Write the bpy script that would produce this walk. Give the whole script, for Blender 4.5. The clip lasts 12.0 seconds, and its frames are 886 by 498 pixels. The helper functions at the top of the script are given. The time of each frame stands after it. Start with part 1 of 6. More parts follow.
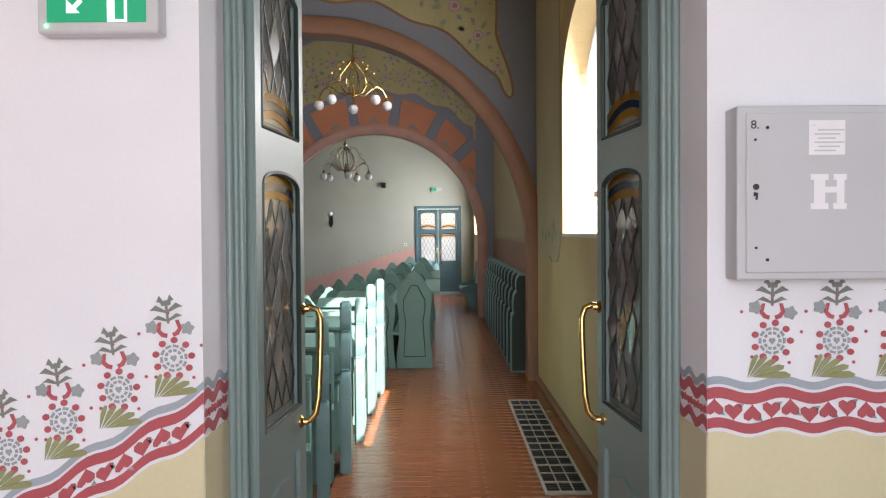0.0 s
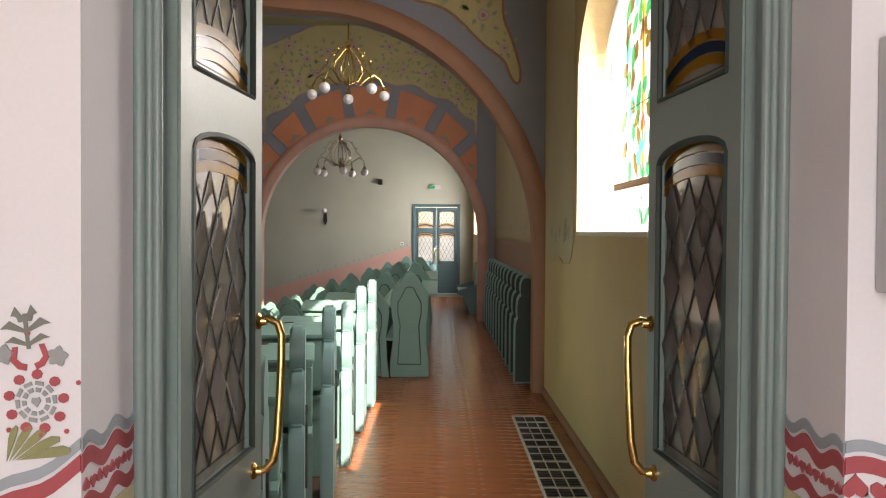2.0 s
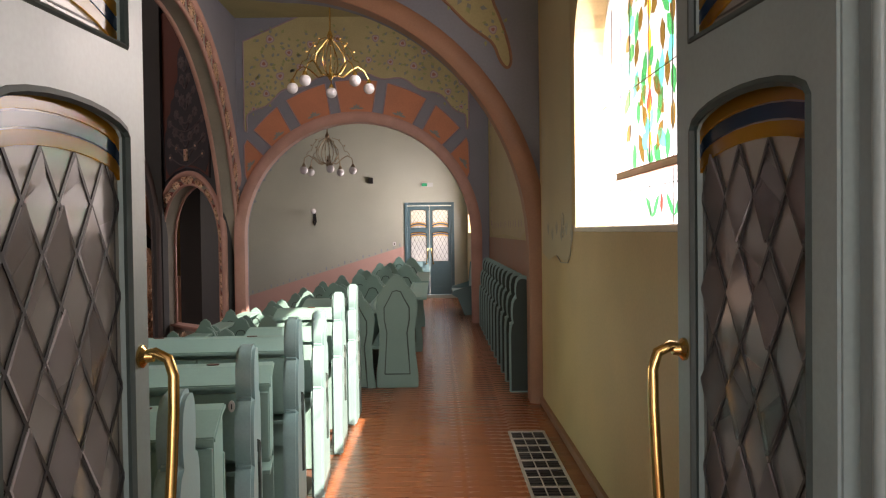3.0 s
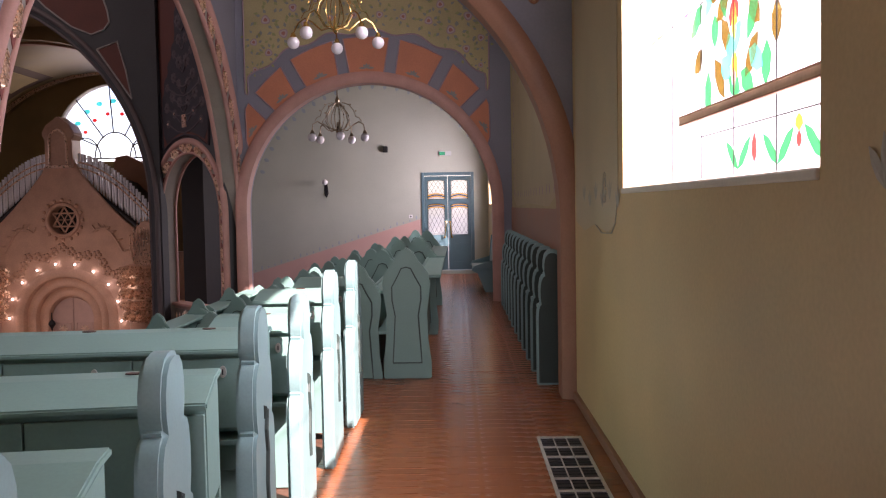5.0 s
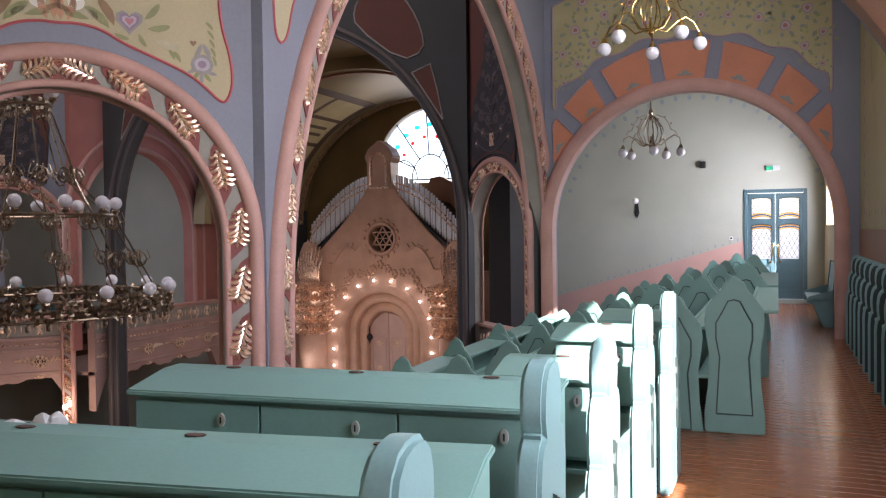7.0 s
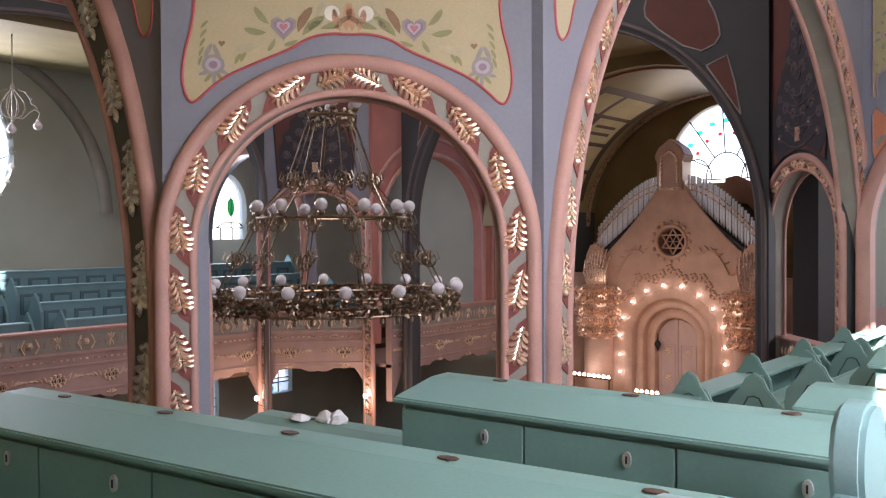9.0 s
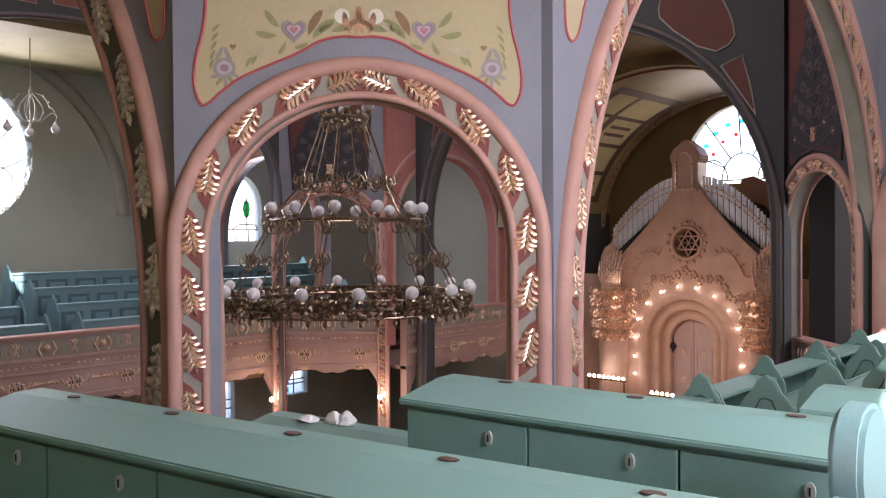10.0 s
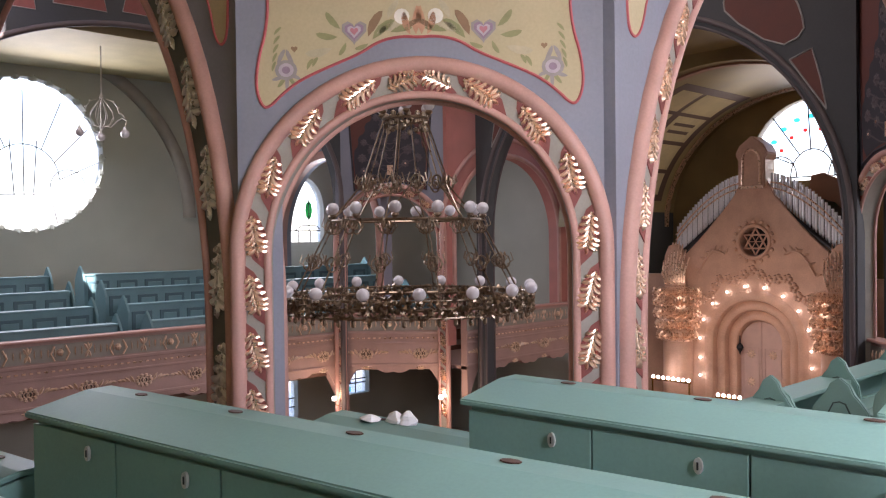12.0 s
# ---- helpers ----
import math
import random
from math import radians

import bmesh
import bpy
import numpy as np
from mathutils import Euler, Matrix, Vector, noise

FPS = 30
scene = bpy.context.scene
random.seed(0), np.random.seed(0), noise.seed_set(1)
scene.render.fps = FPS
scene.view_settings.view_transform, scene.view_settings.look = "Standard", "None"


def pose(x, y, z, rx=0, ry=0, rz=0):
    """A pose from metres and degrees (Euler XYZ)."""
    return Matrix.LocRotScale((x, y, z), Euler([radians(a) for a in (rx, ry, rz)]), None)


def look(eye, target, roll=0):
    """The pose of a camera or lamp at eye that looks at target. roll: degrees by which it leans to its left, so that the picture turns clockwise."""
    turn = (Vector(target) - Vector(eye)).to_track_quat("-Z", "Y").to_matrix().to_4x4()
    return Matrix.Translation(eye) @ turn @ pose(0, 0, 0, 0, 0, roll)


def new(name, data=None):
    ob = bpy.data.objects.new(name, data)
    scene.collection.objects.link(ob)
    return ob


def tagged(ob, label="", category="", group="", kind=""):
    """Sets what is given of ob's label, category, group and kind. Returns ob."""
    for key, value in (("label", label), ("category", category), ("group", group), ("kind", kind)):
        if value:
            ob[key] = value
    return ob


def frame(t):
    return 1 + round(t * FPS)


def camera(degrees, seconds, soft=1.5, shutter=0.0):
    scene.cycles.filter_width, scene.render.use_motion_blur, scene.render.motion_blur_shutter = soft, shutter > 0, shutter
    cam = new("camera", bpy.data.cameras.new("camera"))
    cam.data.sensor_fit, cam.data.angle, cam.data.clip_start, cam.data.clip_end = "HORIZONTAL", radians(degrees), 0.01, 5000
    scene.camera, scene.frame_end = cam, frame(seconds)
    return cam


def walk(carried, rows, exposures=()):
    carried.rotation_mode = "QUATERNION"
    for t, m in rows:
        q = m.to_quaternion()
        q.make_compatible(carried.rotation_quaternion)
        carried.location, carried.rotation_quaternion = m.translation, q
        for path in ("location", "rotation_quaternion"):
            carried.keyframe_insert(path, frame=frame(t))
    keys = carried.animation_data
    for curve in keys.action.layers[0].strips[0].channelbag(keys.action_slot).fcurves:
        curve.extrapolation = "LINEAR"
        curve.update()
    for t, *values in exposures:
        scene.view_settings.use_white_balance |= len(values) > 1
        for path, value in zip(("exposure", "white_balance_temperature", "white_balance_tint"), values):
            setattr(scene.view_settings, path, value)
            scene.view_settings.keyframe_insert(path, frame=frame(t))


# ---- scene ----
cam = camera(54.9, 12.0, soft=1.2)
PATH = [
    (0, (0.267, -0.304, 1.756), (0.272, 1.695, 1.715), -0.4),
    (0.5, (0.293, -0.154, 1.741), (0.291, 1.846, 1.704), -0.3),
    (1, (0.343, 0.012, 1.744), (0.328, 2.012, 1.706), -0.2),
    (1.5, (0.322, 0.392, 1.713), (0.313, 2.391, 1.683), -0.3),
    (2, (0.255, 0.55, 1.723), (0.266, 2.549, 1.683), 0.4),
    (2.5, (0.302, 0.902, 1.719), (0.318, 2.902, 1.679), -0.3),
    (4.5, (0.438, 2.233, 1.674), (0.448, 4.232, 1.597), -1.2),
    (5, (0.415, 2.536, 1.647), (0.381, 4.533, 1.546), -1.0),
    (5.5, (0.344, 2.799, 1.67), (0.221, 4.792, 1.552), -1.0),
    (6, (0.334, 3.1, 1.663), (-0.01, 5.068, 1.563), -1.2),
    (6.5, (0.336, 3.309, 1.665), (-0.226, 5.228, 1.6), -1.1),
    (7, (0.247, 3.482, 1.648), (-0.484, 5.343, 1.605), -0.7),
    (7.5, (0.12, 3.613, 1.661), (-0.805, 5.386, 1.627), -0.6),
    (7.7, (0.115, 3.635, 1.666), (-0.901, 5.357, 1.635), -0.6),
    (9.5, (0.183, 3.79, 1.67), (-1.142, 5.288, 1.636), -0.3),
    (10, (0.2, 3.79, 1.671), (-1.132, 5.282, 1.641), -0.4),
    (10.5, (0.203, 3.798, 1.672), (-1.143, 5.277, 1.645), -0.5),
    (11, (0.198, 3.803, 1.673), (-1.173, 5.259, 1.646), -0.5),
    (11.5, (0.191, 3.805, 1.668), (-1.217, 5.226, 1.642), -0.6),
    (12, (0.177, 3.812, 1.666), (-1.257, 5.206, 1.638), -0.7),
]
EXPOSURES = [(0.0, 2.08, 6700, 13), (1.5, 2.02, 7250, 13), (2.5, 1.92, 7800, 21), (4.5, 1.95, 7250, 33), (5.5, 2.02, 6500, 40), (6.5, 2.3, 6350, 27), (7.5, 2.62, 6250, 21), (9.5, 2.8, 6500, 24), (12.0, 2.8, 6500, 25)]
walk(cam, [(t, look(e, g, r)) for t, e, g, r in PATH], EXPOSURES)

# ---- light ----
SUN_WAY = Vector((-1.0, 0.86, -1.02)).normalized()      # the way in which sunlight travels
world = bpy.data.worlds.new("sky")
scene.world = world
world.use_nodes = True
wn = world.node_tree.nodes
sky = wn.new("ShaderNodeTexSky")
sky.sky_type, sky.sun_disc = "NISHITA", False
sky.sun_elevation = math.asin(-SUN_WAY.z)
sky.sun_rotation = math.atan2(-SUN_WAY.x, -SUN_WAY.y)
world.node_tree.links.new(sky.outputs[0], wn["Background"].inputs[0])
wn["Background"].inputs[1].default_value = 0.15
sun_data = bpy.data.lights.new("sun", "SUN")
sun_data.energy, sun_data.angle, sun_data.color = 5.0, radians(0.6), (1.0, 0.94, 0.85)
sun = new("sun", sun_data)
sun.matrix_world = look((8, 0, 9), Vector((8, 0, 9)) + SUN_WAY)


def window_light(name, eye, target, w, h, watts, color=(0.93, 0.96, 1.0)):
    data = bpy.data.lights.new(name, "AREA")
    data.shape, data.size, data.size_y, data.energy, data.color = "RECTANGLE", w, h, watts, color
    ob = new(name, data)
    ob.matrix_world = look(eye, target)
    return ob


window_light("daylight_side", (1.62, 6.24, 2.5), (-3, 6.6, 1.4), 2.5, 1.5, 35)
window_light("daylight_side", (1.5, 21.4, 2.4), (-3, 20.8, 1.4), 2.2, 1.3, 45)
window_light("daylight_high", (1.30, 12.5, 4.6), (-3, 13.9, 1.6), 2.8, 1.2, 24)
window_light("daylight_round", (-20.3, 10.9, 3.7), (-10, 11.5, 0.0), 2.6, 2.6, 46)
window_light("daylight_lancet", (-20.3, 18.3, 2.4), (-14, 17, 1.0), 1.5, 1.8, 24)
window_light("daylight_apse", (-9.5, 27.1, 3.6), (-9.5, 18, 0), 3.4, 2.0, 18, (1.0, 0.90, 0.72))
window_light("daylight_vestibule", (0.3, -2.9, 2.0), (0.35, 2, 1.5), 2.0, 2.2, 26, (0.90, 0.95, 1.0))
# fill lamp added under the closed hall ceiling, for dome windows not built
window_light("dome_fill", (-9.5, 13.3, 10.6), (-9.5, 13.3, 0), 5.0, 5.0, 56, (1, 0.94, 0.9))

# ---- materials ----
def material(name, color, rough=0.6, metal=0.0, var=0.12, scale=6.0, fine=60.0, bump=0.15, tint=None, stretch=(1, 1, 1), island=0.0, coat=0.0):
    """Paint, plaster, wood or metal: base colour varied at two scales, with fine relief."""
    m = bpy.data.materials.new(name)
    m.use_nodes = True
    nt = m.node_tree
    n, link = nt.nodes, nt.links.new
    bsdf = n["Principled BSDF"]
    tc = n.new("ShaderNodeTexCoord")
    mp = n.new("ShaderNodeMapping")
    mp.inputs["Scale"].default_value = stretch
    link(tc.outputs["Object"], mp.inputs[0])
    big, small = n.new("ShaderNodeTexNoise"), n.new("ShaderNodeTexNoise")
    big.inputs["Scale"].default_value, big.inputs["Detail"].default_value = scale, 5
    small.inputs["Scale"].default_value, small.inputs["Detail"].default_value = fine, 3
    link(mp.outputs[0], big.inputs[0])
    link(mp.outputs[0], small.inputs[0])
    ramp = n.new("ShaderNodeValToRGB")
    dark = [c * (1 - var * 1.6) for c in color]
    lite = [min(1, c * (1 + var)) for c in (tint or color)]
    ramp.color_ramp.elements[0].position, ramp.color_ramp.elements[0].color = 0.3, (*dark, 1)
    ramp.color_ramp.elements[1].position, ramp.color_ramp.elements[1].color = 0.7, (*lite, 1)
    mix = n.new("ShaderNodeMath")
    mix.operation = "MULTIPLY_ADD"
    link(small.outputs[0], mix.inputs[0])
    mix.inputs[1].default_value = 0.35
    ad = n.new("ShaderNodeMath")
    ad.operation = "MULTIPLY"
    link(big.outputs[0], ad.inputs[0])
    ad.inputs[1].default_value = 0.65
    link(ad.outputs[0], mix.inputs[2])
    link(mix.outputs[0], ramp.inputs[0])
    col = ramp.outputs[0]
    if island:
        info = n.new("ShaderNodeObjectInfo")
        hsv = n.new("ShaderNodeHueSaturation")
        mr = n.new("ShaderNodeMapRange")
        mr.inputs[3].default_value, mr.inputs[4].default_value = 1 - island, 1 + island
        link(info.outputs["Random"], mr.inputs[0])
        link(mr.outputs[0], hsv.inputs["Value"])
        link(col, hsv.inputs["Color"])
        col = hsv.outputs[0]
    link(col, bsdf.inputs["Base Color"])
    rr = n.new("ShaderNodeMapRange")
    rr.inputs[3].default_value, rr.inputs[4].default_value = max(0.03, rough - 0.1), min(1, rough + 0.12)
    link(big.outputs[0], rr.inputs[0])
    link(rr.outputs[0], bsdf.inputs["Roughness"])
    bsdf.inputs["Metallic"].default_value = metal
    bsdf.inputs["Coat Weight"].default_value = coat
    if bump:
        b = n.new("ShaderNodeBump")
        b.inputs["Strength"].default_value, b.inputs["Distance"].default_value = bump, 0.004
        link(mix.outputs[0], b.inputs["Height"])
        link(b.outputs[0], bsdf.inputs["Normal"])
    return m


def glow(name, color, strength):
    m = bpy.data.materials.new(name)
    m.use_nodes = True
    b = m.node_tree.nodes["Principled BSDF"]
    b.inputs["Base Color"].default_value = (*color, 1)
    b.inputs["Emission Color"].default_value, b.inputs["Emission Strength"].default_value = (*color, 1), strength
    return m


def glass(name, color, gloss=0.08, haze=0.0, spread=0.0):
    """A thin pane: lets light through in its colour, with a faint reflection; haze scatters part of it."""
    m = bpy.data.materials.new(name)
    m.use_nodes = True
    nt = m.node_tree
    n, link = nt.nodes, nt.links.new
    n.remove(n["Principled BSDF"])
    tr, gl, mx = n.new("ShaderNodeBsdfTransparent"), n.new("ShaderNodeBsdfGlossy"), n.new("ShaderNodeMixShader")
    tr.inputs[0].default_value = (*color, 1)
    gl.inputs["Roughness"].default_value = 0.08
    nz, bp = n.new("ShaderNodeTexNoise"), n.new("ShaderNodeBump")
    nz.inputs["Scale"].default_value = 25
    bp.inputs["Strength"].default_value = 0.2
    link(nz.outputs[0], bp.inputs["Height"])
    link(bp.outputs[0], gl.inputs["Normal"])
    fr = n.new("ShaderNodeFresnel")
    fr.inputs[0].default_value = 1.5
    link(fr.outputs[0], mx.inputs[0])
    link(tr.outputs[0], mx.inputs[1])
    link(gl.outputs[0], mx.inputs[2])
    out = mx
    if haze:
        tl, m2 = n.new("ShaderNodeBsdfTranslucent"), n.new("ShaderNodeMixShader")
        tl.inputs[0].default_value = (*color, 1)
        m2.inputs[0].default_value = haze
        if spread:
            info, mr = n.new("ShaderNodeObjectInfo"), n.new("ShaderNodeMapRange")
            mr.inputs[3].default_value, mr.inputs[4].default_value = haze * 0.2, haze + spread
            link(info.outputs["Random"], mr.inputs[0])
            link(mr.outputs[0], m2.inputs[0])
        link(mx.outputs[0], m2.inputs[1])
        link(tl.outputs[0], m2.inputs[2])
        out = m2
    link(out.outputs[0], n["Material Output"].inputs[0])
    return m


WHITE = material("white_wall_paint", (0.77, 0.78, 0.82), 0.75, var=0.03, scale=2, fine=90, bump=0.08)
OCHRE = material("ochre_wall_paint", (0.60, 0.45, 0.235), 0.55, var=0.10, scale=1.3, fine=50, bump=0.12)
BEIGE = material("beige_dado_paint", (0.62, 0.57, 0.36), 0.5, var=0.05, scale=2, bump=0.08)
GREYGREEN = material("grey_green_wall_paint", (0.44, 0.46, 0.40), 0.7, var=0.07, scale=1.0, fine=40)
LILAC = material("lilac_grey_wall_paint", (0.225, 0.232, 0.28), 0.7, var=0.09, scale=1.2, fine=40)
DUSKPINK = material("dusky_pink_wall_paint", (0.42, 0.16, 0.13), 0.65, var=0.12, scale=2)
PALEWALL = material("pale_grey_ochre_paint", (0.54, 0.46, 0.31), 0.6, var=0.08, scale=1.5)
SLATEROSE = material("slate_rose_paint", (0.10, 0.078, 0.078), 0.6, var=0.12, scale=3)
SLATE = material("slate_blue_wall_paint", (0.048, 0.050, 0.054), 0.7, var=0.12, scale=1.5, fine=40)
YELLOW = material("pale_yellow_wall_paint", (0.47, 0.395, 0.245), 0.7, var=0.08, scale=1.5, fine=45)
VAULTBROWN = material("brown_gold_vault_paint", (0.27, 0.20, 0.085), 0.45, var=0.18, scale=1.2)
OLIVE = material("olive_yellow_vault_paint", (0.44, 0.375, 0.20), 0.7, var=0.12, scale=1.4, fine=45)
ORANGE = material("orange_panel_paint", (0.56, 0.215, 0.12), 0.7, var=0.10, scale=2, fine=50)
ROSE = material("rose_stone_paint", (0.50, 0.28, 0.235), 0.55, var=0.12, scale=3, fine=60, bump=0.2)
BROWNROSE = material("brown_rose_paint", (0.32, 0.16, 0.10), 0.55, var=0.12, scale=3, fine=60, bump=0.2)
TEALBAND = material("slate_teal_band_paint", (0.115, 0.135, 0.14), 0.6, var=0.12, scale=3)
GREYBAND = material("grey_brown_band_paint", (0.31, 0.285, 0.245), 0.6, var=0.10, scale=4)
MAROON = material("maroon_ground_paint", (0.22, 0.06, 0.05), 0.65, var=0.12, scale=6)
PINK = material("pink_dado_paint", (0.58, 0.36, 0.32), 0.7, var=0.06, scale=1.2)
REDLINE = material("red_line_paint", (0.46, 0.10, 0.11), 0.65, var=0.10, scale=8)
BLUELINE = material("blue_grey_line_paint", (0.33, 0.38, 0.43), 0.65, var=0.08, scale=8)
LEAFGREEN = material("olive_leaf_paint", (0.30, 0.32, 0.14), 0.65, var=0.12, scale=8)
GREYLEAF = material("grey_leaf_paint", (0.24, 0.26, 0.24), 0.65, var=0.10, scale=8)
MAUVE = material("mauve_flower_paint", (0.35, 0.25, 0.29), 0.65, var=0.12, scale=8)
INDIGO = material("indigo_ornament_paint", (0.030, 0.026, 0.034), 0.65, var=0.15, scale=6)
DARKRED = material("dark_red_panel_paint", (0.115, 0.036, 0.026), 0.7, var=0.14, scale=3)
CREAM = material("cream_line_paint", (0.70, 0.66, 0.58), 0.65, var=0.06, scale=8)
TEAL = material("sage_green_pew_paint", (0.185, 0.335, 0.300), 0.5, var=0.07, scale=2.5, fine=80, bump=0.10)
TEALEDGE = material("worn_sage_edge_paint", (0.205, 0.345, 0.345), 0.4, var=0.09, scale=5, fine=90, bump=0.12)
BLUEPEW = material("blue_green_pew_paint", (0.14, 0.27, 0.30), 0.45, var=0.10, scale=2.5, fine=60, bump=0.1)
DOORPAINT = material("grey_green_door_paint", (0.20, 0.27, 0.26), 0.38, var=0.08, scale=3, fine=80, bump=0.1)
DOORBLUE = material("blue_door_paint", (0.075, 0.15, 0.18), 0.4, var=0.08, scale=3, fine=80, bump=0.1)
FLOORWOOD = material("brown_painted_floor_board", (0.27, 0.088, 0.032), 0.26, var=0.14, scale=3.0, fine=60, bump=0.12, stretch=(0.8, 2.2, 1), island=0.07)
FLOORDARK = material("dark_floor_joint", (0.10, 0.045, 0.025), 0.7, var=0.1)
BRASS = material("polished_brass", (0.72, 0.47, 0.17), 0.22, 1.0, var=0.12, scale=12, bump=0.05)
OLDBRASS = material("aged_brass", (0.36, 0.28, 0.20), 0.30, 1.0, var=0.22, scale=14, bump=0.2)
GOLD = material("gilded_plaster", (0.95, 0.66, 0.50), 0.28, 0.8, var=0.12, scale=20, bump=0.12)
SILVER = material("silvered_plaster", (0.85, 0.84, 0.84), 0.28, 0.7, var=0.1, scale=20, bump=0.12)
DARKMETAL = material("dark_iron", (0.03, 0.03, 0.035), 0.45, 0.6, var=0.2, scale=12)
STEEL = material("galvanised_steel", (0.62, 0.60, 0.57), 0.42, 0.6, var=0.12, scale=12)
PIPE = material("tin_organ_pipe", (0.84, 0.86, 0.90), 0.30, 0.1, var=0.05, scale=8, bump=0.05)
BOXPAINT = material("light_grey_powder_coat", (0.50, 0.51, 0.53), 0.4, var=0.03, scale=4, fine=160, bump=0.06)
PAPER = material("white_paper", (0.78, 0.78, 0.80), 0.7, var=0.03, bump=0.03)
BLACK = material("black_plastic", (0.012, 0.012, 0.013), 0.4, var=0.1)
GREEN = glow("lit_green_sign", (0.0, 0.22, 0.10), 0.22)
SIGNWHITE = glow("lit_white_pictogram", (0.75, 0.85, 0.8), 0.33)
LED = glow("green_diode", (0.1, 1.0, 0.4), 1.6)
CLEARPLASTIC = material("clear_grey_plastic", (0.55, 0.57, 0.58), 0.2, var=0.05, bump=0.02)
LEAD = material("lead_came", (0.05, 0.05, 0.05), 0.5, 0.5, var=0.2)
GLOBE = material("white_opal_glass", (0.82, 0.80, 0.84), 0.15, var=0.02, bump=0)
BULB = glow("warm_bulb", (1.0, 0.95, 0.90), 3.2)
ARKSTONE = material("salmon_marble_stucco", (0.60, 0.37, 0.26), 0.35, var=0.14, scale=2.5, fine=30, bump=0.15)
ARKDOOR = material("pale_rose_painted_door", (0.58, 0.40, 0.34), 0.5, var=0.08, scale=4)
PARAPET = material("rose_plaster_parapet", (0.44, 0.29, 0.255), 0.6, var=0.10, scale=2.5, fine=40)
CARPET = material("red_brown_hall_floor", (0.22, 0.10, 0.07), 0.8, var=0.15, scale=3)
PANE = glass("clear_leaded_glass", (0.80, 0.80, 0.78), haze=0.3)
LOZENGEGLASS = glass("uneven_leaded_glass", (0.62, 0.60, 0.60), haze=0.25, spread=0.5)
SKYPANE = glass("pale_window_glass", (0.95, 0.97, 1.0), haze=0.15)
AMBER = glass("amber_glass", (0.80, 0.48, 0.08), haze=0.45)
BLUEGLASS = glass("blue_glass", (0.06, 0.16, 0.30), haze=0.35)
GREENGLASS = glass("green_glass", (0.05, 0.38, 0.17), haze=0.35)
TEALGLASS = glass("turquoise_glass", (0.10, 0.75, 0.70), haze=0.35)
REDGLASS = glass("red_glass", (0.85, 0.12, 0.10), haze=0.35)
VIOLETGLASS = glass("violet_glass", (0.60, 0.35, 0.85), haze=0.35)

# ---- shaping helpers ----
def part(name, bm, mat, parent=None, label="", smooth=False):
    """Links a bmesh as one mesh object, under parent if there is one."""
    me = bpy.data.meshes.new(name)
    bmesh.ops.recalc_face_normals(bm, faces=bm.faces[:])
    bm.to_mesh(me)
    bm.free()
    me.materials.append(mat)
    if smooth:
        me.shade_smooth()
        me.set_sharp_from_angle(angle=radians(40))
    ob = new(name, me)
    if parent:
        ob.parent = parent
    if label:
        tagged(ob, label)
    return ob


def shared(name, me, parent, m):
    ob = new(name, me)
    ob.parent = parent
    ob.matrix_basis = m
    return ob


def mesh_of(name, bm, mat, smooth=False):
    me = bpy.data.meshes.new(name)
    bmesh.ops.recalc_face_normals(bm, faces=bm.faces[:])
    bm.to_mesh(me)
    bm.free()
    me.materials.append(mat)
    if smooth:
        me.shade_smooth()
        me.set_sharp_from_angle(angle=radians(40))
    return me


def thing(name, label, category, m=None, group=""):
    ob = new(name)
    ob.empty_display_size = 0.1
    if m is not None:
        ob.matrix_world = m
    return tagged(ob, label, category, group)


def structure(ob, label="", category=""):
    return tagged(ob, label, category, "", "structure")


def box(bm, x0, x1, y0, y1, z0, z1, bevel=0.0):
    vs = [bm.verts.new((x, y, z)) for x in (x0, x1) for y in (y0, y1) for z in (z0, z1)]
    fs = [bm.faces.new([vs[i] for i in q]) for q in ((0, 1, 3, 2), (4, 6, 7, 5), (0, 4, 5, 1), (2, 3, 7, 6), (0, 2, 6, 4), (1, 5, 7, 3))]
    if bevel:
        es = list({e for f in fs for e in f.edges})
        bmesh.ops.bevel(bm, geom=es, offset=bevel, segments=2, affect="EDGES", profile=0.5)
    return bm


def boxes(*rows, bevel=0.0):
    bm = bmesh.new()
    for r in rows:
        box(bm, *r, bevel=bevel)
    return bm


def plate(outer, holes=(), y0=0.0, y1=0.02, bevel=0.0, bm=None, m=None):
    """A board with the outline outer in x, z, and holes through it, from y0 to y1."""
    bm = bm or bmesh.new()
    tmp = bmesh.new()
    edges = []
    for loop in (outer, *holes):
        vs = [tmp.verts.new((x, y0, z)) for x, z in loop]
        edges += [tmp.edges.new((vs[i], vs[(i + 1) % len(vs)])) for i in range(len(vs))]
    got = bmesh.ops.triangle_fill(tmp, use_beauty=True, use_dissolve=False, edges=edges)
    faces = [g for g in got["geom"] if isinstance(g, bmesh.types.BMFace)]
    if abs(y1 - y0) > 1e-6:
        ext = bmesh.ops.extrude_face_region(tmp, geom=faces, use_keep_orig=True)
        vs = [g for g in ext["geom"] if isinstance(g, bmesh.types.BMVert)]
        bmesh.ops.translate(tmp, vec=(0, y1 - y0, 0), verts=vs)
    bmesh.ops.recalc_face_normals(tmp, faces=tmp.faces[:])
    if bevel:
        es = [e for e in tmp.edges if len(e.link_faces) == 2 and e.calc_face_angle(0) > 0.9]
        bmesh.ops.bevel(tmp, geom=es, offset=bevel, segments=2, affect="EDGES")
    if m is not None:
        tmp.transform(m)
    me = bpy.data.meshes.new("tmp")
    tmp.to_mesh(me)
    tmp.free()
    bm.from_mesh(me)
    bpy.data.meshes.remove(me)
    return bm


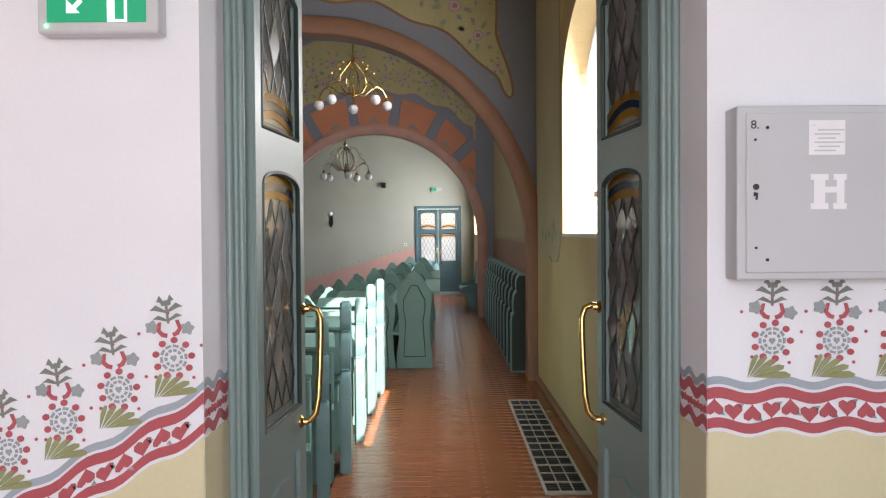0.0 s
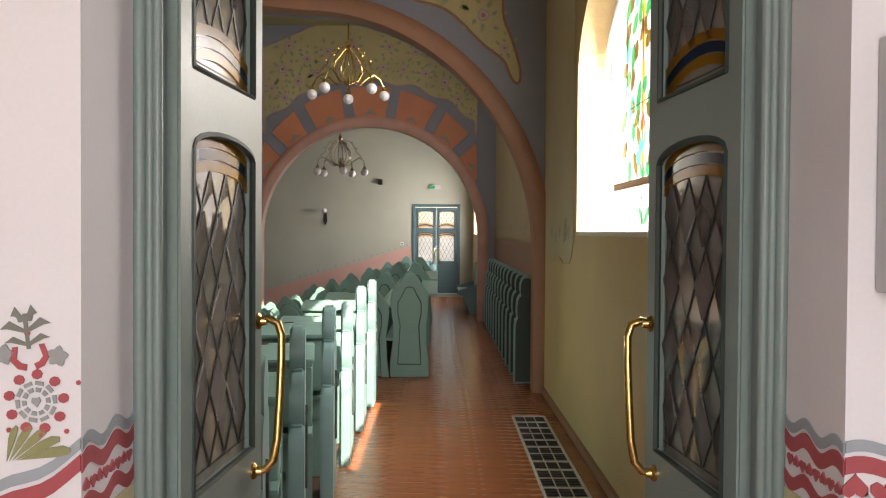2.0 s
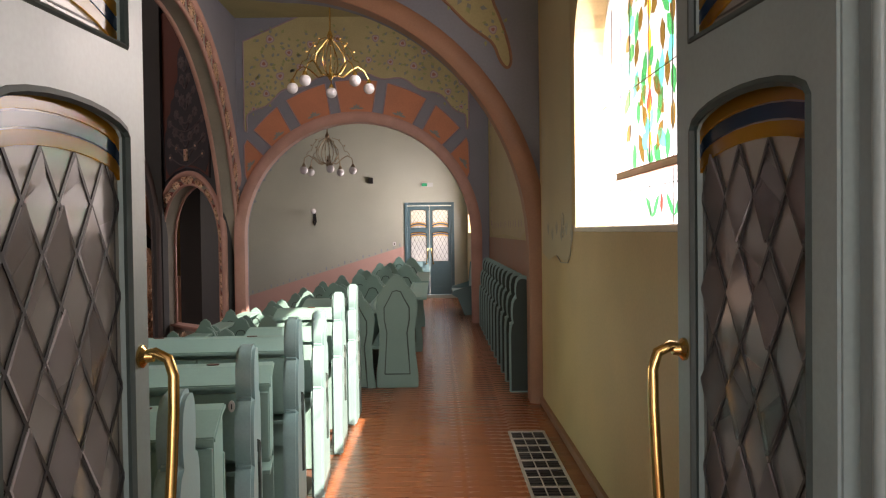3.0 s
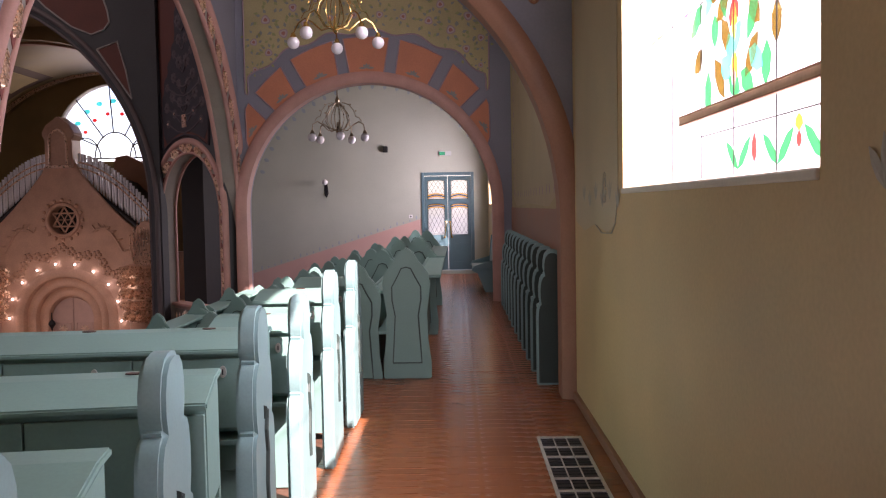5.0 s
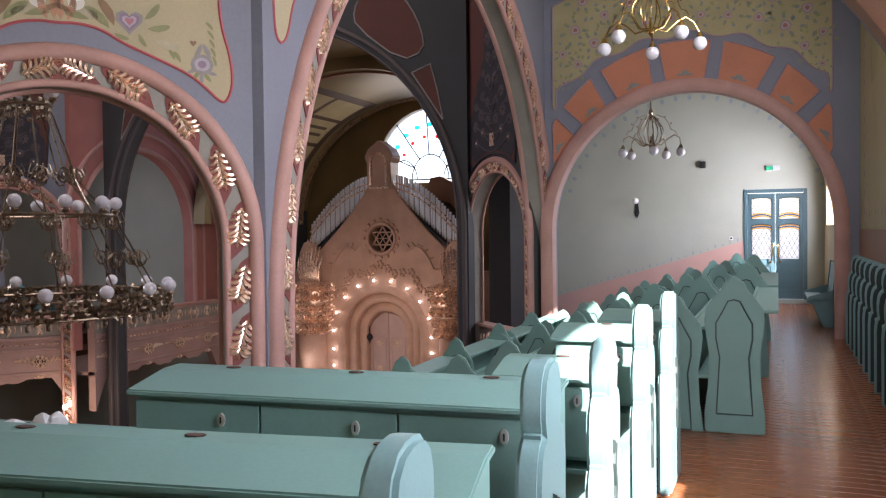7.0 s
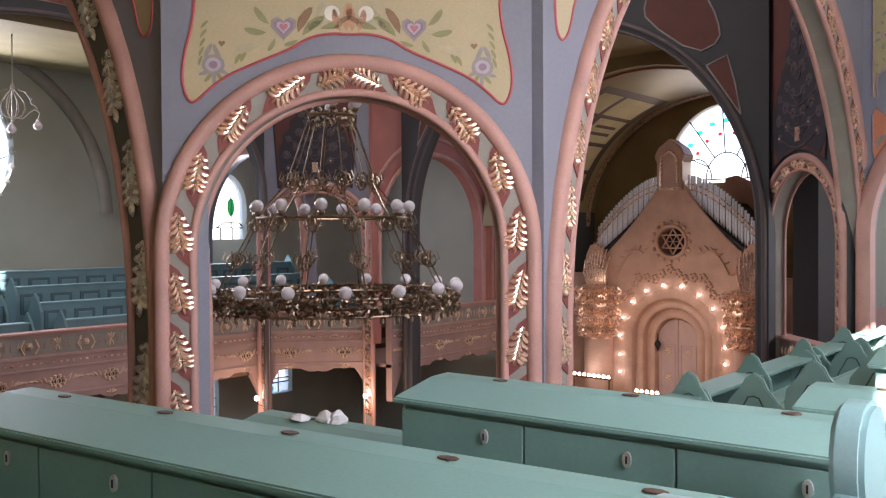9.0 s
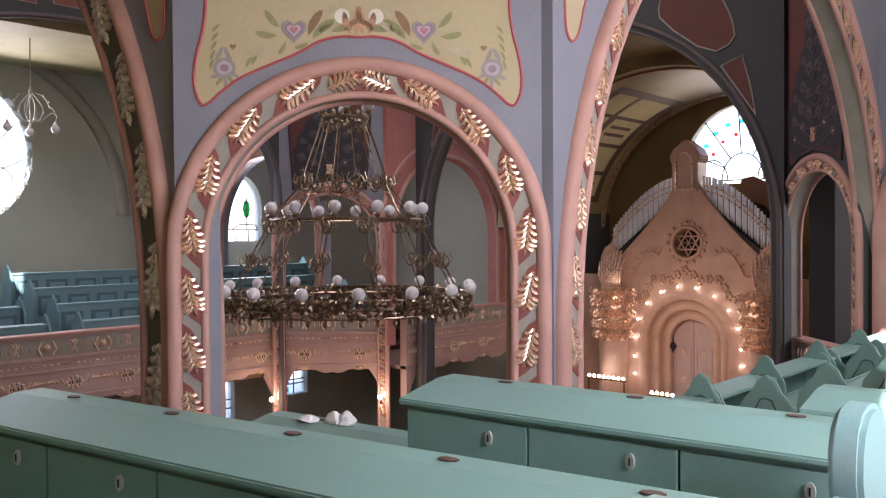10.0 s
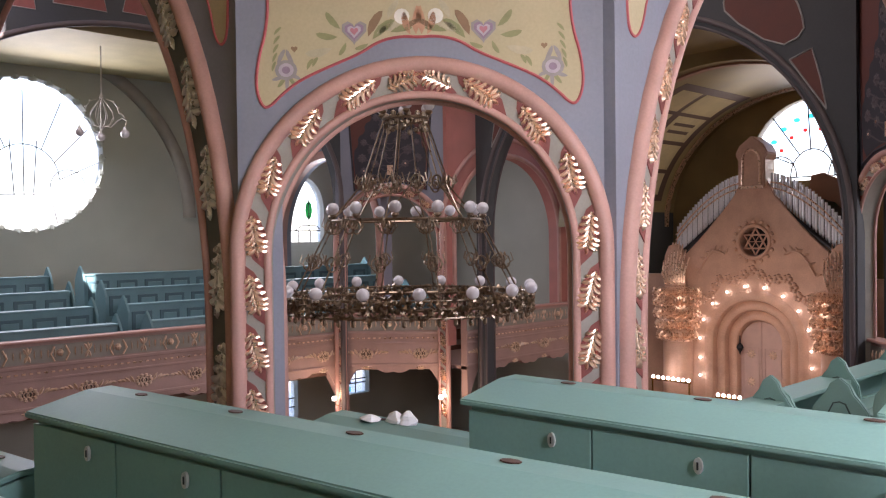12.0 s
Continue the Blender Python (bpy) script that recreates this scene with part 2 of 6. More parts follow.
def rect(x0, x1, z0, z1):
    return [(x0, z0), (x1, z0), (x1, z1), (x0, z1)]


def arc(cx, cz, rx, rz, a0, a1, n=16):
    return [(cx + rx * math.cos(radians(a0 + (a1 - a0) * i / n)), cz + rz * math.sin(radians(a0 + (a1 - a0) * i / n))) for i in range(n + 1)]


def arch_loop(cx, hw, z0, spring, rise, n=24):
    """An opening: upright sides and a rounded top."""
    return [(cx - hw, z0), (cx + hw, z0)] + arc(cx, spring, hw, rise, 0, 180, n)


def arch_path(cx, hw, z0, spring, rise, n=24):
    """The line up one side, over the top and down the other, as (u, z, outward normal)."""
    pts = [(cx + hw, z0 + (spring - z0) * i / 4, 1.0, 0.0) for i in range(4)]
    for i in range(n + 1):
        a = math.pi * i / n
        nx, nz = math.cos(a) / hw, math.sin(a) / rise
        l = math.hypot(nx, nz)
        pts.append((cx + hw * math.cos(a), spring + rise * math.sin(a), nx / l, nz / l))
    pts += [(cx - hw, spring - (spring - z0) * (i + 1) / 4, -1.0, 0.0) for i in range(4)]
    return pts


def sweep_arch(path, profile, bm=None, closed=True):
    """Sweeps a profile of (outward, y) along an arch path."""
    bm = bm or bmesh.new()
    rings = [[bm.verts.new((u + nu * o, y, z + nz * o)) for o, y in profile] for u, z, nu, nz in path]
    k = len(profile)
    for a, b in zip(rings, rings[1:]):
        for i in range(k if closed else k - 1):
            bm.faces.new((a[i], a[(i + 1) % k], b[(i + 1) % k], b[i]))
    return bm


def round_profile(o, y, r, n=10):
    return [(o + r * math.cos(2 * math.pi * i / n), y + r * math.sin(2 * math.pi * i / n)) for i in range(n)]


def tube(pts, r, n=6, bm=None, r1=None):
    """A round bar through points; the radius runs from r to r1."""
    bm = bm or bmesh.new()
    pts = [Vector(p) for p in pts]
    rings, side = [], None
    for i, p in enumerate(pts):
        d = (pts[min(i + 1, len(pts) - 1)] - pts[max(i - 1, 0)]).normalized()
        if side is None:
            side = d.orthogonal().normalized()
        side = (side - d * side.dot(d)).normalized()
        up = d.cross(side)
        rr = r + ((r if r1 is None else r1) - r) * i / max(1, len(pts) - 1)
        rings.append([bm.verts.new(p + (side * math.cos(2 * math.pi * k / n) + up * math.sin(2 * math.pi * k / n)) * rr) for k in range(n)])
    for a, b in zip(rings, rings[1:]):
        for k in range(n):
            bm.faces.new((a[k], a[(k + 1) % n], b[(k + 1) % n], b[k]))
    bm.faces.new(rings[0])
    bm.faces.new(rings[-1])
    return bm


def lathe(rows, n=16, bm=None, at=(0, 0, 0)):
    """Turned about z: rows of (radius, height)."""
    bm = bm or bmesh.new()
    a = Vector(at)
    rings = [[bm.verts.new(a + Vector((r * math.cos(2 * math.pi * k / n), r * math.sin(2 * math.pi * k / n), z))) for k in range(n)] for r, z in rows]
    for p, q in zip(rings, rings[1:]):
        for k in range(n):
            bm.faces.new((p[k], p[(k + 1) % n], q[(k + 1) % n], q[k]))
    bm.faces.new(rings[0])
    bm.faces.new(rings[-1])
    return bm


def ball(r, bm=None, at=(0, 0, 0), n=14, sz=1.0):
    return lathe([(max(1e-3, r * math.sin(math.pi * i / (n // 2))), -r * sz * math.cos(math.pi * i / (n // 2))) for i in range(n // 2 + 1)], n, bm, at)


def lobe(bm, x, z, ang, l, w, h, y=0.0):
    """A raised leaf lobe: pointed, swelling off the ground at y, from (x, z) along ang."""
    ca, sa = math.cos(radians(ang)), math.sin(radians(ang))
    rows = []
    for s, k, e in ((0, 0.25, 0.3), (0.35, 0.9, 1), (0.7, 0.8, 0.9), (1.0, 0.12, 0.2)):
        cx, cz = x + ca * l * s, z + sa * l * s
        rows.append([bm.verts.new((cx - sa * w * k * q, y - (h * e if q == 0 else 0), cz + ca * w * k * q)) for q in (-1, 0, 1)])
    for a, b in zip(rows, rows[1:]):
        for i in range(2):
            bm.faces.new((a[i], a[i + 1], b[i + 1], b[i]))
    return bm

# ---- the building ----
HX, HY, APO, HALF = -9.5, 13.3, 6.2, 4.35      # middle of the hall, its half width, half of a long side
DIAG = (APO + HALF) / math.sqrt(2)
DHALF = (APO - HALF) / math.sqrt(2)
LOW = -4.6                                     # floor of the hall
WALLX, ENDY, TOP = 1.4, 23.5, 6.6


# middle of each side of the hall, which is not quite regular
SIDES = {0: (-3.3, 13.26), 45: (-4.24, 18.25), 90: (-9.48, 18.9), 135: (-15.4, 17.25), 180: (-16.33, 11.97), 270: (-9.58, 7.06), 315: (-4.30, 7.95)}


def side_pose(angle):
    x, y = SIDES.get(angle, (HX + DIAG * math.cos(radians(angle)), HY + DIAG * math.sin(radians(angle))))
    return pose(x, y, 0, 0, 0, angle - 90)


def frond(bm, x, z, ang, bend, l, w, h):
    """One gilded frond, thin at its root, that bends outwards to a round tip."""
    rows = []
    for k, e in ((0.3, 0.4), (0.6, 0.8), (0.85, 1.0), (1.0, 1.0), (0.5, 0.4)):
        ca, sa = math.cos(radians(ang)), math.sin(radians(ang))
        rows.append([bm.verts.new((x - sa * w * k * q, -h * e * (1 - q * q) - 0.001, z + ca * w * k * q)) for q in (-1, -0.5, 0.5, 1)])
        x, z, ang = x + ca * l / 4, z + sa * l / 4, ang + bend
    for a, b in zip(rows, rows[1:]):
        for i in range(3):
            bm.faces.new((a[i], a[i + 1], b[i + 1], b[i]))


def leaf_ornament(l, w):
    """A gilded acanthus spray, along z, raised off y = 0."""
    bm = bmesh.new()
    tube([(0, -0.008, -l / 2), (w * 0.12, -0.016, 0), (0, -0.008, l / 2)], 0.006, 4, bm)
    for i in range(6):
        s = -0.50 + i * 0.14
        k = 1.0 - 0.8 * abs(s + 0.06)
        for q in (-1, 1):
            frond(bm, q * 0.004, s * l, 90 - q * 8, -q * 27, w * 0.80 * k, l * 0.062, 0.030)
    lobe(bm, 0, l * 0.34, 90, l * 0.2, l * 0.05, 0.03)
    return bm


LEAF = mesh_of("gold_leaf", leaf_ornament(0.27, 0.145), GOLD, True)
SILVERLEAF = mesh_of("silver_leaf", leaf_ornament(0.31, 0.115), SILVER, True)
GROUND = mesh_of("maroon_ground", plate([(-0.080, -0.215), (0.0, -0.15), (0.080, 0.0), (0.080, 0.215), (0.0, 0.15), (-0.080, 0.0)], y0=-0.004, y1=0.004), MAROON)


def arch_trim(angle, hw, spring, rise, step, mats, leaves=True, both=True, band=0.16, roll_r=0.062, silver=False):
    """Roll mouldings, painted band and gilded leaves round an opening of the hall."""
    m = side_pose(angle)
    path = arch_path(0, hw, LOW, spring, rise, 40)
    lining = sweep_arch(path, [(band, 0.004), (0.0, -0.026), (0.0, -0.314), (band, -0.344)])
    lining.transform(m)
    roll = structure(part("painted_band", lining, mats[1]), "painted band of a hall arch with gilded leaves", "moulding")
    for face, s in ((0.0, 1), (-0.34, -1)):
        for nm, o, y, r in (("outer_moulding", band + 0.02, face, roll_r), ("inner_moulding", 0.0, face - s * 0.03, roll_r * 0.5)):
            bm = sweep_arch(path, round_profile(o, y, r))
            bm.transform(m)
            part(nm, bm, mats[0], roll, "rounded rose plaster moulding", True)
        # leaves at even steps along the band
        if not leaves:
            continue
        total, run = 0.0, [0.0]
        for a, b in zip(path, path[1:]):
            total += math.hypot(b[0] - a[0], b[1] - a[1])
            run.append(total)
        mid, i = total / 2, 0
        for j in range(-14, 15):
            at = mid + j * step
            if at < run[4] - 4.2 or at > run[-5] + 4.2:
                continue
            while not run[i] <= at <= run[i + 1]:
                i = i + 1 if at > run[i + 1] else i - 1
            f = (at - run[i]) / (run[i + 1] - run[i])
            u, z, nu, nz = (path[i][c] * (1 - f) + path[i + 1][c] * f for c in range(4))
            ang = math.atan2(nz, nu)
            flip = 1 if j >= 0 else -1
            slope = math.atan2(0.03, band) * s
            loc = Matrix.Translation((u + nu * band / 2, face - s * 0.009, z + nz * band / 2)) @ Matrix.Rotation(-ang, 4, "Y") @ Matrix.Rotation(slope, 4, "Z")
            if s > 0:
                loc = loc @ Matrix.Rotation(math.pi, 4, "Z")
            grow = band / 0.16
            sc = Matrix.Diagonal((grow, 1, flip * (1 + (grow - 1) * 0.5), 1))
            off = Matrix.Translation((0, -0.004, 0))
            if not silver:
                shared("ornament_ground", GROUND, roll, m @ loc @ off @ sc)
            if j:
                shared("silver_leaf" if silver else "gold_leaf", SILVERLEAF if silver else LEAF, roll, m @ loc @ Matrix.Translation((0, -0.009, 0)) @ Matrix.Rotation(radians(14 * flip), 4, "Y") @ Matrix.Diagonal((grow, 1, (1 + (grow - 1) * 0.5) * (flip if both else 1), 1)))
                continue
            shared("ornament_ground", GROUND, roll, m @ loc @ Matrix.Translation((0, -0.002, 0)) @ Matrix.Diagonal((grow, 1, 1.25, 1)))
            for q in (-1, 1):
                shared("gold_leaf", LEAF, roll, m @ loc @ Matrix.Translation((0, -0.009, q * 0.115)) @ Matrix.Rotation(radians(24 * q), 4, "Y") @ Matrix.Diagonal((grow * 0.95, 1, -q * 0.9, 1)))


def portal(x0, x1, z0, z1, cx, hw, spring, rise, n=40):
    """A wall outline with an arched opening that reaches its foot."""
    return [(x0, z0), (cx - hw, z0)] + list(reversed(arc(cx, spring, hw, rise, 0, 180, n))) + [(cx + hw, z0), (x1, z0), (x1, z1), (x0, z1)]


for angle, nm in ((0, "south"), (270, "west")):
    bm = plate(portal(-HALF, HALF, LOW, TOP, 0, 3.98 + 0.25, 1.0, 4.12 + 0.25), (), -0.34, 0)
    bm.transform(side_pose(angle))
    structure(part("wall_hall_" + nm, bm, LILAC if angle in (0, 270) else SLATE), "painted hall wall with a wide round arch", "wall")
    if angle == 270:
        arch_trim(angle, 3.82, 1.0, 3.96, 0.72, (ROSE, TEALBAND), True, True, 0.41, 0.085, True)
    else:
        arch_trim(angle, 3.98, 1.0, 4.12, 0.50, (ROSE, GREYBAND), True, True, 0.25, 0.075)
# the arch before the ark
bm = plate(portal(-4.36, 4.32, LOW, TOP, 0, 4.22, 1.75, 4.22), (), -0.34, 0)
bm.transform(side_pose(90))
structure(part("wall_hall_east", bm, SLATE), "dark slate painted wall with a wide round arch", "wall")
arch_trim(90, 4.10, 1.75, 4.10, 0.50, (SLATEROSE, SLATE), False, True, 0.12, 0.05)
for angle, nm in ((315, "southwest"), (45, "southeast"), (135, "northeast")):
    bm = plate(portal(-DHALF, DHALF, LOW, TOP, 0, 1.11 + 0.175, 1.55, 1.14 + 0.19), (), -0.34, 0)
    bm.transform(side_pose(angle))
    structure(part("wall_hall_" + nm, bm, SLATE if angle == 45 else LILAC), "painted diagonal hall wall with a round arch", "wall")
    arch_trim(angle, 1.11, 1.55, 1.14, 0.41, (ROSE, GREYBAND), True, True, 0.19, 0.058)

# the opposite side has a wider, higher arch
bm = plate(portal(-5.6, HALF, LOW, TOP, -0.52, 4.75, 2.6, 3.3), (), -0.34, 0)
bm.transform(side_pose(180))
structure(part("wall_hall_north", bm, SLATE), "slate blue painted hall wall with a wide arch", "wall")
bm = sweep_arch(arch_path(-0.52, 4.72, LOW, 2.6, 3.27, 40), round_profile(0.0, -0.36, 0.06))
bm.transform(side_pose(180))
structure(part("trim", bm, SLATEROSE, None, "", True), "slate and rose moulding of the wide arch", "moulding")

# upper walls of the hall, closed and without windows, and its ceiling
for i in range(8):
    a = i * 45
    half = DHALF if a % 90 else HALF
    bm = boxes((-half, half, -0.34, 0, TOP, 10.9))
    bm.transform(side_pose(a))
    structure(part("wall_drum", bm, YELLOW), "pale yellow upper wall below the dome", "wall")
bm = boxes((HX - 6.6, HX + 6.6, HY - 6.6, HY + 6.6, 10.9, 11.1))
structure(part("ceiling_hall", bm, OLIVE), "painted olive-yellow ceiling of the hall", "ceiling")
structure(part("floor_hall", boxes((HX - 13, WALLX + 0.3, 2.0, 29, LOW - 0.2, LOW)), CARPET), "red-brown floor of the hall far below", "floor")

# outer walls
RW = pose(WALLX, 0, 0, 0, 0, 90)
bm = plate(rect(2.41, 10.1, LOW, TOP), [arch_loop(6.24, 1.37, 1.73, 3.0, 0.72, 24)], -0.35, 0)
bm.transform(RW)
structure(part("wall_south", bm, OCHRE), "ochre painted gallery side wall with an arched window", "wall")
bm = plate(rect(10.1, 17.2, LOW, TOP), [rect(11.0, 14.0, 3.75, 5.5)], -0.5, 0.04)
bm.transform(RW)
structure(part("wall_south_middle", bm, OLIVE), "olive-yellow side wall of the middle gallery bay", "wall")
w8 = structure(new("window_8"), "high window of the middle bay, bright with sun", "window")
part("pane", boxes((1.60, 1.604, 11.0, 14.0, 3.75, 5.5)), SKYPANE, w8).visible_shadow = False
for y in (12.0, 13.0):
    part("glazing_bar", boxes((1.57, 1.62, y - 0.02, y + 0.02, 3.75, 5.5)), LEAD, w8)
part("transom", boxes((1.565, 1.625, 11.0, 14.0, 4.6, 4.65)), LEAD, w8)
bm = plate(rect(17.2, ENDY, LOW, TOP), [arch_loop(21.4, 1.3, 1.67, 2.3, 0.9, 24)], -0.5, 0.22)
bm.transform(RW)
structure(part("wall_south_end", bm, OCHRE), "ochre side wall of the far gallery bay with a window", "wall")
bm = plate(rect(-6, 1.75, LOW, TOP), [rect(-0.45, 0.84, 0.06, 2.47)], 0, 0.3)
bm.transform(pose(0, ENDY, 0))
structure(part("wall_east", bm, GREYGREEN), "grey-green plastered end wall of the gallery", "wall")
structure(part("wall_east_far", boxes((-20.7, -13.2, ENDY, ENDY + 0.3, LOW, TOP)), GREYGREEN), "grey-green plastered end wall", "wall")
NW = pose(-20.4, 0, 0, 0, 0, 90)
circle = arc(10.6, 3.68, 1.77, 1.77, 0, 360, 40)[:-1]
bm = plate(rect(2.41, ENDY, LOW, TOP), [circle, arch_loop(18.13, 0.78, 1.57, 2.5, 0.98, 20), rect(16.9, 17.9, -3.5, -2.4), rect(19.75, 20.55, -3.1, -2.25)], 0, 0.35)
bm.transform(NW)
structure(part("wall_north", bm, GREYGREEN), "grey-green gallery wall with round and lancet windows", "wall")
ringp = [(10.6 + 4.0 * math.cos(radians(a)), 2.25 + 4.0 * math.sin(radians(a)), math.cos(radians(a)), math.sin(radians(a))) for a in range(0, 181, 5)]
rr = sweep_arch(ringp, round_profile(0, 0, 0.17))
rr.transform(NW)
structure(part("trim", rr, GREYBAND, None, "", True), "grey plaster rib round the round window", "moulding")
# wall between the vestibule and the gallery
bm = plate(rect(-20.7, 2.4, LOW, TOP), [rect(-0.435, 1.05, 0.0, 2.95)], 2.2, 2.49)
structure(part("wall_west", bm, WHITE), "white painted wall around the entrance doors", "wall")
# unseen liner, added so the white wall bounces less light onto the pews
bm = plate(rect(-20.4, WALLX, LOW, TOP), [rect(-0.435, 1.05, 0.0, 2.95)], 2.49, 2.52)
structure(part("wall_west_liner", bm, OCHRE), "unseen ochre liner added to lessen bounce off the entrance wall", "wall")

# gallery floor slabs, stepping down towards the hall
slab = bmesh.new()
for x0, x1, z in ((-0.5, WALLX, 0.0), (-1.2, -0.5, -0.03), (-2.05, -1.2, -0.06), (-2.7, -2.05, -0.35), (-3.3, -2.7, -0.7)):
    box(slab, x0, x1, 2.2, ENDY, -1.3, z - 0.03)
structure(part("floor_slab", slab, FLOORDARK), "dark stepped base below the gallery floor boards", "floor")
gal = bmesh.new()
for k in range(5):
    box(gal, -20.4, -16.33 - k * 0.9, 2.41, ENDY, -1.6 + k * 0.3, -1.3 + k * 0.3)
    box(gal, -15.7, -3.3, 2.41 , 7.1 - k * 0.9, -1.6 + k * 0.3, -1.3 + k * 0.3)
structure(part("floor_gallery", gal, FLOORDARK), "dark stepped floor of the opposite gallery", "floor")

# ceilings over the galleries
bm = boxes((-3.3, WALLX + 0.35, 2.2, ENDY + 0.3, TOP - 0.9, TOP - 0.7), (-20.7, -16.33, 2.2, ENDY + 0.3, TOP - 0.9, TOP - 0.7), (-16.33, -3.3, 2.2, 7.06, TOP - 0.9, TOP - 0.7))
structure(part("ceiling_gallery", bm, OLIVE), "olive-yellow painted ceiling of the galleries", "ceiling")


def cross_arch(y, x0, x1, spring, hw, rise, cx, name, label, wall, trim, mirror=False):
    """A wall across the gallery with a wide round arch, and a pier at its foot."""
    sx = (lambda x: 2 * HX - x) if mirror else (lambda x: x)
    a, b = sorted((sx(x0), sx(x1)))
    bm = plate(portal(a, b, -1.2, TOP - 0.8, sx(cx), hw, spring, rise, 36), (), y, y + 0.35)
    w = structure(part(name, bm, wall), label, "wall")
    path = arch_path(sx(cx), hw - 0.02, -0.9, spring, rise - 0.02, 36)
    bm = sweep_arch(path, [(0.0, y + 0.2), (0.0, y - 0.06), (0.05, y - 0.09), (0.15, y - 0.09), (0.2, y - 0.05), (0.2, y + 0.004)])
    part("moulding", bm, trim, w, "brown-rose rounded arch moulding", True)
    return w


quarter = arc(-1.2, 1.5, 2.5, 2.58, 0, 90, 24)
bm = plate([(WALLX + 0.3, -1.2), (1.3, -1.2)] + quarter + [(-3.28, 4.3), (-3.28, TOP - 0.8), (WALLX + 0.3, TOP - 0.8)], (), 9.75, 10.1)
cross = structure(part("wall_cross_arch_1", bm, LILAC), "grey painted wall above a round arch with a pier", "wall")
path = [(1.28, -0.9 + 0.8 * i, 1.0, 0.0) for i in range(3)] + [(x - 0.02, z, math.cos(radians(90 * i / 24)), math.sin(radians(90 * i / 24))) for i, (x, z) in enumerate(quarter)] + [(-3.28, 4.28, 0.0, 1.0)]
bm = sweep_arch(path, [(0.0, 9.95), (0.0, 9.69), (0.05, 9.66), (0.15, 9.66), (0.2, 9.70), (0.2, 9.754)])
part("moulding", bm, BROWNROSE, cross, "brown-rose rounded arch moulding", True)
cross_arch(17.15, -3.3, WALLX + 0.3, 1.62, 2.12, 2.15, -1.08, "wall_cross_arch_2", "painted wall with an orange panelled round arch", LILAC, ROSE)
cross_arch(17.15, -3.3, WALLX + 0.3, 1.62, 2.12, 2.15, -1.08, "wall_cross_arch_3", "painted wall with a round arch", LILAC, ROSE, True)

# corners of the gallery ceiling, and the bay beside the ark
R90 = Matrix.Rotation(radians(90), 4, "X")
for tri in (((-3.3, 8.8), (-3.3, 7.06), (-5.25, 7.06)), ((-16.33, 8.8), (-16.33, 7.06), (-14.2, 7.06)), ((-3.3, 17.2), (-3.3, 19.2), (-5.4, 19.2)), ((-16.33, 16.3), (-16.33, 18.2), (-14.45, 18.2))):
        tri = [(x, -y) for x, y in tri]
        structure(part("ceiling_corner", plate(tri, y0=TOP - 0.9, y1=TOP - 0.7, m=R90), OLIVE), "olive-yellow ceiling corner", "ceiling")
structure(part("ceiling_bay", boxes((-16.33, -13.85, 18.2, ENDY + 0.3, TOP - 0.9, TOP - 0.7), (-5.15, -3.3, 19.2, ENDY + 0.3, TOP - 0.9, TOP - 0.7)), OLIVE), "olive-yellow ceiling of the bays beside the ark", "ceiling")
bay = plate(portal(17.9, ENDY, -0.9, TOP - 0.8, 20.1, 1.95, 1.7, 1.95, 28), (), -0.15, 0.15)
bay.transform(pose(-14.3, 0, 0, 0, 0, 90))
w = structure(part("wall_bay_arch", bay, DUSKPINK), "dusky pink painted wall with a round arch", "wall")
bay = sweep_arch(arch_path(20.1, 1.95, -0.3, 1.7, 1.95, 28), round_profile(0.05, -0.16, 0.06))
sweep_arch(arch_path(20.1, 2.4, -0.3, 1.7, 2.4, 28), round_profile(0.0, -0.15, 0.05), bay)
bay.transform(pose(-14.3, 0, 0, 0, 0, 90))
part("moulding", bay, ROSE, w, "", True)

bm = bmesh.new()
bmesh.ops.create_grid(bm, x_segments=1, y_segments=1, size=600)
bm.transform(Matrix.Translation((0, 0, -5.2)))
structure(part("ground", bm, GREYBAND), "plain grey-green ground outside the building", "ground")

# vestibule behind the doors
bm = boxes((-4.0, -3.8, -3.2, 2.2, -0.2, 3.6), (2.2, 2.4, -3.2, 2.2, -0.2, 3.6))
structure(part("wall_vestibule", bm, WHITE), "white vestibule side wall", "wall")
bm = plate(rect(-4.0, 2.4, -0.2, 3.6), [rect(-0.9, 1.5, 0.8, 3.1)], -3.2, -3.0)
structure(part("wall_vestibule_back", bm, WHITE), "white vestibule back wall with a window", "wall")
structure(part("ceiling_vestibule", boxes((-4.0, 2.4, -3.2, 2.2, 3.5, 3.7)), WHITE), "white vestibule ceiling", "ceiling")
structure(part("floor_vestibule", boxes((-4.0, 2.4, -3.2, 2.41, -0.3, -0.004)), FLOORWOOD), "brown vestibule floor", "floor")

# ---- pews ----
def pew_end_outline(w, h):
    """Half-wavy outline of a pew end board."""
    rows = ((0.50, 0), (0.50, 0.50), (0.48, 0.56), (0.44, 0.592), (0.385, 0.605), (0.42, 0.65), (0.425, 0.72), (0.39, 0.78), (0.33, 0.812), (0.25, 0.825), (0.285, 0.865), (0.28, 0.92), (0.235, 0.965), (0.15, 0.992), (0.05, 1))
    half = [(w * x, h * z) for x, z in rows]
    return half + [(-x, z) for x, z in reversed(half)]


